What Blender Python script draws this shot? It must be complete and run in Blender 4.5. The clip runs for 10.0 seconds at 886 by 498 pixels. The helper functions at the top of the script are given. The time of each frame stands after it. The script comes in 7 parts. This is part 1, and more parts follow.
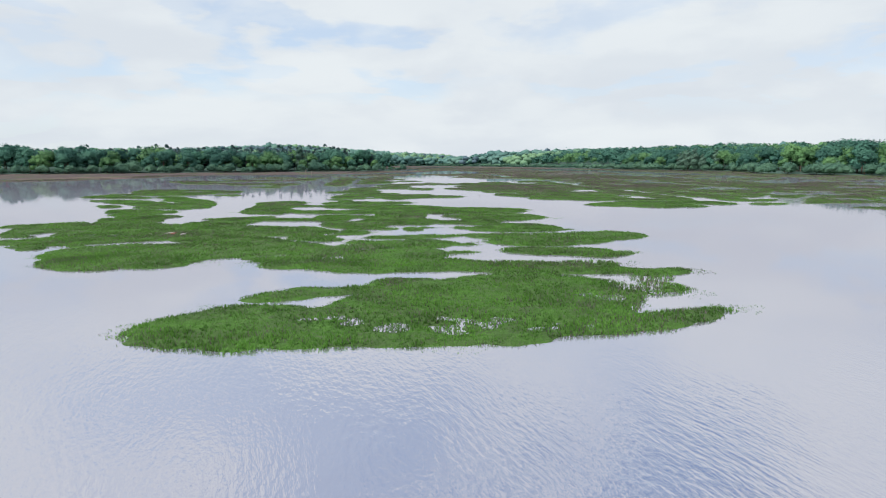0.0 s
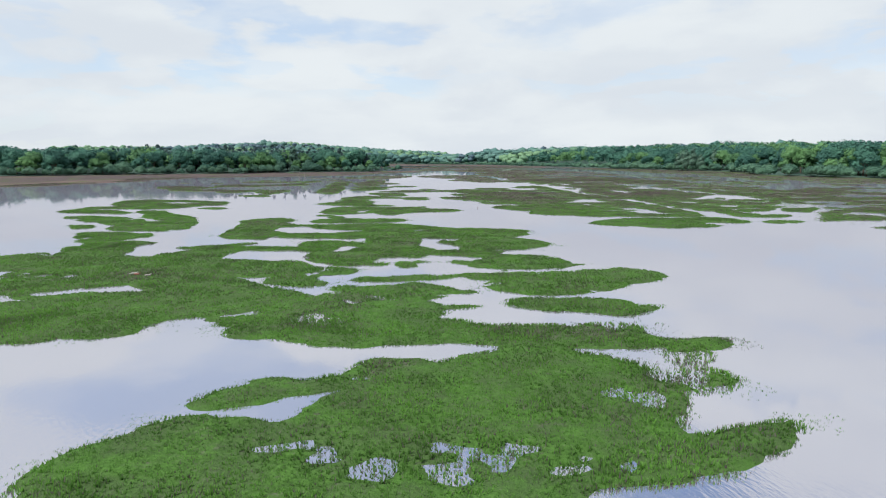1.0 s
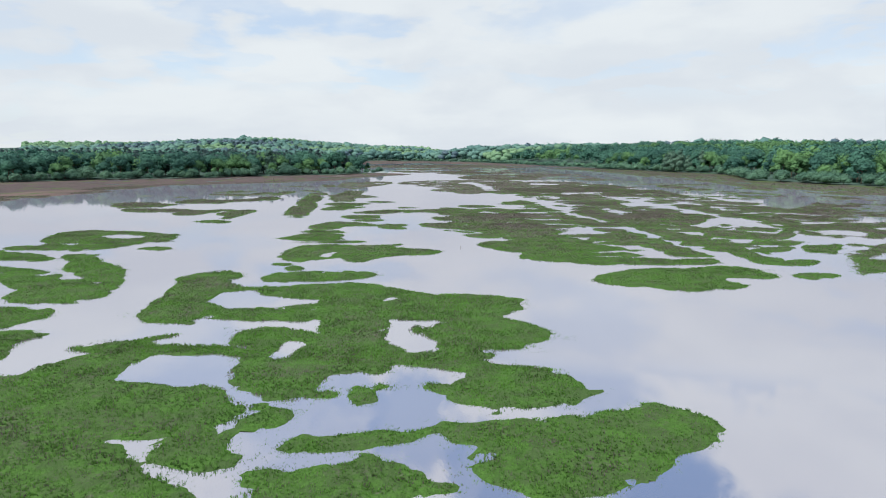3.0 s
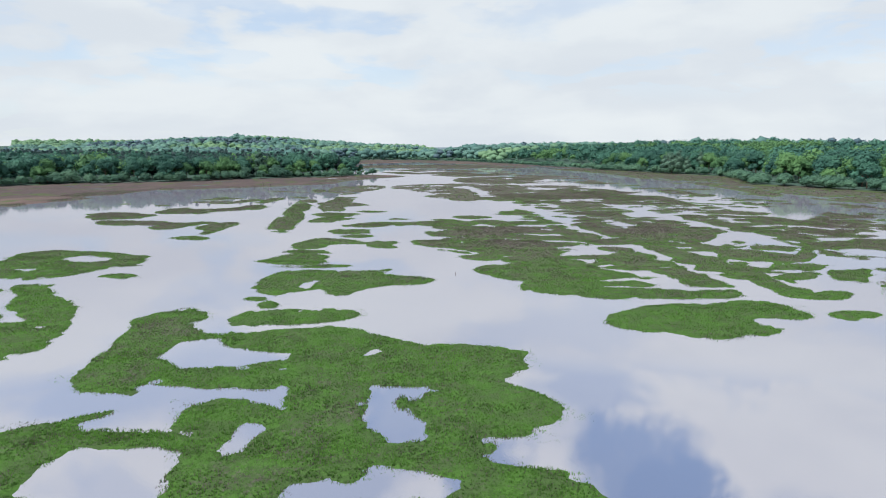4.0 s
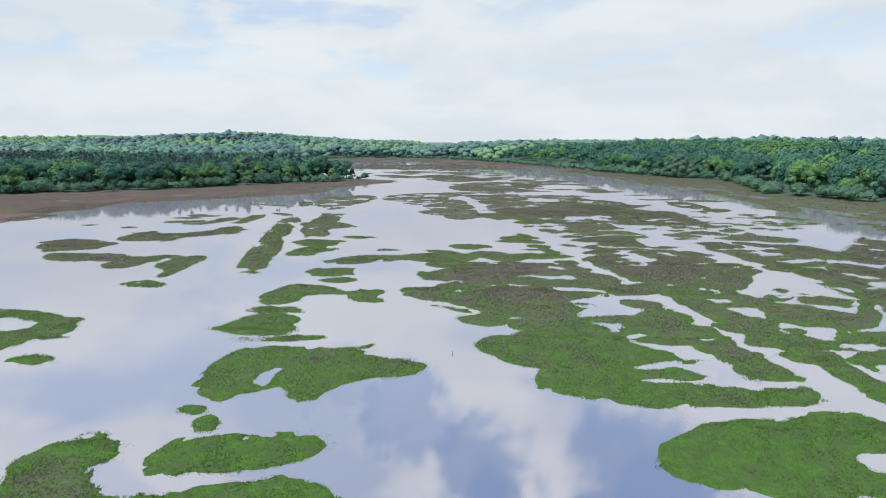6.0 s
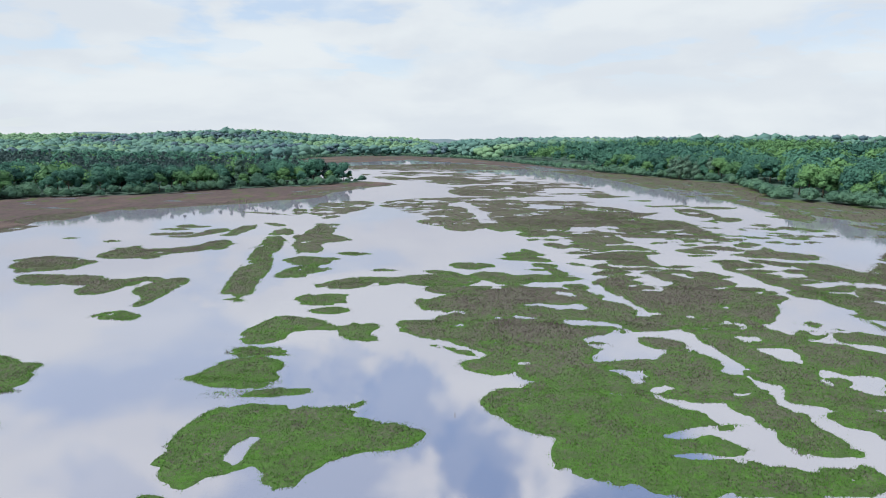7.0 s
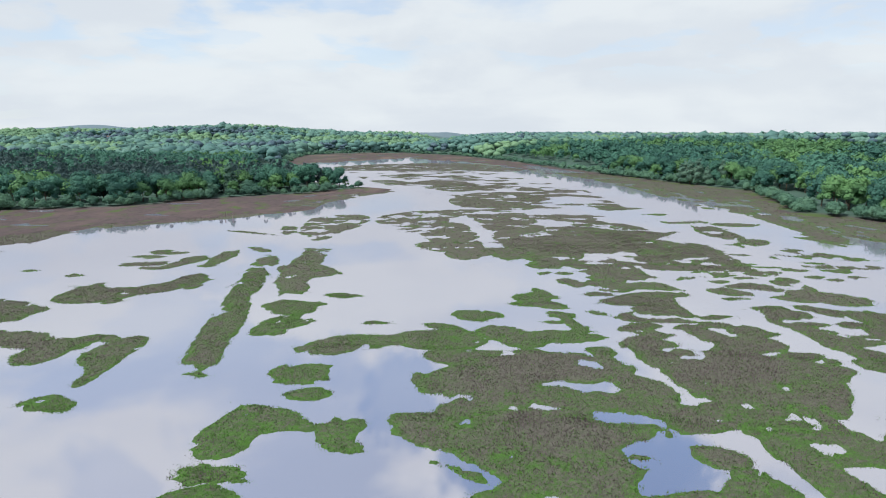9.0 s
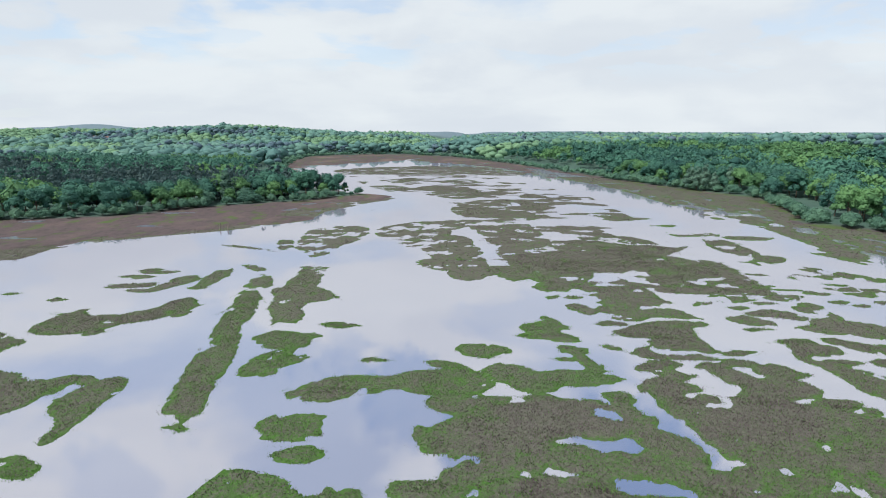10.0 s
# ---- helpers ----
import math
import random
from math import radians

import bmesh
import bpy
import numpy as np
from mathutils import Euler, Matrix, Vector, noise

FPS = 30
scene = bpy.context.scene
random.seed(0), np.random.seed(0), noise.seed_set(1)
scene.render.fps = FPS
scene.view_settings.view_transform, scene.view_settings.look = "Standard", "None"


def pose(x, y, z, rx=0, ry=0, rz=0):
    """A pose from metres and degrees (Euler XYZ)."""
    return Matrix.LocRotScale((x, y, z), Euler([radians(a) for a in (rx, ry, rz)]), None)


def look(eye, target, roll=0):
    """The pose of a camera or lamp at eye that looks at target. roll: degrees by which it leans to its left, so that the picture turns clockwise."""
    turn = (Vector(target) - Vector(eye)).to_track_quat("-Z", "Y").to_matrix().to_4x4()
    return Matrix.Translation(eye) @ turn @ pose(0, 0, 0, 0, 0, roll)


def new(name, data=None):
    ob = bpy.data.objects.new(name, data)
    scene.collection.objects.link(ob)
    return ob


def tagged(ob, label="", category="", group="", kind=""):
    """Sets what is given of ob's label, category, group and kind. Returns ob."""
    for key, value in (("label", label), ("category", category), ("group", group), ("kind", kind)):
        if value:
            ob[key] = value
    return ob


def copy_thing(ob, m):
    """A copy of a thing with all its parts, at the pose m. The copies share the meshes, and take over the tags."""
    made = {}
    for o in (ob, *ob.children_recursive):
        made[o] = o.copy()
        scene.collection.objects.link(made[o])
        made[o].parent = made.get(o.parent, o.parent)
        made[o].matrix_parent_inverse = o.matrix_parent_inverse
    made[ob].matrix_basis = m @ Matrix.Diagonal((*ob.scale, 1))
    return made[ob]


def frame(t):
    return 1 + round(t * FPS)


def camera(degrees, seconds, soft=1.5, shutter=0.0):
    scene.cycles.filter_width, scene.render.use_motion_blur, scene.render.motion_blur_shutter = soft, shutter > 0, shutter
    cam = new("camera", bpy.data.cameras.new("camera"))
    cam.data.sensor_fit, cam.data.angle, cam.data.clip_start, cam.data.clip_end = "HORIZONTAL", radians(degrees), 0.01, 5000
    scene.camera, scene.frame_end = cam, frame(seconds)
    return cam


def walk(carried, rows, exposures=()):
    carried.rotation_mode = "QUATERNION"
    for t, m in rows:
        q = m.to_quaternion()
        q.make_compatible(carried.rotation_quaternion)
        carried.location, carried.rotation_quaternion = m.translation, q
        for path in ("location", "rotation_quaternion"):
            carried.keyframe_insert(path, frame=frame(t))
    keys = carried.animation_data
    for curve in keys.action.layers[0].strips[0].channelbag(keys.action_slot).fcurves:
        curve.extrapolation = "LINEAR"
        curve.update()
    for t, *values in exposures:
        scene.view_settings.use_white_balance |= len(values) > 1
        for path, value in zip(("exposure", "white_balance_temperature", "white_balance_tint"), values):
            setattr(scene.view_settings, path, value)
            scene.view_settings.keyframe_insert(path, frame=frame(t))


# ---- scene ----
cam = camera(73.0, 10.0, soft=1.0)
EXPOSURES = [(0.0, 0.36, 6250, 9), (10.0, 0.36, 6200, 9)]
PATH = [
    (0, (3.812, 25.41, 6.286), (3.565, 27.375, 6.002), 0.0),
    (0.5, (3.389, 28.174, 7.503), (3.142, 30.137, 7.215), 0.0),
    (1, (3.045, 31.285, 9.015), (2.812, 33.249, 8.72), 0.0),
    (1.5, (2.903, 34.469, 10.477), (2.684, 36.434, 10.178), 0.0),
    (2, (2.61, 38.122, 12.138), (2.408, 40.088, 11.832), 0.0),
    (2.5, (2.44, 41.857, 13.723), (2.25, 43.823, 13.411), 0.0),
    (4, (1.768, 55.425, 18.177), (1.604, 57.391, 17.852), 0.0),
    (4.5, (1.534, 59.883, 19.615), (1.374, 61.849, 19.284), 0.0),
    (5, (1.125, 64.739, 21.421), (0.972, 66.704, 21.084), 0.0),
    (5.5, (0.775, 69.317, 23.054), (0.625, 71.282, 22.714), 0.0),
    (7, (-0.574, 83.796, 28.536), (-0.719, 85.759, 28.179), 0.0),
    (7.5, (-0.965, 88.588, 30.279), (-1.109, 90.55, 29.916), 0.0),
    (8, (-1.332, 93.601, 32.149), (-1.477, 95.561, 31.78), 0.0),
    (8.5, (-1.745, 98.295, 34.018), (-1.889, 100.255, 33.644), 0.0),
    (9, (-2.331, 103.448, 36.178), (-2.475, 105.406, 35.796), 0.0),
    (9.5, (-2.851, 107.782, 38.233), (-2.996, 109.739, 37.85), 0.0),
    (10, (-3.453, 112.562, 40.421), (-3.6, 114.519, 40.035), 0.0),
]
walk(cam, [(t, look(eye, target, roll)) for t, eye, target, roll in PATH], EXPOSURES)

# ---- world, sun, exposure ----
SUN_ELEV, SUN_AZ = radians(54), radians(238)      # azimuth clockwise from +y
world = bpy.data.worlds.new("world")
scene.world = world
world.use_nodes = True


class Nodes:
    """Small helper that adds and links shader nodes in one tree."""

    def __init__(self, tree):
        self.tree = tree
        tree.nodes.clear()

    def add(self, kind, inputs=None, **props):
        n = self.tree.nodes.new(kind)
        for k, v in props.items():
            setattr(n, k, v)
        for k, v in (inputs or {}).items():
            if isinstance(v, bpy.types.NodeSocket):
                self.tree.links.new(v, n.inputs[k])
            else:
                n.inputs[k].default_value = v
        return n

    def math(self, op, a, b=0.0, clamp=False):
        return self.add("ShaderNodeMath", {0: a, 1: b}, operation=op, use_clamp=clamp).outputs[0]

    def mix(self, fac, a, b, blend="MIX"):
        return self.add("ShaderNodeMix", {0: fac, 6: a, 7: b}, data_type="RGBA", blend_type=blend).outputs[2]

    def noise(self, vec, scale, detail=3.0, rough=0.55, warp=0.0):
        return self.add("ShaderNodeTexNoise", {"Vector": vec, "Scale": scale, "Detail": detail, "Roughness": rough, "Distortion": warp}).outputs["Fac"]

    def ramp(self, fac, lo, hi):
        return self.add("ShaderNodeMapRange", {0: fac, 1: lo, 2: hi, 3: 0.0, 4: 1.0}, interpolation_type="SMOOTHSTEP").outputs[0]


def build_world():
    n = Nodes(world.node_tree)
    sky = n.add("ShaderNodeTexSky", sky_type="NISHITA", sun_disc=False, sun_elevation=SUN_ELEV, sun_rotation=SUN_AZ, altitude=30.0, air_density=1.0, dust_density=0.4, ozone_density=3.0)
    tc = n.add("ShaderNodeTexCoord").outputs["Generated"]
    sep = n.add("ShaderNodeSeparateXYZ", {0: tc})
    up = n.math("MAXIMUM", sep.outputs[2], 0.0)
    den = n.math("ADD", up, 0.16)
    flat = n.add("ShaderNodeCombineXYZ", {0: n.math("DIVIDE", sep.outputs[0], den), 1: n.math("DIVIDE", sep.outputs[1], den), 2: 0.0}).outputs[0]
    moved = n.add("ShaderNodeMapping", {0: flat, 1: CLOUD_SHIFT}).outputs[0]
    big = n.noise(moved, 1.5, 7.0, 0.5, 0.3)
    cover = n.math("ADD", n.math("MULTIPLY", n.ramp(big, 0.40, 0.52), 0.55), 0.45)
    # gaps of blue between the clouds overhead: heading, height and half width in degrees
    ragged = n.math("MULTIPLY", n.math("SUBTRACT", n.noise(tc, 9.0, 6.0, 0.6, 0.4), 0.5), 0.022)
    for heading, height, wide, clear in SKY_GAPS:
        h, e = radians(heading), radians(height)
        way = (math.sin(h) * math.cos(e), math.cos(h) * math.cos(e), math.sin(e))
        d = n.add("ShaderNodeVectorMath", {0: tc, 1: way}, operation="DOT_PRODUCT").outputs["Value"]
        gap = n.ramp(n.math("ADD", d, ragged), math.cos(radians(wide * 1.25)), math.cos(radians(wide * 0.55)))
        cover = n.math("MULTIPLY", cover, n.math("SUBTRACT", 1.0, n.math("MULTIPLY", gap, clear)))
    # heaped clouds towards the horizon, thinning to pale blue between them
    bank = n.add("ShaderNodeMapping", {0: tc, 1: (3.1, 0.4, 0.0), 3: (1.0, 1.0, 2.6)}).outputs[0]
    puff = n.noise(bank, 3.0, 9.0, 0.52, 0.15)
    heap = n.ramp(puff, 0.44, 0.56)
    low = n.math("ADD", n.math("MULTIPLY", heap, 0.27), n.math("MULTIPLY", n.ramp(up, 0.15, 0.03), 0.34))
    veil = n.math("MULTIPLY", n.ramp(up, 0.40, 0.30), n.math("ADD", low, n.math("ADD", n.math("MULTIPLY", n.ramp(sep.outputs[0], -0.35, 0.15), 0.20), 0.54), clamp=True))
    cover = n.math("MAXIMUM", cover, veil)
    # lit tops and greyer bases
    above = n.add("ShaderNodeMapping", {0: tc, 1: (3.1, 0.4, 0.10), 3: (1.0, 1.0, 2.6)}).outputs[0]
    lit = n.ramp(n.math("SUBTRACT", puff, n.noise(above, 3.0, 9.0, 0.52, 0.15)), -0.10, 0.10)
    shade = n.noise(moved, 0.8, 6.0, 0.5, 0.3)
    tone = n.math("ADD", n.math("MULTIPLY", n.ramp(shade, 0.30, 0.68), 0.4), n.math("MULTIPLY", lit, 0.6))
    low_lit = n.mix(tone, (0.722, 0.757, 0.794, 1), (0.835, 0.861, 0.864, 1))
    # overhead the bases are seen from below, greyer
    cloud = n.mix(n.math("MULTIPLY", n.ramp(up, 0.26, 0.50), 0.40), low_lit, (0.600, 0.590, 0.640, 1))
    b1 = n.add("ShaderNodeBackground", {0: sky.outputs[0], 1: 0.13})
    b2 = n.add("ShaderNodeBackground", {0: cloud, 1: 0.775})
    out = n.add("ShaderNodeMixShader", {0: cover, 1: b1.outputs[0], 2: b2.outputs[0]})
    n.add("ShaderNodeOutputWorld", {0: out.outputs[0]})


CLOUD_SHIFT = (5.3, 2.2, 0.0)
SKY_GAPS = ((-8, 24.5, 4.5, 0.7), (-15, 22, 3.5, 0.35), (1, 30, 4.5, 0.8), (14, 29, 5.5, 0.9), (-33.5, 28.5, 4.0, 0.28), (18, 31.5, 4, 0.9), (24, 17, 4, 0.4), (4, 33, 4, 0.8))
build_world()
sun = new("sun", bpy.data.lights.new("sun", "SUN"))
sun.data.energy, sun.data.angle, sun.data.color = 3.6, radians(3.0), (1.0, 0.95, 0.86)
sun_dir = Vector((math.sin(SUN_AZ) * math.cos(SUN_ELEV), math.cos(SUN_AZ) * math.cos(SUN_ELEV), math.sin(SUN_ELEV)))
sun.matrix_world = look(sun_dir * 500, (0, 0, 0))


# ---- materials ----
def material(name):
    m = bpy.data.materials.new(name)
    m.use_nodes = True
    return m, Nodes(m.node_tree)


def finish(n, colour, rough, bump=None, strength=0.4, distance=0.1, spec=0.3, through_light=0.0):
    p = n.add("ShaderNodeBsdfPrincipled", {"Base Color": colour, "Roughness": rough, "Specular IOR Level": spec})
    if bump is not None:
        n.tree.links.new(n.add("ShaderNodeBump", {"Strength": strength, "Distance": distance, "Height": bump}).outputs[0], p.inputs["Normal"])
    top = p.outputs[0]
    if through_light:
        t = n.add("ShaderNodeBsdfTranslucent", {0: colour})
        top = n.add("ShaderNodeMixShader", {0: through_light, 1: top, 2: t.outputs[0]}).outputs[0]
    n.add("ShaderNodeOutputMaterial", {0: top})


def leaf_material(name, dark, light, patch=0.06, through_light=0.3, rough=0.6, single=0.33):
    """Foliage: tint by clump, by plant-sized patches and by broad patches."""
    m, n = material(name)
    geo = n.add("ShaderNodeNewGeometry")
    pos = geo.outputs["Position"]
    rnd = geo.outputs["Random Per Island"]
    a = n.ramp(n.noise(pos, patch, 2.0), 0.35, 0.65)
    b = n.ramp(n.noise(pos, patch * 0.2, 2.0), 0.35, 0.65)
    f = n.math("ADD", n.math("MULTIPLY", rnd, single), n.math("MULTIPLY", a, 0.75 - single))
    f = n.math("ADD", f, n.math("MULTIPLY", b, 0.25), clamp=True)
    finish(n, n.mix(f, (*dark, 1), (*light, 1)), rough, spec=0.12, through_light=through_light)
    return m


def bark_material():
    m, n = material("bark")
    pos = n.add("ShaderNodeNewGeometry").outputs["Position"]
    g = n.noise(pos, 6.0, 4.0)
    finish(n, n.mix(g, (0.05, 0.04, 0.03, 1), (0.16, 0.13, 0.10, 1)), 0.9, g, 0.6, 0.05)
    return m


def thatch_material(name="thatch"):
    """Ground under the marsh plants: green moss and grass thatch, brown sedge litter where the sedge grows."""
    m, n = material(name)
    pos = n.add("ShaderNodeNewGeometry").outputs["Position"]
    sedge = n.add("ShaderNodeAttribute", attribute_name="sedge").outputs["Fac"]
    g1, g2, g3 = n.noise(pos, 7.0, 3.0, 0.7), n.noise(pos, 0.5, 3.0), n.noise(pos, 1.7, 4.0, 0.7)
    grain = n.math("ADD", n.math("MULTIPLY", n.ramp(g1, 0.30, 0.70), 0.5), n.math("MULTIPLY", n.ramp(g3, 0.34, 0.66), 0.5))
    green = n.mix(grain, (0.042, 0.092, 0.020, 1), (0.080, 0.178, 0.034, 1))
    green = n.mix(n.math("MULTIPLY", n.ramp(g2, 0.38, 0.62), 0.6), green, (0.060, 0.088, 0.040, 1))
    brown = n.mix(grain, (0.056, 0.046, 0.045, 1), (0.158, 0.126, 0.134, 1))
    # the litter lies in flecks among the green
    fleck = n.ramp(n.math("ADD", sedge, n.math("MULTIPLY", n.math("SUBTRACT", n.noise(pos, 2.2, 5.0, 0.8), 0.5), 2.4)), 0.20, 0.80)
    finish(n, n.mix(n.math("MULTIPLY", fleck, 0.78), green, brown), 0.95, g1, 0.8, 0.15, spec=0.1)
    return m


def ground_material():
    """Land: brown sedge flats by the shore with green patches, forest floor and meadow inland, painted haze far off."""
    m, n = material("land")
    pos = n.add("ShaderNodeNewGeometry").outputs["Position"]
    flat = n.add("ShaderNodeMapping", {0: pos, 3: (1.0, 0.55, 1.0)}).outputs[0]
    inland = n.add("ShaderNodeAttribute", attribute_name="inland").outputs["Fac"]
    green_shore = n.add("ShaderNodeAttribute", attribute_name="green_shore").outputs["Fac"]
    fine, mid, wide = n.noise(pos, 1.2, 4.0, 0.65), n.noise(flat, 0.11, 4.0, 0.6), n.noise(flat, 0.025, 3.0)
    brown = n.mix(fine, (0.056, 0.042, 0.045, 1), (0.130, 0.100, 0.100, 1))
    patchy = n.noise(flat, 0.32, 5.0, 0.7)
    brown = n.mix(n.ramp(patchy, 0.48, 0.62), brown, n.mix(fine, (0.040, 0.036, 0.036, 1), (0.090, 0.078, 0.072, 1)))
    brown = n.mix(n.math("MULTIPLY", n.ramp(wide, 0.5, 0.7), 0.7), brown, (0.165, 0.120, 0.105, 1))
    green = n.mix(fine, (0.040, 0.070, 0.022, 1), (0.095, 0.145, 0.040, 1))
    spot = n.ramp(n.math("ADD", mid, n.math("MULTIPLY", green_shore, 0.10)), 0.53, 0.66)
    flats = n.mix(n.math("MULTIPLY", spot, 0.85), brown, green)
    wood = n.mix(mid, (0.045, 0.085, 0.072, 1), (0.085, 0.140, 0.110, 1))
    # pale blue haze mixed into the colour of the farthest land
    far_haze = n.add("ShaderNodeAttribute", attribute_name="far_haze").outputs["Fac"]
    wood = n.mix(far_haze, wood, n.mix(mid, (0.110, 0.160, 0.195, 1), (0.165, 0.220, 0.245, 1)))
    finish(n, n.mix(inland, flats, wood), 0.95, fine, 0.7, 0.3, spec=0.1)
    return m


def water_material():
    """Still, silty lake water: mirror-like gloss over a pale grey-mauve body, rippled by wind in wide patches."""
    m, n = material("lake_water")
    pos = n.add("ShaderNodeNewGeometry").outputs["Position"]
    tilt = n.add("ShaderNodeMapping", {0: pos, 2: (0, 0, radians(-64)), 3: (1.7, 0.6, 1.0)}, vector_type="TEXTURE").outputs[0]
    small, swell = n.noise(tilt, 4.6, 3.0, 0.55), n.noise(tilt, 0.9, 2.0)
    sep = n.add("ShaderNodeSeparateXYZ", {0: pos})
    patch = n.ramp(n.noise(pos, 0.022, 3.0, 0.5, 0.6), 0.46, 0.62)
    open_water = n.ramp(sep.outputs[1], 54.0, 40.0)
    wind = n.math("MAXIMUM", open_water, n.math("MULTIPLY", patch, 0.06))
    height = n.math("ADD", n.math("MULTIPLY", small, 0.5), n.math("MULTIPLY", swell, 0.55))
    power = n.math("ADD", n.math("MULTIPLY", wind, 0.12), 0.004)
    bump = n.add("ShaderNodeBump", {"Strength": power, "Distance": 0.35, "Height": height}).outputs[0]
    body = n.add("ShaderNodeBsdfDiffuse", {0: n.mix(n.noise(pos, 0.05, 2.0), (0.165, 0.165, 0.215, 1), (0.220, 0.215, 0.258, 1))})
    gloss = n.add("ShaderNodeBsdfGlossy", {"Color": (0.98, 0.97, 0.985, 1), "Roughness": 0.015, "Normal": bump})
    fres = n.add("ShaderNodeFresnel", {"IOR": WATER_IOR, "Normal": bump}).outputs[0]
    mixed = n.add("ShaderNodeMixShader", {0: fres, 1: body.outputs[0], 2: gloss.outputs[0]})
    n.add("ShaderNodeOutputMaterial", {0: mixed.outputs[0]})
    return m


WATER_IOR = 10.0
M_WATER, M_LAND, M_THATCH, M_BARK = water_material(), ground_material(), thatch_material(), bark_material()
M_GRASS = leaf_material("marsh_grass", (0.066, 0.142, 0.034), (0.164, 0.355, 0.064), 0.30, 0.45, single=0.20)
M_SEDGE = leaf_material("brown_sedge", (0.098, 0.081, 0.078), (0.198, 0.162, 0.164), 0.5, 0.4, single=0.3)
# bluish haze is put into the leaf colours of all the green trees
M_OAK = leaf_material("oak_leaves", (0.036, 0.104, 0.092), (0.098, 0.238, 0.165), single=0.16)
M_FRESH = leaf_material("fresh_leaves", (0.060, 0.150, 0.078), (0.165, 0.320, 0.125), single=0.16)
M_WILLOW = leaf_material("willow_leaves", (0.062, 0.145, 0.110), (0.160, 0.295, 0.190), single=0.2)
M_PINE = leaf_material("pine_needles", (0.040, 0.078, 0.082), (0.088, 0.138, 0.135), single=0.2)
# hill foliage: pale blue air haze is painted into the leaf colours
M_HAZYHILL = leaf_material("hazy_hill_leaves", (0.115, 0.235, 0.225), (0.185, 0.335, 0.270), 0.012, single=0.08)
M_HAZYFRESH = leaf_material("hazy_fresh_leaves", (0.150, 0.285, 0.190), (0.250, 0.410, 0.230), 0.012, single=0.08)
M_HAZYPINE = leaf_material("hazy_pine_needles", (0.105, 0.172, 0.215), (0.150, 0.225, 0.265), 0.02, single=0.08)
M_POPLAR = leaf_material("poplar_leaves", (0.065, 0.140, 0.110), (0.175, 0.285, 0.210))
M_RUST = leaf_material("rust_buds", (0.10, 0.085, 0.07), (0.22, 0.175, 0.14))


# ---- geometry helpers ----
def grid_noise(x, y, size, seed=0):
    """Smooth value noise from -1 to 1 with cells of that size."""
    u, v = np.asarray(x) / size + seed * 17.31, np.asarray(y) / size - seed * 9.77
    i, j = np.floor(u).astype(np.int64), np.floor(v).astype(np.int64)
    fu, fv = u - i, v - j
    fu, fv = fu * fu * (3 - 2 * fu), fv * fv * (3 - 2 * fv)

    def corner(a, b):
        h = (a * 374761393 + b * 668265263 + seed * 1442695041) & 0xFFFFFFFF
        h = ((h ^ (h >> 13)) * 1274126177) & 0xFFFFFFFF
        return ((h ^ (h >> 16)) & 0xFFFF) / 32767.5 - 1
    return (corner(i, j) * (1 - fu) + corner(i + 1, j) * fu) * (1 - fv) + (corner(i, j + 1) * (1 - fu) + corner(i + 1, j + 1) * fu) * fv


def smooth(x, a, b):
    t = np.clip((np.asarray(x, float) - a) / (b - a), 0, 1)
    return t * t * (3 - 2 * t)


def raw_mesh(name, verts, faces, mats, face_mats=None, shade_smooth=False):
    """A mesh from arrays: verts (n, 3), faces (m, 3 or 4)."""
    me = bpy.data.meshes.new(name)
    verts, faces = np.asarray(verts, np.float32), np.asarray(faces, np.int32)
    k = faces.shape[1]
    me.vertices.add(len(verts)), me.loops.add(faces.size), me.polygons.add(len(faces))
    me.vertices.foreach_set("co", verts.ravel())
    me.loops.foreach_set("vertex_index", faces.ravel())
    me.polygons.foreach_set("loop_start", np.arange(0, faces.size, k, dtype=np.int32))
    for m in mats:
        me.materials.append(m)
    if face_mats is not None:
        me.polygons.foreach_set("material_index", np.asarray(face_mats, np.int32))
    me.polygons.foreach_set("use_smooth", np.full(len(faces), shade_smooth))
    me.update(calc_edges=True)
    return me


def put_attribute(me, name, values):
    me.attributes.new(name, "FLOAT", "POINT").data.foreach_set("value", np.asarray(values, np.float32))


def child(name, me, parent, label="", kind=""):
    ob = new(name, me)
    ob.parent = parent
    return tagged(ob, label=label, kind=kind)


def sheet(xs, ys, height):
    """A grid over xs and ys with the height function's z."""
    gx, gy = np.meshgrid(xs, ys)
    z = height(gx, gy)
    verts = np.stack([gx, gy, z], -1).reshape(-1, 3)
    ny, nx = gx.shape
    a = (np.arange(ny - 1)[:, None] * nx + np.arange(nx - 1)[None]).ravel()
    return verts, np.stack([a, a + 1, a + nx + 1, a + nx], -1)


# ---- land and water ----
SHORE_L = ((-600, -560), (60, -520), (150, -300), (190, -195), (220, -163), (266, -158), (307, -162), (320, -155), (335, -139), (347, -122), (364, -105), (382, -93), (412, -93), (455, -77), (475, -61), (490, -68), (512, -100), (560, -145), (640, -180), (725, -203), (805, -215), (880, -170), (1000, -110))
WOOD_L = ((-600, -700), (150, -560), (250, -330), (325, -252), (371, -229), (384, -184), (431, -148), (456, -113), (494, -83), (508, -95), (560, -150), (640, -190), (725, -215), (805, -240), (868, -255), (950, -275), (1071, -290), (1143, -255), (1190, -150))
SHORE_R = ((-600, 400), (100, 260), (200, 178), (270, 142), (302, 120), (319, 113), (340, 121), (381, 121), (397, 111), (427, 108), (510, 101), (595, 84), (686, 42), (760, 24), (840, -14), (900, -72), (960, -112), (1040, -112))
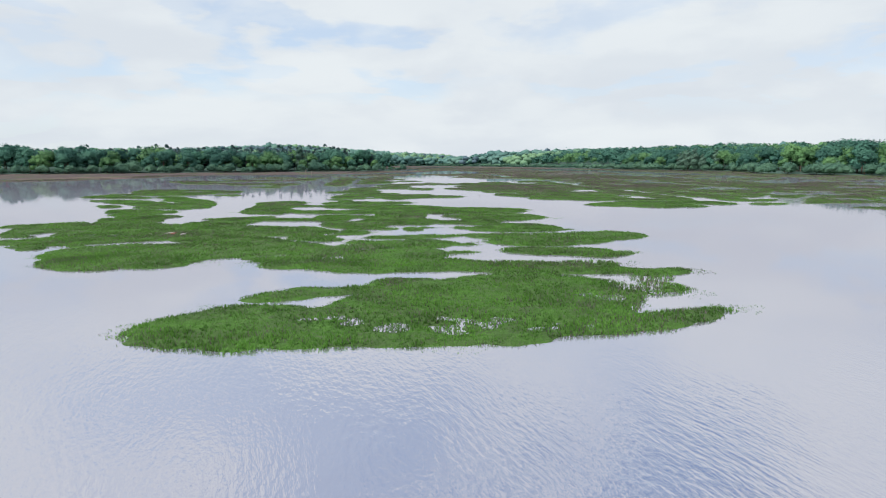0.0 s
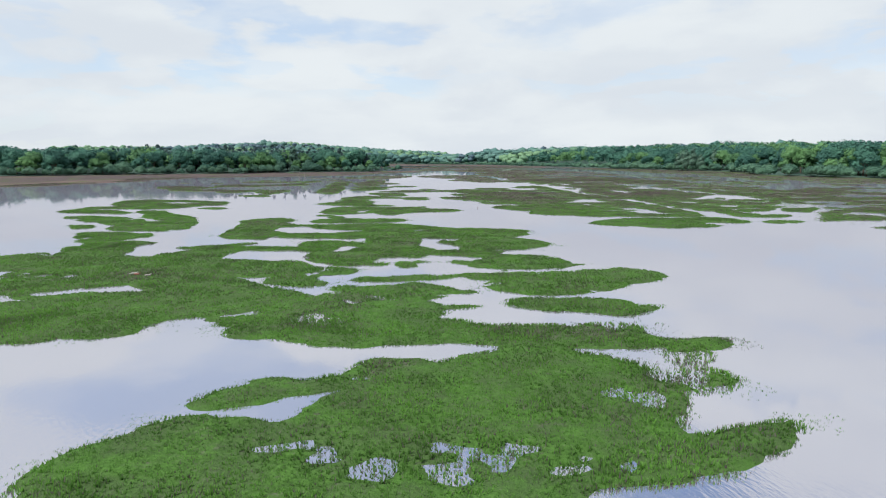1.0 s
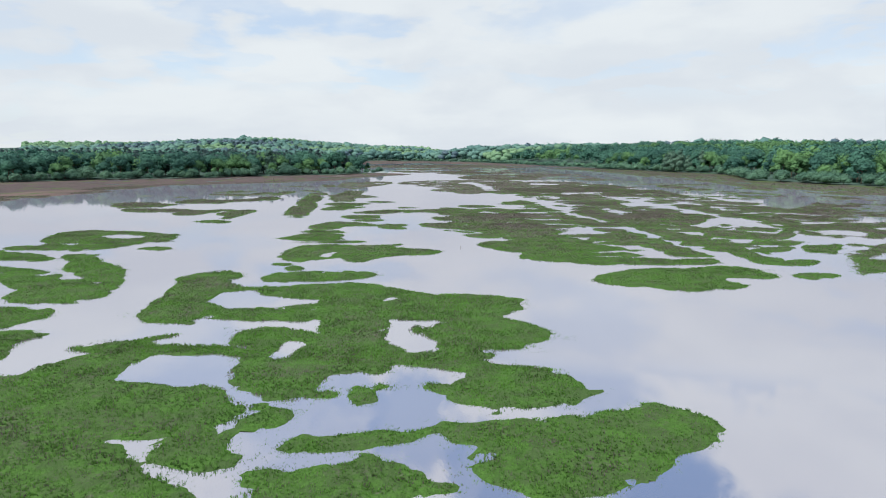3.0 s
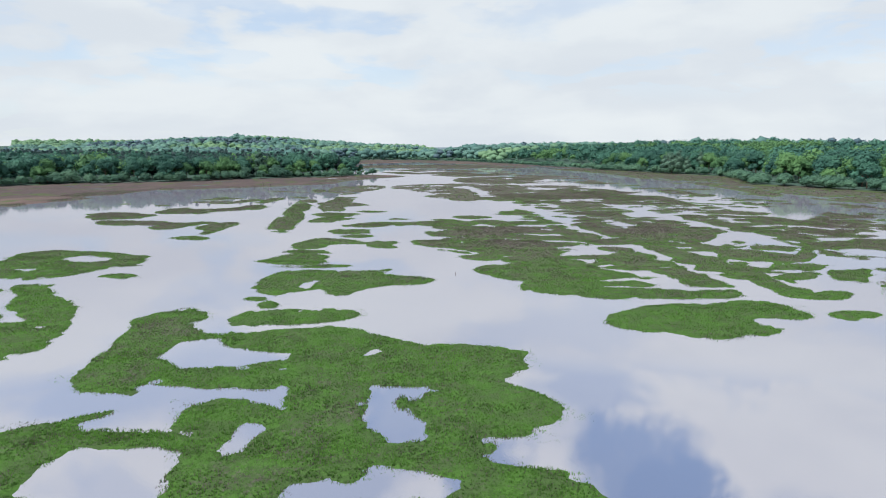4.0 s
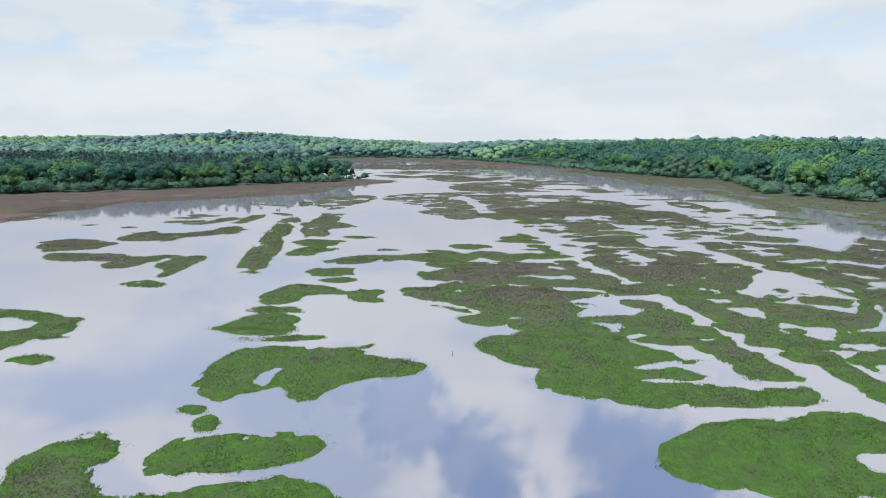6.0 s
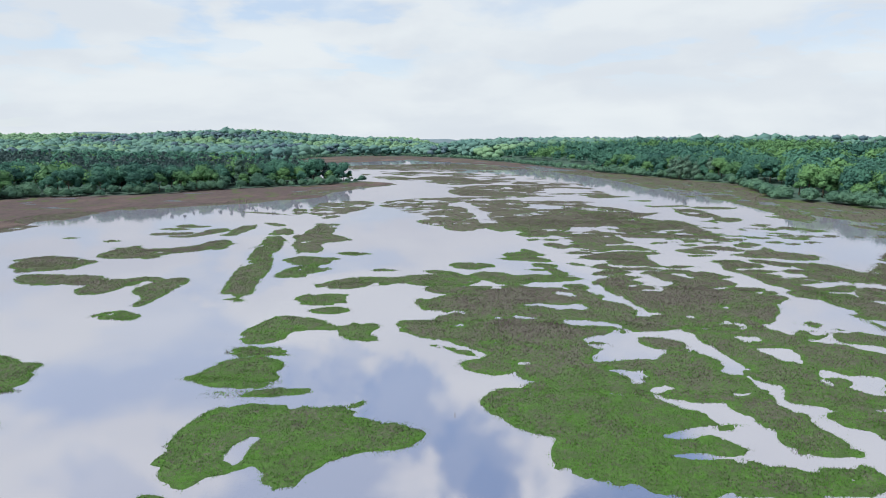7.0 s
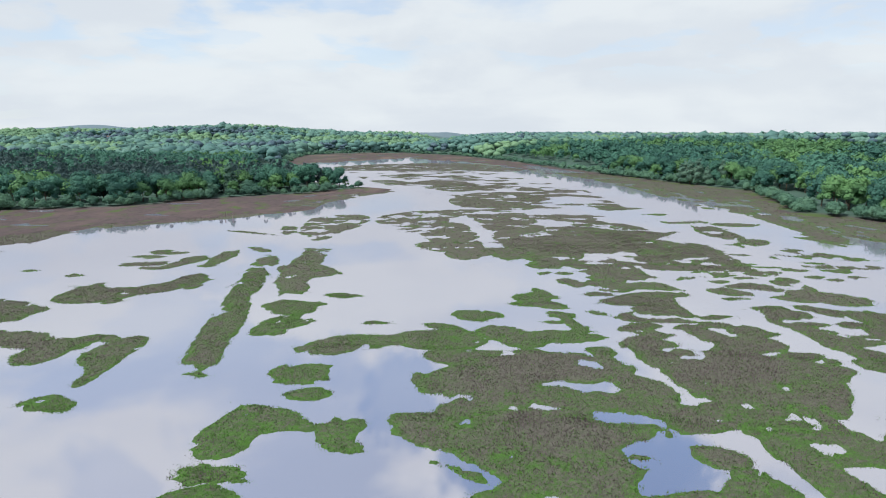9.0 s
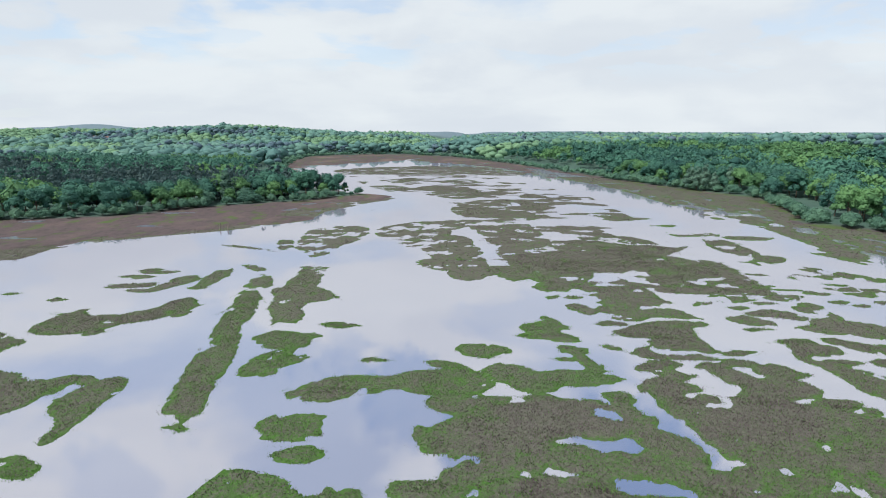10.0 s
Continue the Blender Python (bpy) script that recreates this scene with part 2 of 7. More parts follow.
WOOD_R = ((-600, 480), (100, 330), (200, 238), (300, 182), (361, 157), (390, 135), (441, 152), (498, 160), (551, 133), (655, 95), (887, 22), (992, -20), (1080, -60), (1143, -125), (1190, -150))


def along(line, y):
    p = np.array(line, float)
    return np.interp(y, p[:, 0], p[:, 1])


def inland_of(x, y, left, right):
    """Metres inland of the nearer bank line (negative: lakeward)."""
    wob = 5 * grid_noise(x, y, 24, 3) + 2.0 * grid_noise(x, y, 8, 4)
    d = np.maximum(along(left, y) - x, x - along(right, y))
    return np.maximum(d, -620 - y) + wob


def bump_hill(x, y, cx, cy, rx, ry, h):
    return h * np.exp(-(((x - cx) / rx) ** 2 + ((y - cy) / ry) ** 2))


def land_height(x, y):
    s, w = inland_of(x, y, SHORE_L, SHORE_R), inland_of(x, y, WOOD_L, WOOD_R)
    z = np.clip(s * 0.026, -1.5, 0.17) - 0.42 * smooth(x, 20, 70) * smooth(s, -4, 5) * smooth(w, -4, -14) + (0.20 * grid_noise(x / 1.5, y, 15, 5) + 0.14 * grid_noise(x / 1.3, y, 7, 15)) * smooth(s, -16, 0)
    z = z + np.clip(w * 0.03, 0, 1.2)
    right = smooth(x - along(SHORE_R, y), 0, 50)
    z = z + right * smooth(w, 25, 260) * (7 + 2 * grid_noise(x, y, 160, 6)) + right * smooth(y, 560, 900) * smooth(w, 15, 110) * (6 + 2.5 * grid_noise(x, y, 210, 16))
    far = smooth(y, 1150, 1900)
    z = z + far * (1 - 0.8 * right) * smooth(w, 0, 120) * (9 + 5 * grid_noise(x, y, 300, 7))
    leftfar = (1 - right) * smooth(y, 780, 1350) * smooth(w, 10, 160)
    z = z + leftfar * (5 + 3 * grid_noise(x, y, 220, 8))
    dry = smooth(w, 0, 100)
    z = z + dry * (bump_hill(x, y, -640, 1650, 240, 260, 26) + bump_hill(x, y, -1250, 1750, 480, 350, 17) + bump_hill(x, y, -1200, 1250, 500, 250, 3))
    z = z + bump_hill(x, y, -2680, 4100, 230, 300, 43) + bump_hill(x, y, -3100, 4100, 320, 300, 33) + bump_hill(x, y, -2300, 4200, 330, 300, 31) + 5 * smooth(y, 3400, 3900) * grid_noise(x, y, 130, 10)
    z = z + smooth(y, 2600, 4000) * (13 + 7 * grid_noise(x, y, 420, 9))
    return z


def spread(lo, a, b, hi, step, grow):
    """Even steps from a to b, growing steps out to lo and hi."""
    mid = list(np.arange(a, b + step, step))
    up, s = [mid[-1]], step
    while up[-1] < hi:
        s *= grow
        up.append(up[-1] + s)
    down, s = [mid[0]], step
    while down[-1] > lo:
        s *= grow
        down.append(down[-1] - s)
    return np.array(down[:0:-1] + mid + up[1:])


def build_ground():
    xs, ys = spread(-4900, -340, 240, 4900, 3.6, 1.14), spread(-1500, 200, 900, 4950, 4.5, 1.10)
    xs = np.unique(np.r_[xs, np.linspace(-3700, -1700, 41)])
    ys = np.unique(np.r_[ys, np.linspace(3600, 4600, 13)])
    verts, faces = sheet(xs, ys, land_height)
    me = raw_mesh("ground", verts, faces, [M_LAND], shade_smooth=True)
    w = inland_of(verts[:, 0], verts[:, 1], WOOD_L, WOOD_R)
    put_attribute(me, "inland", smooth(w, -2, 10))
    # share of painted haze, growing with distance
    put_attribute(me, "far_haze", smooth(verts[:, 1], 2600, 3400))
    put_attribute(me, "green_shore", smooth(verts[:, 0], 20, 90) * smooth(verts[:, 1], 680, 520))
    tagged(new("ground", me), "low lakeside land with brown sedge flats and wooded hills", "ground", kind="structure")


def build_water():
    verts, faces = sheet(np.linspace(-4800, 4800, 25), np.linspace(-1500, 4800, 17), lambda x, y: 0 * x)
    tagged(new("water", raw_mesh("water", verts, faces, [M_WATER])), "still silvery lake water reflecting bright clouds", "water", kind="structure")


build_ground()
build_water()


# ---- marsh islands ----
def lobe_field(x, y, lobes):
    """About the metres inside the union of the ellipses (x, y, half length, half width, turn)."""
    f = np.full(np.shape(x), -1e3)
    for cx, cy, a, b, turn in lobes:
        c, s = math.cos(radians(turn)), math.sin(radians(turn))
        near = (np.abs(x - cx) < a + 4) & (np.abs(y - cy) < a + 4)
        dx, dy = x[near] - cx, y[near] - cy
        q = np.sqrt(((dx * c + dy * s) / a) ** 2 + ((dy * c - dx * s) / b) ** 2)
        f[near] = np.maximum(f[near], (1 - q) * b * np.clip(0.6 + 0.4 * a / b, 1, 1.8))
    return f


def island_field(x, y, lobes, cuts):
    far = np.clip((y - 40) / 160, 0, 1)
    f = lobe_field(x, y, lobes) + 0.12 + 0.10 * far
    if cuts:
        f = np.minimum(f, 0.15 - lobe_field(x, y, cuts))
    f = np.minimum(f, 1.1 + 0.4 * far)
    f = f + (0.26 + 0.16 * far) * grid_noise(x, y, 2.6 + 2 * far, 11) + 0.26 * far * grid_noise(x, y, 2.4, 10) + (0.20 + 0.14 * far) * grid_noise(x, y, 0.9 + 0.6 * far, 12)
    # small wet hollows inside broad stands, and flecks of water between the tufts
    f = f - 1.3 * smooth(y, 235, 290) * smooth(grid_noise(x, y * 1.3, 5 + 6 * far, 13) + 0.35 * grid_noise(x, y, 1.7, 14), 0.74 - 0.14 * far, 1.0)
    deep = smooth(y, 170, 250) * np.maximum(smooth(x, -12, 8), smooth(y, 255, 290))
    pits = grid_noise(x * 0.8, y, 3.8, 19) * (1 - deep) + grid_noise(x * 0.6, y, 4.6, 24) * deep + 0.45 * grid_noise(x, y, 1.4, 20)
    away = smooth(y, 240, 300)
    f = f - (1.4 + 1.2 * deep * away) * far * smooth(pits, 0.70 - 0.49 * deep * away, 0.95 - 0.39 * deep * away)
    return f


def wetness(x, y):
    """How far the roots stand in water: in drifts, and in scattered spots among the nearer stands."""
    spots = 0.28 * smooth(grid_noise(x, y * 1.4, 5, 15), 0.25, 0.75) * (1 - smooth(y, 90, 150))
    drift = smooth(lobe_field(x, y, WET_DRIFTS), -0.8, 0.6)
    speck = 0.5 + 0.5 * grid_noise(x * 0.94 + y * 0.34, y * 0.94 - x * 0.34, 0.7, 16) + 0.3 * grid_noise(x, y, 1.7, 18)
    return np.clip(np.maximum(spots, drift) * (1 - 0.8 * smooth(y, 90, 150)) * smooth(speck, 0.25, 0.75), 0, 1)


def sedge_share(x, y, brown, f):
    """How much of the stand is brown sedge: in drifts, more of it away from the margins."""
    n = 0.5 + 0.5 * (0.42 * grid_noise(x, y, 7, 21) + 0.38 * grid_noise(x, y, 2.6, 22) + 0.40 * grid_noise(x, y, 0.9, 23))
    c = 0.70 - 0.50 * brown + 0.12 * (1 - smooth(y, 100, 170))
    drift = smooth(lobe_field(x, y, SEDGE_DRIFTS) + 0.8 * grid_noise(x, y, 2.2, 25), -1.6 - 1.2 * smooth(y, 100, 160), 1.2)
    c = c - 0.22 * drift
    inner = 0.25 + 0.3 * drift + 0.4 * brown + (0.75 - 0.4 * brown) * smooth(f, 0.2, 1.0 + 0.5 * brown)
    return np.clip((0.07 + 0.30 * smooth(y, 115, 180) + (0.36 + 0.36 * brown) * smooth(n, c - 0.58, c + 0.58)) * inner, 0, 0.88)


def tufts(rng, x, y, z, sedge, height, width, count):
    """Bent blades, count of them for each tuft root, as triangles; returns verts, faces, material numbers."""
    n = len(x)
    turn = rng.uniform(0, 2 * np.pi, (n, count))
    out = rng.uniform(0.35, 1.0, (n, count))
    h = height[:, None] * rng.uniform(0.55, 1.15, (n, count))
    w = width[:, None] * rng.uniform(0.7, 1.3, (n, count))
    bx = x[:, None] + rng.normal(0, 0.35, (n, count)) * width[:, None] * 2
    by = y[:, None] + rng.normal(0, 0.35, (n, count)) * width[:, None] * 2
    side = turn + np.pi / 2 + rng.normal(0, 0.3, (n, count))
    v = np.zeros((n, count, 3, 3))
    v[..., 0, 0], v[..., 0, 1] = bx - np.cos(side) * w, by - np.sin(side) * w
    v[..., 1, 0], v[..., 1, 1] = bx + np.cos(side) * w, by + np.sin(side) * w
    v[..., :2, 2] = (z - 0.06)[:, None, None]
    v[..., 2, 0], v[..., 2, 1] = bx + np.cos(turn) * h * out, by + np.sin(turn) * h * out
    v[..., 2, 2] = z[:, None] + h * np.sqrt(1 - 0.65 * out ** 2)
    mats = (rng.uniform(0, 1, (n, count)) < sedge[:, None]).astype(np.int32)
    return v.reshape(-1, 3), np.arange(n * count * 3).reshape(-1, 3), mats.ravel()


COUNT = [0]


def pieces(mask):
    """Numbers the connected patches of a grid of booleans from 1."""
    lab = np.where(mask, np.arange(1, mask.size + 1).reshape(mask.shape), 0)
    while True:
        p = np.pad(lab, 1)
        top = np.maximum.reduce([p[1:-1, 1:-1], p[:-2, 1:-1], p[2:, 1:-1], p[1:-1, :-2], p[1:-1, 2:]])
        top = np.where(mask, top, 0)
        # jump to the label of the cell that a label names
        flat = np.r_[0, top.ravel()]
        top = np.where(mask, np.maximum(top, flat[top]), 0)
        if (top == lab).all():
            return lab
        lab = top


def stand(label, brown, field, box):
    """One stand of marsh plants: a low bank of thatch and the grass and sedge that grow on it."""
    COUNT[0] += 1
    rng = np.random.default_rng(COUNT[0])
    x0, x1, y0, y1 = box
    cx, cy = (x0 + x1) / 2, (y0 + y1) / 2
    root = tagged(new("marsh_island"), label, "marsh island", "marsh islands in the lake")
    root.location = (cx, cy, 0)
    far = np.clip((cy - 40) / 200, 0, 1.6)
    sx, sy = 0.28 + 0.45 * far, 0.28 + 0.95 * far
    gx, gy = np.meshgrid(np.arange(x0, x1 + sx, sx), np.arange(y0, y1 + sy, sy))
    f = field(gx, gy)
    z = np.clip(f * 0.22, -0.35, 0.10) + 0.05 * grid_noise(gx, gy, 1.3, 31) * smooth(f, 0.2, 1) - 0.18 * wetness(gx, gy) + (0.075 * grid_noise(gx, gy, 1.0, 39) + 0.05 * grid_noise(gx, gy, 0.5, 40) - 0.02) * smooth(f, 0.9, 0.1)
    ny, nx = gx.shape
    a = (np.arange(ny - 1)[:, None] * nx + np.arange(nx - 1)[None])
    keep = np.maximum(np.maximum(f[:-1, :-1], f[1:, 1:]), np.maximum(f[1:, :-1], f[:-1, 1:])) > -0.05
    lab = pieces(keep)
    share = sedge_share(gx, gy, brown, f).ravel()
    flat = np.stack([gx - cx, gy - cy, z], -1).reshape(-1, 3)
    names, sizes = np.unique(lab[keep], return_counts=True)
    for k in names[sizes >= min(8, sizes.max())] if len(names) else ():
        b = a[lab == k]
        used, inv = np.unique(np.stack([b, b + 1, b + nx + 1, b + nx], -1), return_inverse=True)
        me = raw_mesh("thatch", flat[used], inv.reshape(-1, 4), [M_THATCH], shade_smooth=True)
        put_attribute(me, "sedge", share[used])
        child("thatch", me, root)
    # plants, sparser and broader the farther they stand from where the walk comes near
    dens = 48.0 if cy < 72 else 26.0 if cy < 110 else 17.0 if cy < 160 else 8.5 if cy < 240 else 2.5 if cy < 330 else 0.5
    n = int(dens * (x1 - x0) * (y1 - y0))
    px, py = rng.uniform(x0, x1, n), rng.uniform(y0, y1, n)
    f = field(px, py)
    thin = 0.5 + 0.5 * grid_noise(px, py, 1.1, 33)
    reach = 0.45 + 1.0 * smooth(grid_noise(px, py, 4, 37), 0.1, 0.6)
    fringe = (rng.uniform(0, 1, n) < 0.72 * smooth(f, -reach, 0.1)) & (grid_noise(px, py, 0.7, 38) > -0.25)
    ok = (f > np.where(thin > 0.5, -0.20 - 0.2 * min(far, 1), -0.04)) | fringe
    ok &= rng.uniform(0, 1, n) > 0.45 * wetness(px, py)
    px, py, f = px[ok], py[ok], f[ok]
    if len(px) == 0:
        px, py, f = np.array([cx]), np.array([cy]), np.array([0.3])
    edge = smooth(f, 0.6, 0.0) * smooth(grid_noise(px, py, 6, 35), -0.3, 0.5)
    sedge = np.clip((sedge_share(px, py, brown, f) + 0.35 * edge), 0, 1)
    size = 1.0 + 0.35 * grid_noise(px, py, 3, 36)
    spacing = 1 / math.sqrt(dens)
    pz = np.clip(f * 0.22, -0.02, 0.10)
    tall = (0.115 + 0.085 * sedge) * size * (1 + 0.5 * min(far, 1)) * (0.55 + 0.45 * smooth(f, -0.1, 0.5))
    v, fc, mt = tufts(rng, px - cx, py - cy, pz, sedge, tall, np.full(len(px), 0.016 + 0.13 * (spacing - 0.11)), 5 if cy < 110 else 4)
    child("grass", raw_mesh("grass", v, fc, [M_GRASS, M_SEDGE], mt), root, kind="stuff")


def island(label, brown, lobes, cuts=()):
    """A stand whose outline is a union of ellipses less the pools cut out of it."""
    L = np.array(lobes)
    box = ((L[:, 0] - L[:, 2]).min() - 1.5, (L[:, 0] + L[:, 2]).max() + 1.5, (L[:, 1] - L[:, 2]).min() - 1.5, (L[:, 1] + L[:, 2]).max() + 1.5)
    water = list(cuts) + [w for w in WATERS if box[0] - w[2] < w[0] < box[1] + w[2] and box[2] - w[2] < w[1] < box[3] + w[2]]
    stand(label, brown, lambda x, y: island_field(x, y, lobes, water), box)


def marsh_patches(brown, box, field, step, least):
    """Breaks a wide field of marsh into its separate stands."""
    xs, ys = np.arange(box[0], box[1], step), np.arange(box[2], box[3], step)
    gx, gy = np.meshgrid(xs, ys)
    lab = pieces(field(gx, gy) > 0)
    names, sizes = np.unique(lab[lab > 0], return_counts=True)
    for k in names[sizes >= least]:
        jj, ii = np.where(lab == k)

        def own(x, y, k=k):
            i = np.clip(((x - box[0]) / step + 0.5).astype(int), 0, len(xs) - 1)
            j = np.clip(((y - box[2]) / step + 0.5).astype(int), 0, len(ys) - 1)
            near = np.zeros(np.shape(x), bool)
            for di in (-1, 0, 1):
                for dj in (-1, 0, 1):
                    near |= lab[np.clip(j + dj, 0, len(ys) - 1), np.clip(i + di, 0, len(xs) - 1)] == k
            return np.where(near, field(x, y), -1.0)
        b = min(1.2, max(0, brown + 0.25 * math.sin(float(k) * 1.7)))
        label = "small low islet of green marsh grass" if b < 0.4 else "low islet of brown sedge with green margins"
        stand(label, b, own, (xs[ii.min()] - step, xs[ii.max()] + step, ys[jj.min()] - step, ys[jj.max()] + step))


# places where the stands are thin and water shows between the tufts
WET_DRIFTS = (
    [(11, 57.5, 2.6, 2, 60), (12.5, 55.5, 2, 1.6, 30), (24.3, 157.8, 1.4, 0.8, 36), (24.3, 156.9, 0.5, 0.4, 0), (23.4, 158.1, 0.5, 0.3, 36), (27.5, 153.9, 1, 0.8, 0), (28.3, 154.4, 0.6, 0.3, 0), (26.8, 154.5, 0.4, 0.2, 48), (9.7, 157, 1.8, 1, 168), (8, 156.8, 1.1, 0.6, 96), (8.3, 157.9, 1.1, 0.4, 168), (9.4, 64.6, 1.8, 1.8, 0), (8.7, 66.3, 1.3, 0.3, 24), (8.5, 63, 0.5, 0.4, 156), (0.4, 48.3, 4.6, 0.9, 0), (4, 49.1, 1.7, 0.3, 168), (-3.7, 47.9, 1.3, 0.5, 168), (7.8, 53.8, 1.4, 1, 0)]
    + [(8.8, 54.5, 0.9, 0.4, 168), (7.9, 52.7, 0.6, 0.3, 156), (-0.2, 47.3, 2.2, 0.6, 0), (-2.5, 47.3, 0.5, 0.2, 0), (1.7, 47.6, 0.5, 0.2, 12), (-7.8, 63.6, 2, 1.1, 0), (-5.9, 63.9, 0.5, 0.4, 0), (-6.5, 68.3, 2.6, 1.4, 144), (-4.6, 68.3, 1.1, 0.8, 168), (-8.5, 69.9, 1, 0.4, 144), (1.8, 74.5, 0.7, 0.4, 108), (1.3, 74.9, 0.4, 0.3, 156), (2.2, 74.8, 0.3, 0.2, 60), (-5.9, 94.3, 2.6, 1, 132), (-4.3, 93.7, 1.7, 0.2, 120), (-5.6, 95.5, 0.9, 0.5, 144)]
    + [(-2.5, 190, 4, 3, 108), (-4.9, 193.2, 2.6, 1, 120), (-3.2, 186.4, 1.4, 1.1, 72), (-25.4, 202, 3.9, 2.2, 108), (-27.5, 204.8, 1.3, 0.9, 144), (-24.8, 205.1, 0.8, 0.6, 0), (27, 156.1, 2.9, 2.1, 84), (24.9, 155.2, 1.1, 0.8, 96), (29.3, 156.7, 0.8, 0.8, 0), (-23.3, 137.4, 2.1, 1.5, 156), (-22.9, 138.9, 0.8, 0.6, 144), (-23.2, 135.7, 0.8, 0.5, 12)]
)
# places where brown sedge crowds out the grass
SEDGE_DRIFTS = (
    [(10.3, 56.5, 3.4, 1, 60), (11.2, 59.9, 2.6, 0.5, 96), (8.4, 53.4, 1.5, 0.9, 48), (-2.7, 55.7, 1.4, 0.8, 108), (-2.3, 56.6, 0.6, 0.4, 72), (-3.6, 56.3, 0.3, 0.2, 108), (-7.5, 68.6, 1.5, 1.1, 96), (-8.6, 69.3, 0.6, 0.5, 84), (-6.9, 67.2, 0.6, 0.4, 120), (6.1, 62.1, 2.5, 1.4, 0), (7.3, 63.3, 0.8, 0.6, 156), (5.4, 60.8, 0.7, 0.5, 0), (7.3, 194, 7.5, 4.2, 168), (4.9, 190.2, 3.3, 1.8, 0), (11.1, 197.1, 2.5, 1, 168), (7.9, 172, 5.5, 3.1, 168)]
    + [(6.3, 169, 2.2, 1.6, 12), (3.8, 174.6, 2.4, 1.4, 144), (36.1, 195.5, 7.8, 5.8, 36), (31, 199, 2.4, 2.4, 0), (40.2, 191.2, 2, 1.5, 48), (-8, 68.6, 2.5, 1, 120), (-7.4, 66.5, 0.8, 0.3, 168), (-7.2, 69.4, 0.4, 0.3, 144), (-30.7, 108.5, 9.5, 3.8, 96), (-27.5, 101.6, 2.9, 1.6, 96), (-34.7, 110.5, 2.4, 1, 84), (-25.9, 74.7, 2.3, 1.3, 168), (-28.3, 75.3, 1.1, 0.6, 156), (-25, 73.4, 0.8, 0.8, 0), (-29.4, 105.3, 5.2, 3.9, 96), (-29.2, 110.6, 5, 1.4, 96)]
    + [(-31.6, 100.8, 1, 0.6, 132), (-7, 94.7, 2.1, 1.5, 36), (-6.9, 93, 0.8, 0.8, 0), (-7.8, 96, 0.8, 0.4, 12)]
)
# channels and bays of open water: ellipses (x, y, half length, half width, turn)
WATERS = (
    [(-19.5, 188.8, 11.6, 6.5, 96), (-20.5, 177.3, 2.9, 2.1, 156), (-25.7, 194.3, 2.7, 1.5, 96), (69, 206.8, 5.5, 1.6, 24), (65.2, 206.5, 3.6, 0.7, 24), (63.5, 204.8, 2, 0.6, 156), (71.8, 206.5, 1.4, 0.6, 24), (68.3, 208.3, 2.1, 0.3, 12), (66.5, 199.6, 2.2, 0.6, 0), (68.1, 200, 0.9, 0.5, 24), (64.2, 199.6, 1, 0.2, 0), (67.4, 199, 0.9, 0.2, 0), (67.4, 200.1, 1.7, 0.2, 12), (63.3, 199.4, 0.7, 0.1, 168), (64.3, 199.3, 0.7, 0.1, 168), (48, 148.8, 4.8, 0.6, 0), (51.8, 149.7, 1.6, 0.9, 24), (46.7, 148, 1.5, 0.6, 168)] +
    [(54.9, 156.9, 3.3, 1, 12), (57.2, 158, 1.4, 0.6, 24), (51.6, 156.6, 3.1, 0.4, 0), (45.6, 139.7, 3.4, 1.4, 60), (47.7, 142.3, 2.6, 0.7, 48), (44.4, 136.3, 2.3, 0.5, 60), (44, 139.5, 1.1, 0.8, 48), (43.5, 138.2, 1.9, 0.2, 108), (44, 136.4, 1.9, 0.4, 84), (44.8, 141, 1.9, 0.2, 36), (57.6, 180.4, 10, 5.5, 132), (65.5, 178, 8.5, 3.4, 36), (54.9, 188.7, 6, 4.5, 60), (50.9, 175.6, 6.8, 0.8, 48), (64.4, 181.6, 10.5, 1.3, 12), (63.2, 172.1, 1.6, 1.2, 144), (59.2, 186.7, 8.8, 1.1, 108)]
)

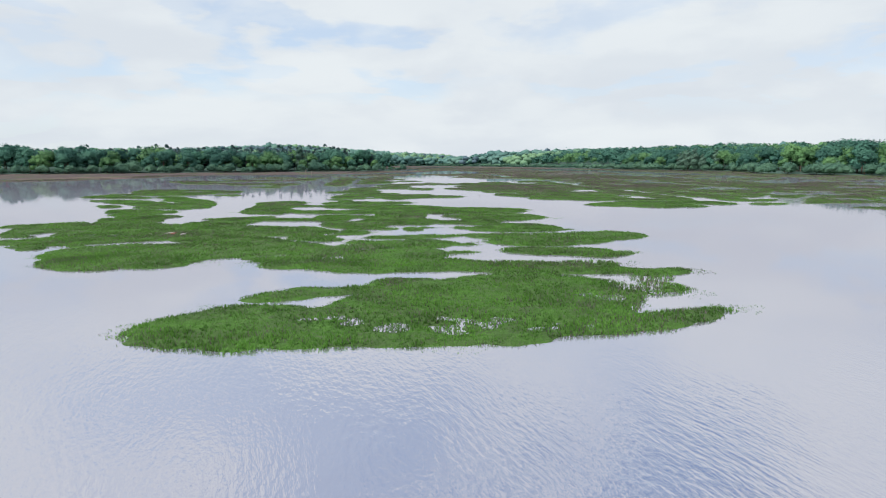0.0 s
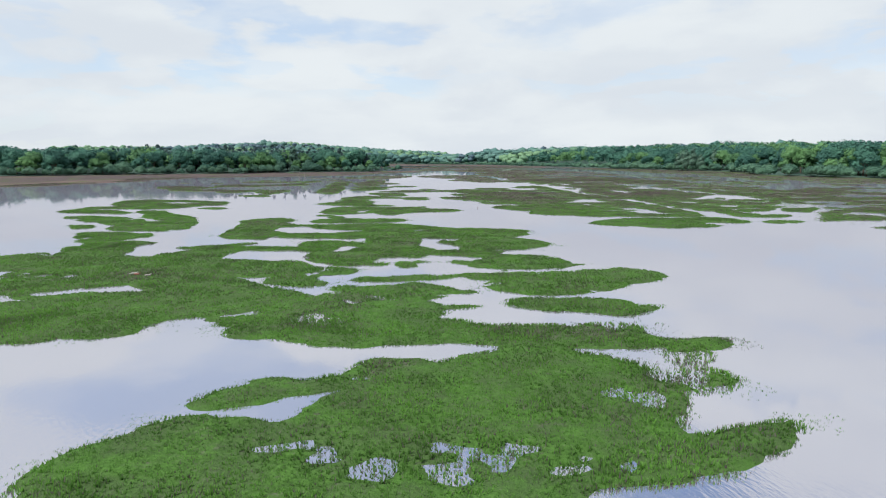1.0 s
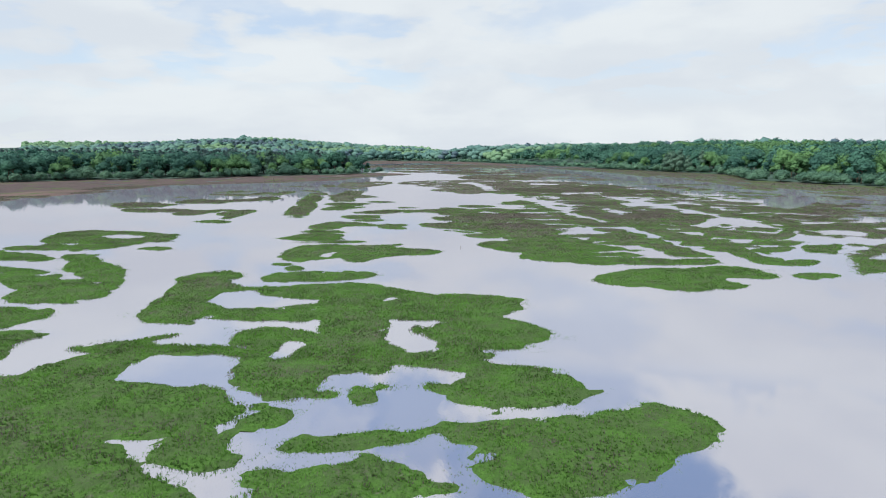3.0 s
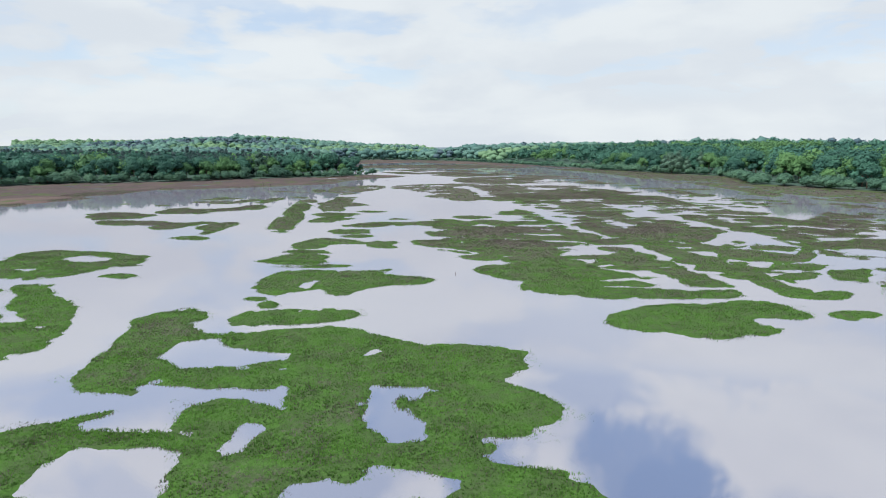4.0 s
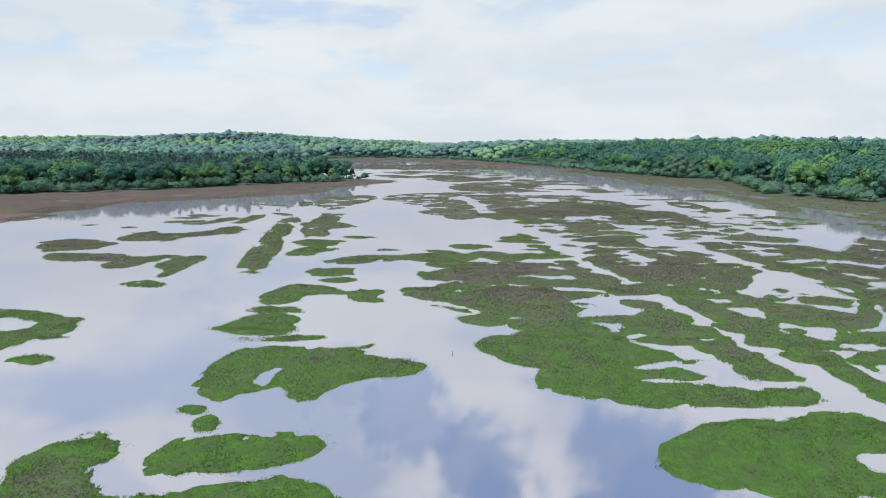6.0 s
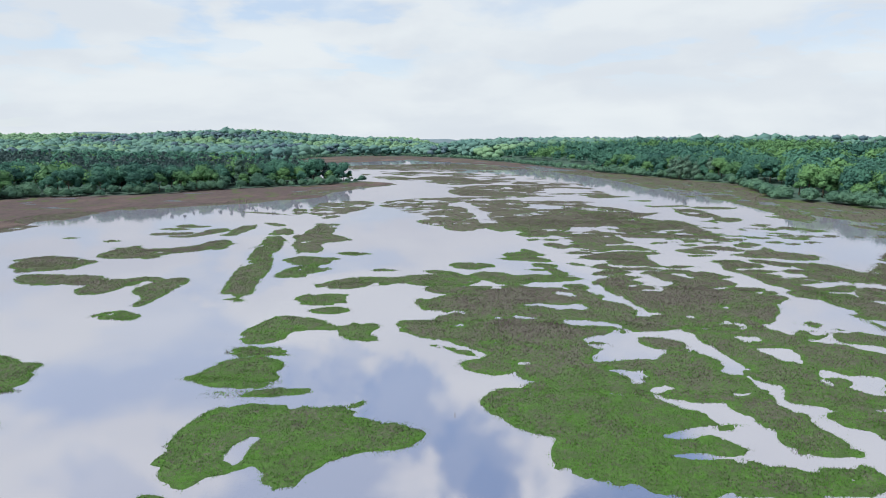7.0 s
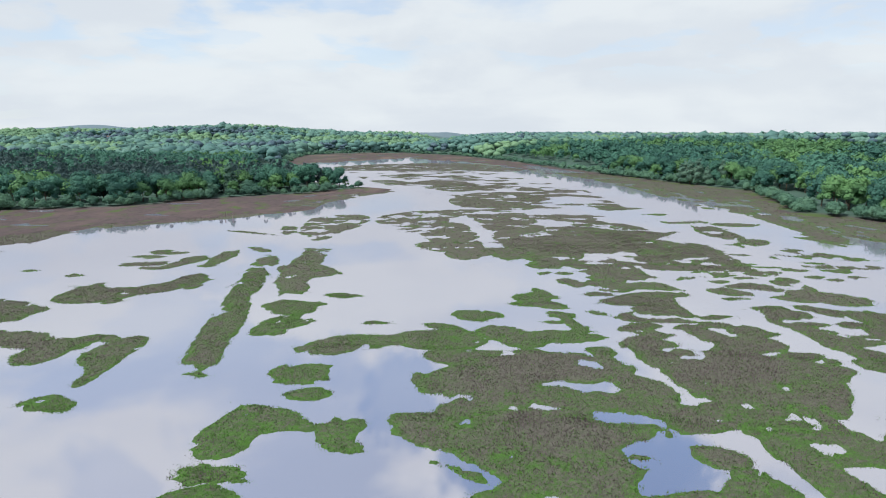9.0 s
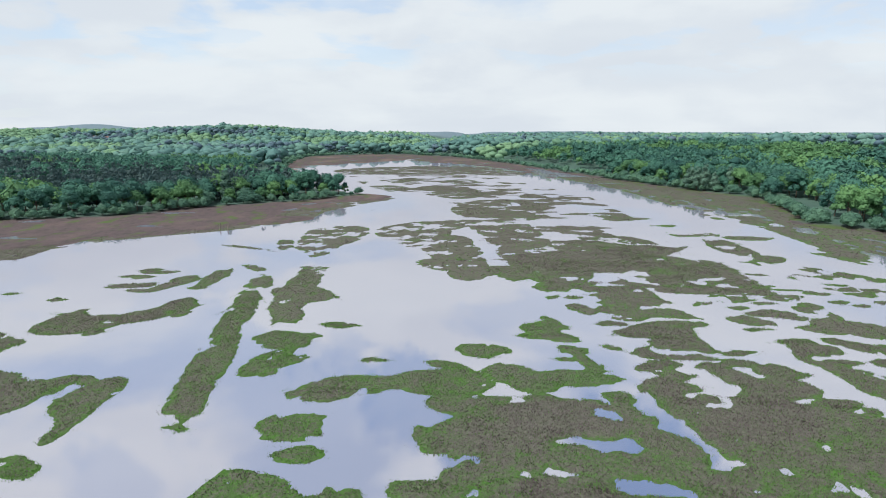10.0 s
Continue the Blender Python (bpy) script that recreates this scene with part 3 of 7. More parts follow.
island("low island of green marsh grass edged with brown sedge", 0.25,
       [(-23.4, 60.3, 4, 2.7, 150), (-19.8, 60.7, 3.4, 2.3, 165), (-27, 62.1, 1.1, 1.1, 0), (-17.1, 62.1, 1.1, 0.8, 90), (-18, 62.5, 2, 0.6, 0), (-22.5, 63, 1.3, 0.4, 0)])
island("low island of green marsh grass edged with brown sedge", 0.25,
       [(2.7, 52.2, 8.5, 5.7, 45), (-6.8, 46.8, 4.3, 2.8, 15), (-6.8, 60.7, 4.4, 1.9, 165), (4.5, 61.2, 8.4, 1.5, 0), (9.4, 49.9, 4, 1.1, 30), (-7.2, 52.2, 1.7, 1.1, 30), (10.8, 56.2, 2.1, 1.4, 30), (-2.7, 55.8, 1.2, 1.2, 0), (11.2, 59.4, 1.8, 1.2, 75), (-11.7, 62.1, 2.2, 0.9, 165), (-5, 53.5, 1.8, 0.8, 30), (-4.1, 62.5, 4.2, 0.8, 0), (4.5, 59.4, 1.9, 1.9, 0), (-3.6, 61.6, 8.4, 1.5, 0), (-3.2, 45.4, 2.6, 1.1, 15), (-1.4, 56.2, 1.7, 1.1, 15), (-10.8, 60.7, 1.7, 1.1, 165), (-8.1, 49.5, 1.3, 0.6, 15)] +
       [(-6.3, 53.5, 1.3, 0.6, 0), (-3.2, 54, 0.9, 0.4, 45), (-2.3, 59.8, 3.2, 0.6, 15), (8.5, 62.5, 1.8, 0.8, 0), (-5.9, 44.1, 1.3, 0.4, 0), (6.7, 47.7, 2.1, 0.4, 15), (-6.8, 49.9, 2.1, 0.4, 0), (13, 61.2, 0.9, 0.4, 30), (12.6, 61.6, 1.3, 0.4, 15), (-11.3, 63, 2.1, 0.4, 0), (-9, 63, 2.1, 0.4, 0), (0.4, 63, 2.1, 0.4, 0), (4, 63, 1.3, 0.4, 0), (5.4, 63, 2.1, 0.4, 0)])
island("low island of green marsh grass edged with brown sedge", 0.25,
       [(9, 67.9, 2.3, 1.5, 0), (4.9, 68.8, 2.3, 1.5, 0), (7.2, 69.3, 2.6, 1.1, 15), (6.3, 67.5, 1.3, 0.6, 15), (11.2, 68.4, 1.1, 0.5, 30), (10.3, 69.3, 0.9, 0.4, 135)])
island("low island of dense bright green marsh grass", 0.08,
       [(5.8, 75.6, 5.2, 3.4, 30), (10.3, 78.3, 4.3, 2.8, 15), (0.9, 76.9, 1.7, 1.1, 150), (2.2, 77.4, 2.6, 1.1, 15), (6.3, 72, 2, 0.6, 15), (9.9, 74.7, 1.8, 0.8, 45), (-8.1, 75.1, 0.8, 0.8, 0), (-6.8, 75.1, 1.8, 0.8, 0), (-4.5, 76, 2.7, 0.8, 15), (5.4, 79.2, 2.6, 0.5, 15), (14.4, 79.6, 1.3, 0.6, 105), (13, 81, 1.8, 0.8, 150), (-1.8, 76.9, 1.3, 0.4, 30)])
island("low island of green marsh grass edged with brown sedge", 0.25,
       [(-27.9, 78.3, 16.1, 4.6, 0), (-20.3, 64.8, 8.8, 3.8, 15), (-6.3, 64.8, 5.7, 3.8, 30), (-33.3, 69.3, 3.3, 3.3, 0), (3.1, 83.7, 4, 2.7, 15), (-23.4, 73.8, 16.8, 3.1, 150), (-27, 85.9, 4, 2.7, 60), (-12.6, 84.1, 4.3, 2.8, 135), (-37.8, 85, 5.3, 3.5, 105), (-5.9, 69.3, 5, 3.3, 45), (7.6, 62.5, 2.9, 1.9, 30), (-9.5, 87.7, 5.4, 2.4, 15), (-0.9, 62.1, 8.4, 1.5, 0), (-42.3, 80.5, 3.4, 2.3, 0), (-27.5, 72, 8.3, 2.4, 30), (-40.5, 74.7, 2.9, 1.9, 90), (-13.1, 73.3, 2.3, 1.5, 165), (-1.4, 88.2, 5.4, 1.5, 165)] +
       [(-6.3, 81.9, 1.7, 1.1, 120), (-16.2, 88.6, 1.7, 1.1, 105), (-27, 66.6, 1.4, 0.9, 30), (-11.3, 77.8, 1.8, 1.2, 30), (-28.8, 89.1, 1.8, 1.2, 30), (-25.7, 83.2, 2.9, 1.9, 90), (-11.3, 61.6, 1.7, 1.1, 150), (10.3, 61.2, 2.7, 0.8, 0), (-25.7, 67, 1.7, 1.1, 30), (-8.6, 71.5, 1.1, 1.1, 0), (-14, 75.1, 2.1, 1.4, 105), (-42.3, 76, 6.3, 1.1, 120), (-45.9, 79.2, 1.7, 1.1, 60), (1.3, 85.9, 4, 1.1, 90), (4.9, 86.4, 2.6, 1.1, 150), (-41, 89.1, 1.1, 1.1, 0), (-24.3, 89.1, 6.3, 1.1, 0), (-17.6, 89.1, 1.7, 1.1, 150)] +
       [(-18.9, 61.2, 2.7, 0.8, 0), (-32, 65.2, 0.8, 0.8, 0), (-34.7, 73.3, 1.8, 0.8, 60), (-32.4, 73.3, 1.8, 0.8, 120), (-8.6, 81.9, 1.1, 0.8, 0), (-5, 83.2, 1.1, 0.8, 15), (-1.4, 83.2, 1.1, 0.8, 150), (-11.7, 63, 2.2, 0.9, 45), (-28.4, 64.3, 1.1, 0.8, 45), (-12.2, 65.2, 0.9, 0.4, 120), (-32.9, 65.7, 1.7, 0.5, 0), (-30.2, 67, 0.9, 0.6, 0), (-0.9, 67, 1.7, 0.5, 15), (-36.5, 67.9, 1.8, 0.8, 135), (-30.2, 67.9, 2.1, 0.4, 30), (-23.9, 67.9, 3.2, 0.6, 15), (-1.4, 71.1, 2.6, 0.5, 15), (-38.7, 71.5, 1.3, 0.6, 0)] +
       [(-1.8, 72, 1.8, 0.8, 150), (-30.2, 73.3, 0.9, 0.4, 30), (-36.5, 74.2, 2, 0.6, 105), (-16.2, 81.4, 1.8, 0.8, 150), (5.8, 81.9, 2.6, 0.5, 30), (-43.2, 82.8, 1.7, 0.5, 45), (-41, 82.8, 1.3, 0.4, 135), (-34.2, 82.8, 4.2, 0.8, 165), (7.2, 83.2, 1.7, 0.5, 75), (7.2, 84.6, 1.7, 0.5, 90), (-6.3, 86.4, 1.1, 0.8, 0), (-41.9, 86.8, 1.3, 0.6, 105), (-12.6, 89.1, 1.3, 0.6, 75), (-11.7, 89.5, 1.7, 0.5, 15), (-0.5, 89.5, 2.7, 0.8, 0), (-5.9, 60.7, 1.3, 0.4, 0), (3.1, 60.7, 2.1, 0.4, 0), (12.6, 61.6, 1.3, 0.4, 15)] +
       [(4.9, 63.4, 1.3, 0.4, 15), (-1.4, 63.9, 2.1, 0.4, 0), (-29.3, 66.6, 1.3, 0.4, 0), (-10.4, 68.4, 3.2, 0.6, 135), (-28.4, 68.8, 2.1, 0.4, 30), (-1.8, 69.7, 1.3, 0.4, 45), (-13.1, 70.6, 1.3, 0.4, 135), (-3.2, 73.3, 1.3, 0.4, 150), (-12.2, 74.7, 2.1, 0.4, 105), (-11.7, 79.2, 1.3, 0.4, 165), (-8.6, 82.8, 1.3, 0.4, 0), (-30.2, 84.1, 1.3, 0.4, 90), (-16.2, 85.9, 1.3, 0.4, 90), (-14.9, 87.7, 0.6, 0.4, 45), (-15.3, 89.5, 0.9, 0.4, 45), (-37.4, 90, 1.3, 0.4, 0), (-20.3, 90, 1.3, 0.4, 0)])
island("low island of green marsh grass edged with brown sedge", 0.25,
       [(-39.2, 89.5, 3.4, 2.3, 150), (-42.8, 91.3, 2.7, 0.8, 120), (-37.4, 91.3, 1.7, 1.1, 0), (-41, 87.7, 2, 0.6, 15), (-41.9, 91.8, 2.7, 0.8, 0), (-39.6, 92.2, 2, 0.6, 15)])
island("low island of green marsh grass edged with brown sedge", 0.25,
       [(-2.7, 104.4, 7.8, 5.2, 15), (1.3, 95.8, 5.7, 3.8, 0), (-11.7, 101.7, 12, 3.4, 105), (-28.4, 99.9, 3.8, 3.8, 0), (-31.5, 109.8, 9.4, 2.7, 105), (-16.7, 109.8, 7.9, 3.4, 0), (-17.1, 93.1, 2.8, 2.8, 0), (-17.1, 100.3, 10.5, 1.9, 0), (-9.9, 90, 4, 2.7, 30), (-27, 89.1, 2.9, 1.9, 0), (-1.8, 89.1, 2.9, 1.9, 15), (0.4, 99.9, 8, 2.3, 150), (-0.5, 91.3, 4.4, 1.9, 105), (-31.5, 117.4, 2.9, 1.9, 120), (-7.2, 88.6, 2.3, 1.5, 15), (-16.2, 90.4, 3.5, 1.5, 90), (-21.6, 89.5, 4, 1.1, 0), (-7.7, 109.3, 9.7, 1.8, 150)] +
       [(-27.5, 110.2, 3.3, 1.4, 15), (-36, 115.2, 1.7, 1.1, 105), (-13.5, 93.1, 6.4, 1.2, 165), (-31.5, 102.1, 5.4, 1.5, 105), (-17.1, 103, 2.2, 0.9, 15), (-35.1, 116.1, 2.3, 1.5, 90), (-5.9, 90.4, 1.7, 1.1, 120), (-22.1, 98.5, 3.2, 0.6, 0), (-24.3, 110.7, 6.3, 1.1, 0), (-28.8, 111.6, 2.6, 1.1, 150), (-35.1, 113.4, 2.6, 1.1, 120), (-24.8, 87.7, 2.1, 0.4, 15), (-30.2, 88.6, 1.3, 0.6, 165), (-17.6, 88.6, 3.2, 0.6, 165), (-4.5, 96.3, 1.3, 0.6, 90), (-26.1, 96.7, 0.9, 0.6, 0), (-24.8, 101.7, 1.3, 0.4, 135), (-9.9, 107.5, 1.8, 0.8, 60)] +
       [(4, 108, 0.9, 0.6, 0), (-34.2, 109.3, 3.2, 0.6, 105), (-16.7, 113.4, 3.2, 0.6, 15), (-14.4, 87.3, 2.1, 0.4, 0), (1.3, 87.3, 2.1, 0.4, 0), (3.6, 87.3, 2.1, 0.4, 0), (1.8, 87.7, 2.1, 0.4, 0), (1.8, 90, 1.1, 0.5, 75), (-26.6, 91.3, 1.7, 0.5, 45), (1.8, 91.8, 2.1, 0.4, 0), (3.6, 92.2, 1.7, 0.5, 15), (-14, 94.5, 2.1, 0.4, 150), (-19.8, 98.1, 2.1, 0.4, 0), (-16.2, 98.1, 2.1, 0.4, 0), (-29.7, 113.4, 1.7, 0.5, 105), (-11.7, 113.4, 1.3, 0.4, 150), (-34.7, 118.3, 1.3, 0.4, 45)])
island("low island of dense bright green marsh grass", 0.08,
       [(-23, 117.4, 4, 2.7, 45), (-19.4, 117.9, 6.5, 2.8, 15), (-26.1, 117.9, 1.7, 0.5, 75), (-20.3, 120.6, 2.6, 0.5, 15)])
island("small island of green marsh grass edged with brown sedge", 0.25,
       [(-24.8, 122.8, 1.7, 1.1, 120)])
island("small island of green marsh grass edged with brown sedge", 0.25,
       [(40.5, 123.3, 1.5, 1.5, 0), (42.7, 124.2, 3.5, 1.5, 15)])
island("small island of green marsh grass edged with brown sedge", 0.25,
       [(-27.5, 125.5, 1.7, 1.1, 165)])
island("low island of green marsh grass edged with brown sedge", 0.25,
       [(-68.4, 126.4, 5.4, 1.5, 0), (-74.3, 126.9, 2.2, 0.9, 165), (-72.9, 125.5, 1.7, 0.5, 0), (-63.9, 125.5, 1.7, 0.5, 0), (-63, 126, 1.1, 0.8, 45), (-63.9, 127.3, 1.7, 0.5, 165), (-73.8, 127.8, 2.1, 0.4, 0)])
island("low island of green marsh grass edged with brown sedge", 0.25,
       [(-45.9, 107.1, 5.2, 5.2, 0), (-50, 118.8, 9.4, 2.7, 135), (-50.9, 110.2, 9.4, 2.7, 150), (-57.6, 126.4, 2.3, 1.5, 165), (-60.3, 113.8, 1.7, 1.1, 165), (-48.2, 112.5, 2.2, 0.9, 0), (-59.4, 115.6, 1.8, 1.2, 30), (-53.1, 115.2, 1.1, 0.8, 105), (-41, 105.3, 1.1, 1.1, 0), (-43.2, 111.6, 3.3, 1.4, 105), (-58.5, 112.5, 1.1, 1.1, 0), (-42.8, 102.6, 1.7, 0.5, 0), (-54, 119.2, 1.8, 0.8, 135), (-48.2, 121, 2.1, 0.4, 135), (-56.7, 123.7, 4.2, 0.8, 120), (-59.9, 127.3, 1.3, 0.6, 165), (-40.5, 106.6, 1.1, 0.5, 90), (-51.8, 113.8, 1.3, 0.4, 120)] +
       [(-54.9, 125.5, 2.1, 0.4, 135)])
island("low island of dense bright green marsh grass", 0.08,
       [(23.8, 120.1, 6.1, 6.1, 0), (31.9, 124.6, 6.2, 2.7, 165), (17.5, 118.8, 3.4, 2.3, 120), (18, 122.4, 3.5, 1.5, 45), (29.2, 116.5, 2.6, 1.1, 30), (29.7, 122.4, 7.8, 1.4, 45), (35.1, 126.4, 1.7, 1.1, 135), (15.3, 117.9, 1.4, 0.9, 135), (20.7, 125.5, 1.8, 0.8, 30), (23.4, 126.4, 3.2, 0.6, 15), (32.4, 127.3, 4.2, 0.8, 0), (30.1, 118.3, 1.1, 0.5, 0)])
island("low island of dense bright green marsh grass", 0.08,
       [(31, 126.9, 4.4, 1.9, 15), (23.4, 126, 2.6, 1.1, 15), (34.6, 126.4, 2.3, 1.5, 150), (26.1, 126, 2.6, 1.1, 0), (20.7, 125.5, 1.7, 0.5, 15), (33.3, 125.5, 2, 0.6, 15), (32.8, 129.1, 2.1, 0.4, 0)])
island("low island of green marsh grass edged with brown sedge", 0.25,
       [(-58.5, 127.8, 4.4, 1.9, 150), (-58.5, 130, 1.1, 1.1, 0), (-60.3, 130.5, 1.3, 0.4, 15)])
island("low island of green marsh grass edged with brown sedge", 0.25,
       [(-72.9, 128.2, 4, 2.7, 150), (-67.1, 127.3, 4.4, 1.9, 165), (-70.2, 129.6, 5.4, 1.5, 165), (-68.9, 125.5, 1.7, 0.5, 165), (-75.6, 131.8, 0.8, 0.8, 0), (-63, 125.5, 1.1, 0.5, 30), (-74.7, 131.8, 1.3, 0.4, 135)])
island("small island of green marsh grass edged with brown sedge", 0.35,
       [(-52.2, 136.8, 1.7, 1.1, 150), (-51.3, 137.7, 1.3, 0.4, 150)])
island("low island of green marsh grass edged with brown sedge", 0.35,
       [(-17.6, 136.3, 6.3, 4.2, 75), (-26.6, 138.6, 5.7, 3.8, 60), (-27, 130.9, 3.4, 2.3, 105), (-10.8, 137.7, 4.3, 2.8, 0), (-20.7, 139.9, 4.6, 3.1, 30), (-16.7, 142.6, 2.3, 1.5, 15), (-18, 129.6, 1.7, 1.1, 165), (-25.7, 133.6, 6.3, 1.1, 90), (-13.5, 135, 6.3, 1.1, 45), (-13.5, 139.9, 5, 1.4, 165), (-22.5, 142.6, 1.7, 1.1, 150), (-24.3, 130.5, 0.9, 0.9, 0), (-16.7, 130.5, 2.7, 0.8, 60), (-21.6, 131.8, 2.1, 0.4, 45), (-29.3, 132.7, 1.8, 0.8, 75), (-22.1, 135.9, 2.6, 0.5, 90), (-29.3, 141.7, 1.3, 0.6, 75), (-14.9, 144, 1.1, 0.5, 60)])
island("low island of green marsh grass edged with brown sedge", 0.35,
       [(-63.5, 141.3, 8.8, 3.8, 60), (-73.4, 145.8, 6.4, 4.3, 150), (-74.3, 135.9, 3.4, 2.3, 0), (-70.2, 137.7, 4, 1.8, 150), (-66.6, 145.3, 9.7, 1.8, 0), (-58.1, 149.4, 2.3, 1.5, 150), (-56.7, 146.7, 1.7, 1.1, 90), (-70.2, 135, 5.2, 0.9, 15), (-61.2, 149.8, 1.2, 1.2, 0), (-60.8, 137.2, 1.8, 0.8, 45), (-66.6, 143.5, 8, 2.3, 135), (-79.2, 149.8, 1.4, 0.9, 120), (-70.7, 135.9, 4.4, 1.9, 165), (-58.1, 147.6, 3.5, 2.4, 105), (-63.9, 134.5, 1.7, 1.1, 30), (-62.6, 135.9, 1.7, 1.1, 30), (-60.3, 138.6, 3.2, 0.6, 60), (-72.9, 140.4, 5.2, 0.9, 135)] +
       [(-55.8, 145.3, 0.9, 0.6, 0), (-78.3, 150.3, 2, 0.6, 15), (-72.9, 150.3, 2, 0.6, 165), (-68, 140.8, 1.3, 0.4, 105), (-59, 141.7, 1.1, 0.5, 60)])
island("low island of dense bright green marsh grass", 0.08,
       [(-28.4, 148.9, 2.3, 1.5, 0), (-32, 149.4, 3.5, 1.5, 165), (-35.6, 150.3, 1.3, 0.6, 165), (-29.7, 150.3, 3.2, 0.6, 0)])
island("low island of green marsh grass edged with brown sedge", 0.35,
       [(10.3, 144, 9.2, 6.1, 0), (13, 134.1, 7.9, 3.4, 165), (22.9, 132.3, 8.3, 2.4, 0), (19.3, 137.7, 5.4, 1.5, 0), (20.7, 144, 1.9, 1.9, 0), (0.4, 146.2, 2.3, 1.5, 105), (32.4, 133.2, 2.6, 1.1, 60), (2.2, 148.9, 2.6, 1.1, 15), (17.1, 149.4, 2.1, 1.4, 135), (5.4, 149.8, 4.2, 0.8, 15), (13, 137.7, 5.2, 3.4, 60), (30.6, 134.1, 2.7, 0.8, 0), (23.8, 142.2, 1.1, 0.8, 150), (19.3, 146.7, 5.2, 0.9, 135), (13.5, 150.3, 4.2, 0.8, 0), (7.6, 138.1, 5.4, 1.5, 75), (19.8, 134.5, 4, 1.1, 0), (19.3, 142.6, 2.6, 1.1, 30)] +
       [(14.8, 130, 2.6, 0.5, 165), (16.6, 130, 3.2, 0.6, 0), (30.6, 131.4, 2.7, 0.8, 15), (9, 131.8, 2.6, 0.5, 150), (23.8, 135, 1.1, 0.5, 150), (24.7, 142.6, 1.7, 0.5, 0), (25.6, 134.5, 2.1, 0.4, 0), (22, 139, 1.3, 0.6, 150)])
island("marsh bank of mixed green grass and brown sedge", 0.5,
       [(31, 139.9, 3.3, 3.3, 0), (30.1, 144.4, 6.2, 2.7, 105), (25.6, 149.4, 5.4, 1.5, 0), (27, 146.2, 1.7, 1.1, 120), (28.8, 137.2, 0.9, 0.6, 0), (33.7, 137.7, 1.1, 0.8, 0), (20.2, 148.9, 1.1, 0.5, 150), (31, 148.9, 2, 0.6, 75), (21.1, 150.3, 2.1, 0.4, 15), (30.1, 150.3, 1.8, 0.8, 0), (27.9, 142.6, 2.1, 0.4, 105), (32.8, 144.9, 1.1, 0.5, 75)])
island("marsh bank of mixed green grass and brown sedge", 0.5,
       [(41.4, 133.6, 3.4, 2.3, 150), (40, 140.4, 6.7, 1.9, 90), (45.9, 144.9, 4.4, 1.9, 30), (42.3, 148.9, 3.5, 1.5, 150), (44.5, 133.2, 2.9, 1.9, 30), (38.2, 144.4, 2.8, 1.9, 165), (35.1, 149.4, 2.3, 1.5, 15), (38.2, 149.4, 4, 1.8, 0), (42.7, 136.3, 1.8, 0.8, 135), (41.8, 145.8, 4.2, 0.8, 75), (49.9, 150.3, 0.8, 0.8, 0), (47.2, 134.5, 1.3, 0.6, 75), (43.6, 141.7, 1.3, 0.6, 90), (43.2, 146.7, 2.6, 0.5, 0), (49.9, 147.1, 0.9, 0.6, 0), (49, 147.6, 1.7, 0.5, 0), (44.1, 149.8, 1.1, 0.8, 90), (43.2, 150.3, 2, 0.6, 0)] +
       [(44.5, 135.4, 2.1, 0.4, 0), (50.8, 150.3, 1.3, 0.4, 30), (45, 150.7, 2.1, 0.4, 0)])
island("low island of green marsh grass edged with brown sedge", 0.35,
       [(-77, 153, 5.2, 3.4, 150), (-60.3, 151.6, 3.4, 2.3, 150), (-71.6, 154.8, 8.4, 1.5, 0), (-63.9, 153.4, 4.3, 1.9, 165), (-72, 149.8, 1.1, 0.8, 150), (-71.6, 152.5, 1.1, 0.8, 45), (-79.2, 150.3, 1.1, 1.1, 0), (-76.5, 156.6, 2.6, 1.1, 165), (-57.2, 149.8, 0.9, 0.6, 0), (-73.8, 156.6, 3.2, 0.6, 0), (-58.5, 153.4, 1.1, 0.5, 150), (-67.5, 156.1, 2.1, 0.4, 165)])
island("low island of dense bright green marsh grass", 0.08,
       [(-31.5, 153, 5.2, 3.4, 30), (-27.9, 151.2, 1.9, 1.9, 0), (-30.2, 157.5, 1.8, 0.8, 165), (-33.8, 155.7, 1.7, 1.1, 60), (-32.4, 156.6, 1.7, 1.1, 0), (-29.7, 149.8, 3.2, 0.6, 0)])
island("low island of green marsh grass edged with brown sedge", 0.35,
       [(24.7, 167.8, 3.5, 2.4, 165)])
island("marsh bank of mixed green grass and brown sedge", 0.5,
       [(54.4, 171.9, 4, 2.7, 15), (58, 173.7, 1.7, 1.1, 0), (54.9, 169.2, 1.7, 0.5, 0), (56.2, 169.6, 1.3, 0.6, 75)])
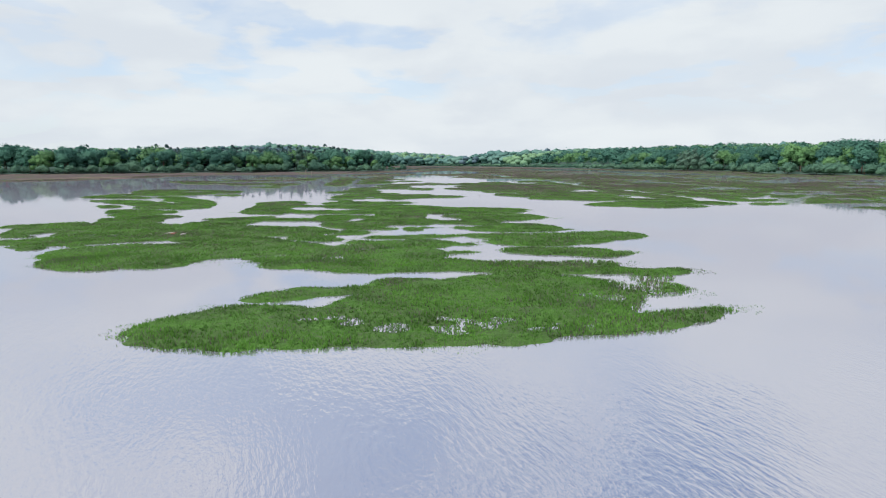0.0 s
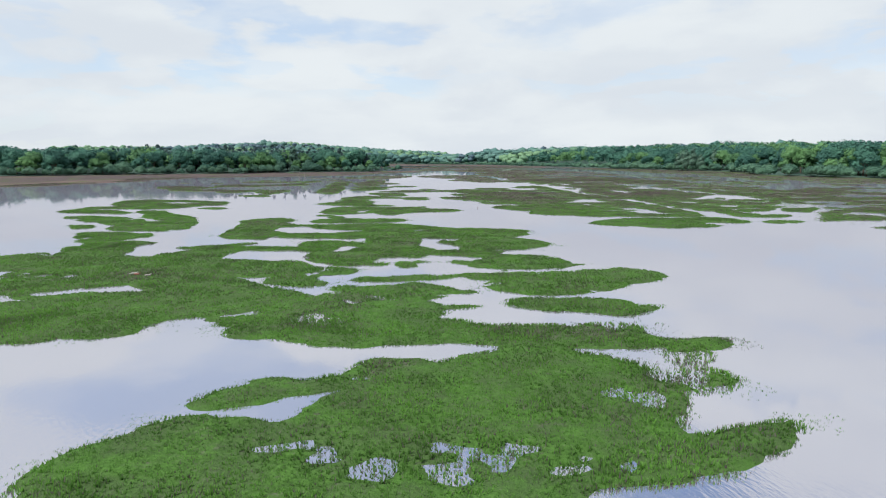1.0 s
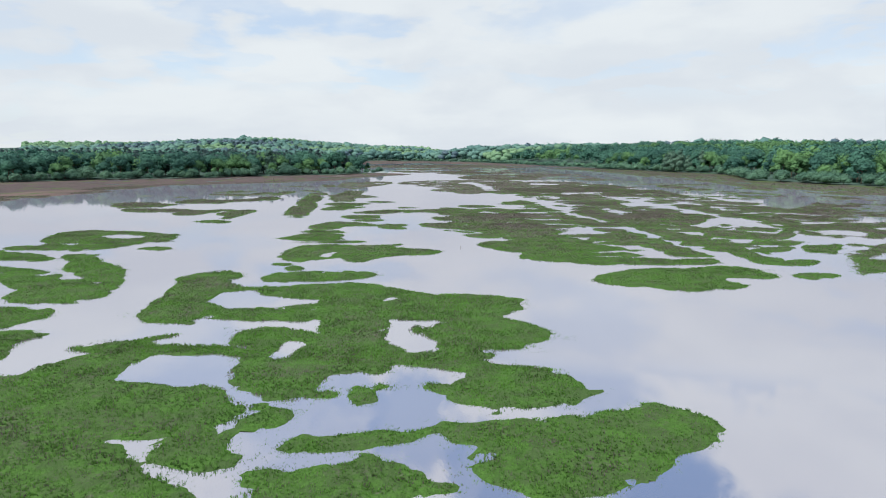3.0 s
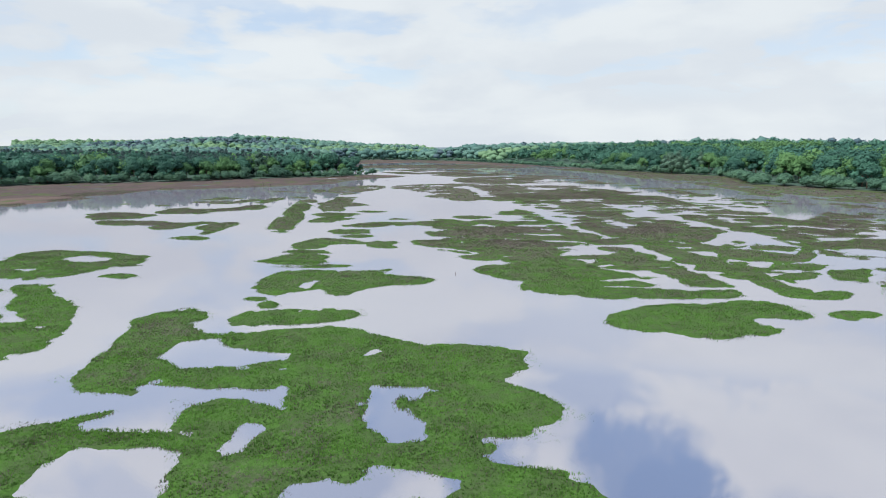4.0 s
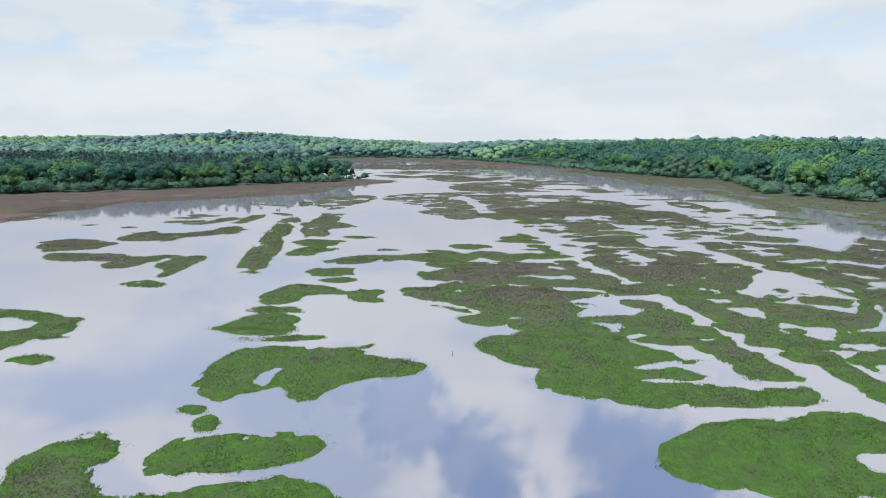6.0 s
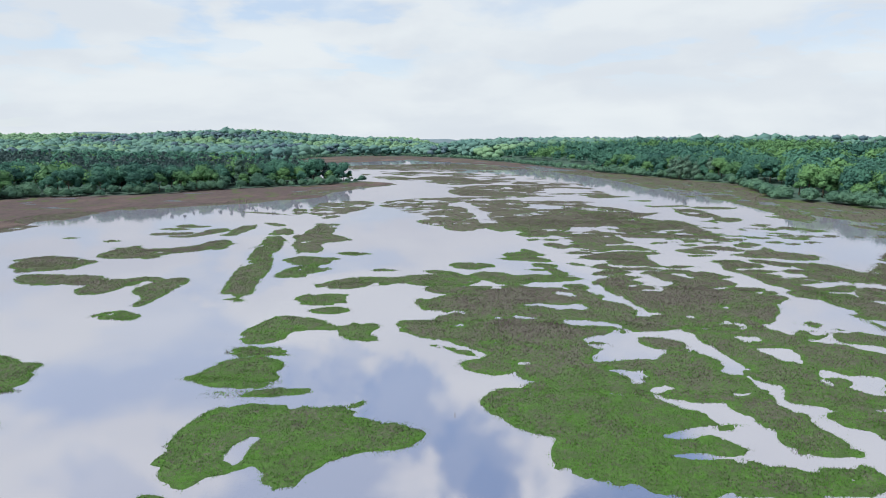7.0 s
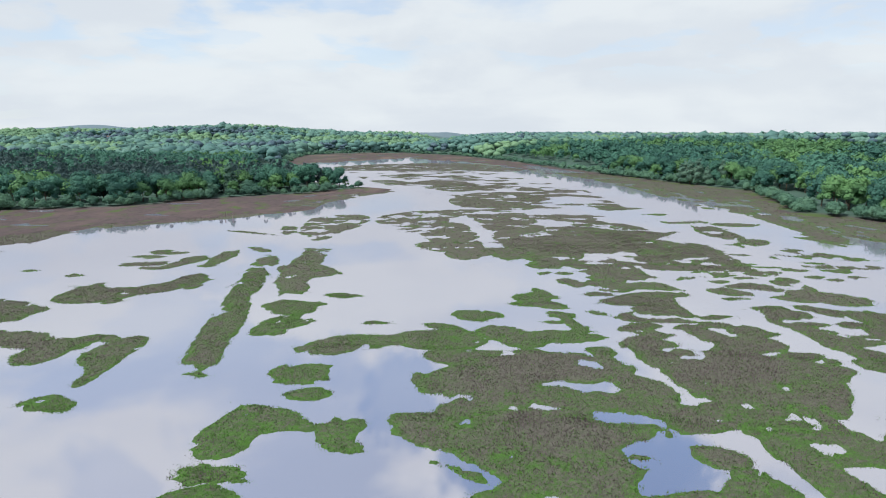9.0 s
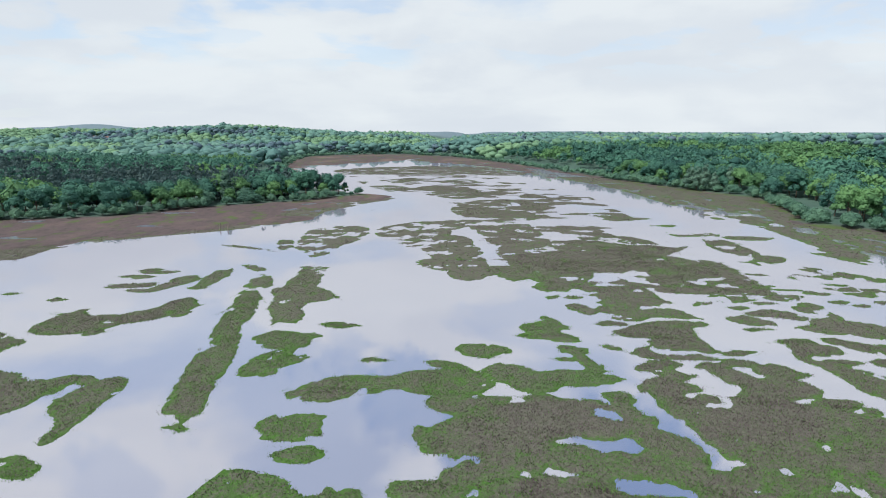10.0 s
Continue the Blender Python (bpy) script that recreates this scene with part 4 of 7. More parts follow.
island("low island of green marsh grass edged with brown sedge", 0.35,
       [(4.5, 167.4, 12, 8, 135), (10.3, 154.8, 7.5, 5, 150), (25.2, 153.9, 6.3, 4.2, 150), (48.1, 161.5, 7.1, 4.7, 0), (36.4, 157.9, 16.8, 3.1, 105), (-6.3, 171.4, 7.1, 4.7, 165), (42.7, 171.9, 5, 3.3, 105), (-0, 157, 4.3, 2.8, 165), (25.2, 158.8, 5.7, 3.8, 60), (13.5, 172.3, 5.4, 2.4, 15), (48.1, 152.1, 2.9, 1.9, 15), (9.9, 173.7, 4, 2.7, 135), (52.6, 153.4, 2.3, 1.5, 45), (18.4, 158.4, 8.4, 1.5, 0), (56.7, 163.8, 5.4, 1.5, 60), (26.1, 175, 5.4, 1.5, 15), (44.5, 166, 3.4, 2.3, 60), (47.2, 173.2, 3.3, 1.4, 15)] +
       [(6.7, 151.2, 2.9, 1.9, 30), (42.3, 150.3, 2.6, 1.1, 0), (41.4, 154.8, 1.7, 1.1, 30), (40.5, 158.8, 6.3, 1.1, 60), (15.3, 166.5, 1.7, 1.1, 0), (49, 167.4, 4, 1.1, 150), (37.8, 167.8, 6.3, 1.1, 0), (37.3, 172.8, 6.3, 1.1, 165), (19.8, 173.2, 1.1, 1.1, 0), (17.1, 150.3, 1.4, 0.9, 30), (21.6, 150.3, 1.8, 1.2, 30), (34.6, 150.3, 1.2, 1.2, 0), (50.4, 154.3, 2.2, 0.9, 15), (59.4, 169.2, 2.7, 0.8, 45), (30.6, 173.7, 1.8, 1.2, 135), (31, 149.8, 0.8, 0.8, 0), (50.8, 150.7, 1.8, 0.8, 30), (18, 152.1, 2.7, 0.8, 15)] +
       [(41.8, 152.1, 4.2, 0.8, 135), (33.3, 154.8, 1.8, 0.8, 120), (26.5, 164.7, 1.8, 0.8, 15), (-13.1, 175, 1.1, 0.8, 150), (21.6, 175.5, 1.8, 0.8, 45), (31.9, 175.9, 4.2, 0.8, 15), (36, 175.9, 1.8, 0.8, 0), (0.9, 159.7, 2.9, 1.9, 15), (35.1, 151.6, 2.6, 1.1, 90), (19.8, 153.4, 1.7, 1.1, 120), (33.7, 155.7, 2.1, 1.4, 120), (39.1, 159.7, 2.1, 1.4, 120), (36, 169.2, 2.6, 1.1, 120), (-13.1, 173.7, 1.1, 1.1, 0), (38.7, 173.7, 6.3, 1.1, 0), (-4.5, 175.9, 2.6, 1.1, 165), (22.9, 175.9, 1.7, 1.1, 150), (8.5, 149.8, 3.2, 0.6, 0)] +
       [(15.7, 149.8, 2.7, 0.8, 0), (22.9, 149.8, 3.2, 0.6, 0), (30.1, 149.8, 1.1, 0.5, 30), (31, 150.7, 1.7, 0.5, 45), (31, 151.6, 2.6, 0.5, 90), (30.6, 154.3, 1.7, 0.5, 105), (54.9, 154.3, 0.9, 0.6, 0), (3.6, 154.8, 3.2, 0.6, 120), (50.8, 157, 1.7, 0.5, 0), (52.2, 157.5, 2.1, 0.4, 30), (20.2, 160.2, 3.2, 0.6, 0), (54.4, 163.8, 3.2, 0.6, 135), (27.9, 164.2, 1.7, 0.5, 90), (14.8, 165.1, 1.1, 0.8, 45), (-4.5, 166, 1.8, 0.8, 135), (13, 169.6, 4.2, 0.8, 30), (31, 170.5, 2.6, 0.5, 90), (60.3, 171, 1.3, 0.6, 75)] +
       [(46.3, 171.4, 1.8, 0.8, 30), (34.6, 171.9, 2.1, 0.4, 135), (18.9, 174.1, 2, 0.6, 0), (45.4, 174.1, 1.7, 0.5, 15), (-12.2, 175.5, 2, 0.6, 15), (5.8, 176.4, 3.2, 0.6, 0), (2.2, 149.4, 2.1, 0.4, 0), (47.2, 153.9, 2.6, 0.5, 60), (29.7, 155.7, 2, 0.6, 135), (49.9, 168.3, 1.3, 0.4, 150), (37.3, 169.2, 2.1, 0.4, 0), (12.6, 174.6, 3.2, 0.6, 135), (37.8, 175.9, 1.3, 0.4, 15), (37.8, 176.4, 2.1, 0.4, 165)])
island("small marsh bank of mixed green grass and brown sedge", 0.5,
       [(51.3, 178.6, 1.7, 1.1, 60)])
island("small marsh bank of mixed green grass and brown sedge", 0.5,
       [(53.5, 198.9, 0.8, 0.8, 0)])
island("marsh bank of mixed green grass and brown sedge", 0.5,
       [(-29.3, 198.4, 5.3, 2.3, 0), (-23.9, 198.9, 2.8, 1.9, 30), (-25.7, 196.6, 2.6, 0.5, 15), (-25.7, 200.2, 4.2, 0.8, 0), (-21.2, 200.2, 0.9, 0.6, 0)])
island("marsh bank of mixed green grass and brown sedge", 0.5,
       [(32.8, 189, 9.9, 6.6, 120), (-0, 190.3, 14.1, 6.1, 30), (43.2, 194.8, 9.7, 6.4, 165), (28.8, 178.2, 8.7, 3.8, 15), (-4.1, 178.6, 5.7, 3.8, 45), (19.3, 182.2, 5.7, 3.8, 30), (9.4, 181.8, 7.6, 3.3, 165), (18.4, 189.4, 6.2, 2.7, 150), (45.4, 186.7, 8.7, 3.8, 60), (-7.7, 196.6, 5, 3.3, 165), (12.1, 190.8, 3.8, 3.8, 0), (26.5, 196.6, 5, 3.3, 120), (8.5, 176.4, 3.5, 2.4, 15), (3.1, 175.9, 2.9, 1.9, 30), (18, 194.4, 6.7, 1.9, 105), (42.3, 178.6, 4.4, 1.9, 75), (-2.7, 198.4, 3.5, 1.5, 15), (-12.2, 175, 1.7, 1.1, 15)] +
       [(36, 176.4, 2.6, 1.1, 0), (1.8, 180.4, 2.6, 1.1, 15), (53.5, 194.4, 1.7, 1.1, 75), (13.5, 197.5, 6.3, 1.1, 165), (4, 199.8, 1.7, 1.1, 15), (-9.9, 175, 4.1, 1.2, 0), (39.6, 180, 2.2, 0.9, 120), (-12.6, 187.6, 1.8, 1.2, 45), (21.6, 179.1, 2.9, 1.9, 30), (11.7, 174.6, 1.8, 0.8, 165), (3.1, 184.9, 2.9, 1.9, 30), (6.3, 199.8, 1.8, 0.8, 150), (18.9, 199.8, 1.1, 0.8, 60), (29.2, 199.8, 2.7, 0.8, 15), (49.5, 199.8, 2.7, 0.8, 15), (-13.1, 200.2, 1.8, 0.8, 165), (-5.9, 200.2, 1.1, 0.8, 15), (40.5, 184.9, 2.3, 1.5, 45)] +
       [(18.4, 186.3, 2.3, 1.5, 135), (-2.7, 196.2, 8.4, 1.5, 150), (-7.2, 181.3, 1.7, 1.1, 135), (-0.5, 183.1, 6.3, 1.1, 90), (14.8, 183.1, 2.6, 1.1, 150), (23.8, 185.8, 1.7, 1.1, 120), (8.5, 189, 4, 1.1, 15), (20.2, 193.5, 1.1, 1.1, 0), (52.6, 195.3, 1.7, 1.1, 120), (18, 199.8, 1.7, 1.1, 0), (-3.2, 174.6, 2.6, 0.5, 165), (4.9, 174.6, 3.2, 0.6, 0), (30.1, 174.6, 2.6, 0.5, 165), (40.5, 174.6, 2.6, 0.5, 0), (-0.9, 176.4, 1.3, 0.4, 45), (44.5, 179.5, 2.6, 0.5, 45), (2.7, 181.8, 2.6, 0.5, 0), (39.6, 181.8, 3.2, 0.6, 75)] +
       [(27.4, 184.9, 1.3, 0.6, 105), (8.5, 185.4, 2, 0.6, 165), (40, 189, 2.1, 0.4, 165), (52.6, 192.1, 1.8, 0.8, 60), (25.2, 193, 1.7, 0.5, 90), (51.3, 197.1, 1.1, 0.5, 15), (33.7, 197.5, 2.7, 0.8, 60), (13, 198.9, 2, 0.6, 165), (-10.8, 199.8, 1.4, 0.9, 120), (-7.7, 200.2, 2.7, 0.8, 0), (27.9, 200.2, 2, 0.6, 15), (47.2, 200.2, 4.2, 0.8, 0), (-0.5, 174.1, 2.1, 0.4, 0), (13.5, 174.1, 2.1, 0.4, 0), (15.7, 174.1, 2.1, 0.4, 0), (18, 174.1, 2.1, 0.4, 0), (32.8, 174.1, 2.1, 0.4, 0), (35.1, 174.1, 2.1, 0.4, 0)] +
       [(37.3, 174.1, 2.1, 0.4, 0), (41.4, 174.1, 2.1, 0.4, 0), (43.6, 174.1, 2.1, 0.4, 0), (45.9, 174.1, 2.1, 0.4, 0), (48.1, 174.1, 2.1, 0.4, 0), (-1.4, 174.6, 2.1, 0.4, 0), (13.5, 174.6, 2.1, 0.4, 0), (15.7, 174.6, 2.1, 0.4, 0), (18, 174.6, 2.1, 0.4, 0), (31.9, 174.6, 2.1, 0.4, 0), (34.2, 174.6, 2.1, 0.4, 0), (36.4, 174.6, 2.1, 0.4, 0), (43.2, 174.6, 2.1, 0.4, 0), (45.4, 174.6, 2.1, 0.4, 0), (47.7, 174.6, 2.1, 0.4, 0), (32.8, 175.5, 2.1, 0.4, 0), (5.4, 177.7, 2.1, 0.4, 165), (10.8, 199.3, 1.7, 0.5, 15)] +
       [(0.4, 199.8, 2.1, 0.4, 0), (36, 200.2, 1.1, 0.5, 30)])
island("marsh bank of mixed green grass and brown sedge", 0.5,
       [(60.7, 196.6, 4, 2.7, 150), (62.5, 198.9, 3.5, 1.5, 150), (66.6, 197.1, 1.7, 1.1, 60), (64.8, 194.4, 1.8, 0.8, 60), (65.7, 198, 1.7, 1.1, 0), (63.4, 193.5, 1.1, 0.5, 75), (64.8, 195.7, 2.2, 0.9, 15), (59.4, 199.8, 1.1, 0.8, 45), (63.4, 200.2, 2.6, 0.5, 15), (66.1, 200.7, 2.1, 0.4, 0)])
island("small marsh bank of mixed green grass and brown sedge", 0.5,
       [(17.1, 200.7, 2.3, 1.5, 150), (18.4, 201.6, 1.1, 1.1, 0)])
island("flat bank of purple-brown sedge with green margins", 0.6,
       [(25.6, 204.7, 6.2, 2.7, 75), (26.5, 214.2, 4.4, 1.9, 30), (28.8, 205.2, 2.9, 1.9, 0), (28.3, 209.7, 2.4, 2.4, 0), (27.9, 200.2, 4, 1.1, 0), (31, 201.6, 1.4, 1.4, 0), (22.5, 204.7, 1.1, 1.1, 0), (26.1, 210.6, 1.7, 1.1, 120), (22.9, 206.1, 2.7, 0.8, 60), (31, 210.1, 0.9, 0.6, 0), (29.2, 213.7, 1.7, 0.5, 45), (26.5, 216.4, 1.3, 0.6, 15), (29.7, 202, 1.7, 0.5, 45), (31.5, 206.1, 0.9, 0.4, 135)])
island("flat bank of purple-brown sedge with green margins", 0.6,
       [(42.3, 205.6, 7.9, 3.4, 45), (46.3, 212.8, 3.8, 3.8, 0), (38.7, 210.1, 6.2, 2.7, 120), (48.1, 200.7, 3.5, 1.5, 15), (42.3, 216.4, 2.8, 1.9, 0), (46.8, 205.2, 2.9, 1.9, 30), (41.8, 200.7, 2.3, 1.5, 0), (48.6, 207.9, 2.2, 0.9, 105), (38.7, 215.5, 4.1, 1.2, 45), (35.5, 199.8, 1.1, 0.8, 15), (35.5, 201.6, 1.1, 0.8, 15), (52.2, 201.6, 1.1, 0.8, 0), (36.9, 199.8, 2, 0.6, 165), (39.6, 199.8, 1.3, 0.6, 165), (44.1, 199.8, 2, 0.6, 0), (51.3, 200.7, 2, 0.6, 45), (43.6, 202, 2.1, 0.4, 30), (36.4, 202.9, 2.1, 0.4, 45)] +
       [(44.5, 202.9, 2.1, 0.4, 0), (36.4, 208.3, 1.1, 0.5, 120), (49.9, 211.5, 1.8, 0.8, 30), (34.6, 214.6, 1.1, 0.5, 30), (35.5, 215.5, 1.4, 0.9, 45), (36.9, 215.5, 1.3, 0.4, 45)])
island("low island of dense bright green marsh grass", 0.08,
       [(-5, 219.1, 4, 2.7, 150), (-1.8, 220, 3.4, 2.3, 165), (-4.5, 222.3, 2.6, 0.5, 0)])
island("low island of green marsh grass edged with brown sedge", 0.25,
       [(-9.9, 204.7, 8.5, 5.7, 0), (4, 205.6, 4.3, 4.3, 0), (-25.7, 202.5, 7, 3.1, 15), (11.7, 207.9, 7, 3.1, 0), (0.4, 208.8, 4.3, 4.3, 0), (13.5, 220.9, 2.9, 1.9, 150), (-10.8, 211.9, 2.9, 1.9, 165), (14.4, 215.5, 5.4, 1.5, 105), (-18.5, 203.8, 15.6, 2.8, 15), (-7.2, 210.1, 1.7, 1.1, 135), (3.1, 199.8, 1.1, 0.8, 150), (4.9, 199.8, 2.7, 0.8, 0), (11.2, 216, 1.8, 0.8, 165), (14.4, 211, 2.6, 0.5, 0), (-23.4, 199.8, 2.7, 0.8, 0), (-21.2, 200.2, 1.1, 0.5, 105), (-25.7, 205.6, 2.6, 0.5, 15), (4.5, 210.1, 4.2, 0.8, 135)] +
       [(16.2, 210.6, 2.6, 0.5, 75), (10.3, 211, 1.7, 0.5, 0), (-13.5, 211.5, 1.1, 0.5, 120), (12.6, 216.4, 1.7, 0.5, 165), (10.8, 221.4, 1.3, 0.6, 90), (-3.2, 199.3, 2.1, 0.4, 0), (7.2, 199.3, 2.1, 0.4, 0), (9.4, 199.3, 2.1, 0.4, 0), (11.7, 199.3, 2.1, 0.4, 0), (4.5, 200.7, 1.3, 0.4, 45), (8.1, 204.3, 2.1, 0.4, 30), (9.9, 204.7, 2.1, 0.4, 0), (-23, 206.1, 2.1, 0.4, 0)])
island("small bank of purple-brown sedge with green margins", 0.6,
       [(20.7, 222.7, 1.7, 1.1, 150)])
island("small bank of purple-brown sedge with green margins", 0.6,
       [(41.8, 221.4, 1.7, 1.1, 30), (43.6, 221.8, 3.3, 1.4, 15), (44.5, 223.6, 1.1, 0.5, 0)])
island("low island of dense bright green marsh grass", 0.08,
       [(10.8, 228.6, 3.4, 2.3, 165), (5.8, 228.1, 2.3, 1.5, 0), (12.6, 226.3, 2.6, 1.1, 0), (7.2, 229.5, 1.7, 1.1, 45), (8.1, 227.2, 2, 0.6, 0), (14.4, 227.2, 1.1, 0.5, 75)])
island("flat bank of purple-brown sedge with green margins", 0.6,
       [(33.3, 226.8, 5.7, 3.8, 30), (27.4, 219.1, 3.5, 1.5, 165), (37.3, 224.1, 2.9, 1.9, 120), (31.9, 218.7, 6.3, 1.1, 0), (26.1, 220.9, 2.3, 1.5, 90), (25.2, 229.9, 1.7, 1.1, 150), (27.9, 229.9, 4, 1.1, 0), (38.2, 226.3, 1.7, 1.1, 105), (39.6, 222.3, 0.9, 0.6, 0), (27, 223.2, 2.6, 0.5, 45), (35.1, 223.2, 2, 0.6, 15), (37.8, 230.4, 1.3, 0.6, 15), (36, 217.8, 2.1, 0.4, 0), (37.8, 218.2, 1.3, 0.4, 15), (36, 219.6, 2.1, 0.4, 165), (30.6, 230.8, 2.1, 0.4, 0)])
island("flat bank of purple-brown sedge with green margins", 0.6,
       [(80.1, 211.9, 5.7, 3.8, 0), (76, 219.1, 9.8, 4.3, 120), (59.4, 207.9, 10.7, 3.1, 105), (58, 225, 3.8, 3.8, 0), (70.6, 213.3, 4.3, 2.8, 75), (67.5, 226.3, 3.4, 2.3, 120), (68.4, 202.5, 2.9, 1.9, 30), (64.3, 208.3, 3.5, 1.5, 15), (59.8, 218.2, 3.5, 1.5, 0), (67.5, 218.2, 2.3, 1.5, 15), (64.8, 201.6, 3.3, 1.4, 15), (72, 217.3, 3.4, 2.3, 150), (82.3, 215.5, 2.9, 1.9, 90), (74.7, 210.1, 8.4, 1.5, 165), (54.9, 222.3, 3.5, 1.5, 60), (70.2, 226.8, 8.4, 1.5, 150), (56.2, 228.6, 2.3, 1.5, 0), (64.3, 211, 1.7, 1.1, 45)] +
       [(71.1, 204.7, 1.8, 1.2, 60), (77.8, 225.4, 2.7, 0.8, 120), (58.9, 229.5, 1.4, 0.9, 120), (61.2, 214.2, 1.8, 0.8, 150), (54.4, 217.8, 1.4, 0.9, 135), (62.1, 209.7, 4, 1.1, 135), (61.6, 223.6, 1.7, 1.1, 60), (62.1, 225.4, 1.1, 1.1, 0), (76.5, 225.9, 2.6, 1.1, 0), (59.4, 199.8, 1.3, 0.6, 15), (63.4, 199.8, 0.9, 0.4, 135), (63.4, 202.9, 1.1, 0.8, 135), (69.7, 204.7, 2.7, 0.8, 30), (56.7, 206.1, 2, 0.6, 105), (76.5, 207.9, 1.1, 0.5, 150), (73.8, 208.8, 1.1, 0.5, 60), (67.9, 210.6, 2.1, 0.4, 150), (67, 211.5, 1.8, 0.8, 150)] +
       [(74.2, 211.9, 1.8, 1.2, 45), (55.8, 217.8, 1.8, 0.8, 30), (54, 219.1, 1.3, 0.4, 165), (69.3, 219.6, 2, 0.6, 165), (80.1, 220.9, 1.7, 0.5, 105), (56.2, 221.4, 0.9, 0.4, 135), (78.7, 223.2, 1.8, 0.8, 75), (64.8, 228.1, 2.7, 0.8, 135), (57.6, 229.9, 3.2, 0.6, 15), (63.4, 211.9, 1.3, 0.4, 120), (59.8, 215.5, 0.9, 0.4, 135)])
island("small bank of purple-brown sedge with green margins", 0.6,
       [(55.8, 229, 2.6, 1.1, 15), (58.5, 229, 1.7, 1.1, 0), (59.8, 229.9, 1.3, 0.4, 75)])
island("small bank of purple-brown sedge with green margins", 0.6,
       [(64.8, 229.5, 2.3, 1.5, 165), (67.5, 228.6, 1.8, 0.8, 165), (69.3, 228.1, 2.1, 0.4, 0), (67, 229.5, 2, 0.6, 135)])
island("small bank of purple-brown sedge with green margins", 0.6,
       [(51.3, 235.3, 0.8, 0.8, 0), (52.2, 235.8, 2, 0.6, 0), (53.5, 236.2, 2, 0.6, 0)])
island("small bank of purple-brown sedge with green margins", 0.6,
       [(22, 237.1, 2.3, 1.5, 15), (24.3, 237.6, 2.3, 1.5, 0), (22.9, 238.9, 1.3, 0.6, 15)])
island("flat bank of purple-brown sedge with green margins", 0.6,
       [(32.8, 233.1, 6.9, 4.6, 0), (38.2, 238.5, 5.4, 2.4, 0), (26.1, 231.3, 3.4, 2.3, 165), (32.8, 238, 5.4, 1.5, 30), (36.9, 228.6, 1.8, 0.8, 0), (38.7, 235.8, 2.6, 1.1, 60), (29.7, 228.6, 2.1, 0.4, 165), (31, 228.6, 2.7, 0.8, 0), (34.6, 228.6, 2, 0.6, 15), (37.3, 229.5, 2, 0.6, 45), (25.6, 234, 4.2, 0.8, 45), (42.7, 239.8, 1.1, 0.5, 150)])
island("low island of dense bright green marsh grass", 0.08,
       [(8.5, 233.5, 5.7, 3.8, 75), (10.8, 229.5, 3.5, 1.5, 165), (10.3, 238.9, 3.5, 1.5, 120), (4, 228.6, 1.1, 0.8, 15), (12.6, 234.4, 1.1, 1.1, 0), (5.4, 228.6, 2, 0.6, 165), (4.5, 233.1, 1.1, 0.8, 135), (4.5, 234.4, 2, 0.6, 75)])
island("flat bank of purple-brown sedge with green margins", 0.6,
       [(52.6, 241.6, 4, 2.7, 150), (56.7, 240.7, 1.9, 1.9, 0), (55.8, 242.5, 4, 1.1, 120), (53.5, 244.3, 1.7, 1.1, 150)])
island("flat bank of purple-brown sedge with green margins", 0.6,
       [(63, 246.1, 4, 2.7, 150), (57.6, 247, 2.8, 1.9, 15), (59.4, 248.8, 3.5, 1.5, 30), (63, 249.7, 1.8, 0.8, 150), (59.4, 245.7, 4, 1.1, 165), (65.7, 247.5, 2.7, 0.8, 120)])
island("small bank of purple-brown sedge with green margins", 0.6,
       [(54, 251.5, 2.3, 1.5, 150), (55.8, 252, 2.1, 1.4, 0)])
island("small bank of purple-brown sedge with green margins", 0.6,
       [(84.6, 255.1, 1.7, 1.1, 150), (85.9, 255.6, 1.1, 1.1, 0)])
island("flat bank of purple-brown sedge with green margins", 0.6,
       [(48.1, 254.7, 3.5, 1.5, 30), (52.2, 256, 1.7, 1.1, 60), (49.9, 256.9, 2, 0.6, 15)])
island("flat bank of purple-brown sedge with green margins", 0.6,
       [(76, 236.7, 5.2, 5.2, 0), (70.6, 238.9, 6.3, 4.2, 30), (69.7, 250.6, 2.9, 1.9, 120), (73.8, 246.6, 2.3, 1.5, 75), (72.9, 252.9, 2.8, 1.9, 60), (64.8, 236.7, 2.9, 1.9, 165), (72, 244.3, 4.1, 1.2, 30), (72.4, 256, 1.7, 1.1, 15), (67, 241.6, 2.6, 0.5, 60), (68.4, 242.5, 2.6, 1.1, 45), (70.6, 252.9, 2.6, 1.1, 0), (71.5, 234, 1.8, 0.8, 135), (66.6, 234.4, 1.7, 0.5, 0), (81.4, 236.7, 1.7, 0.5, 75), (63, 238.5, 2.6, 0.5, 30), (76.5, 242.1, 2.6, 0.5, 150), (73.3, 248.8, 1.3, 0.4, 45), (74.2, 248.8, 2.1, 0.4, 75)] +
       [(81.4, 238, 1.3, 0.4, 120)])
island("small bank of purple-brown sedge with green margins", 0.6,
       [(61.2, 255.6, 0.8, 0.8, 0), (62.1, 256, 2, 0.6, 0), (63.4, 256.5, 1.8, 0.8, 165)])
island("small bank of purple-brown sedge with green margins", 0.6,
       [(18, 257.8, 2.3, 1.5, 15), (12.6, 257.4, 0.8, 0.8, 0), (13.5, 257.4, 1.7, 0.5, 45), (13.5, 258.3, 1.3, 0.4, 60)])
island("small bank of purple-brown sedge with green margins", 0.6,
       [(80.5, 257.8, 1.7, 1.1, 165), (82.8, 259.2, 1.1, 1.1, 0), (81.4, 258.7, 1.4, 0.9, 0)])
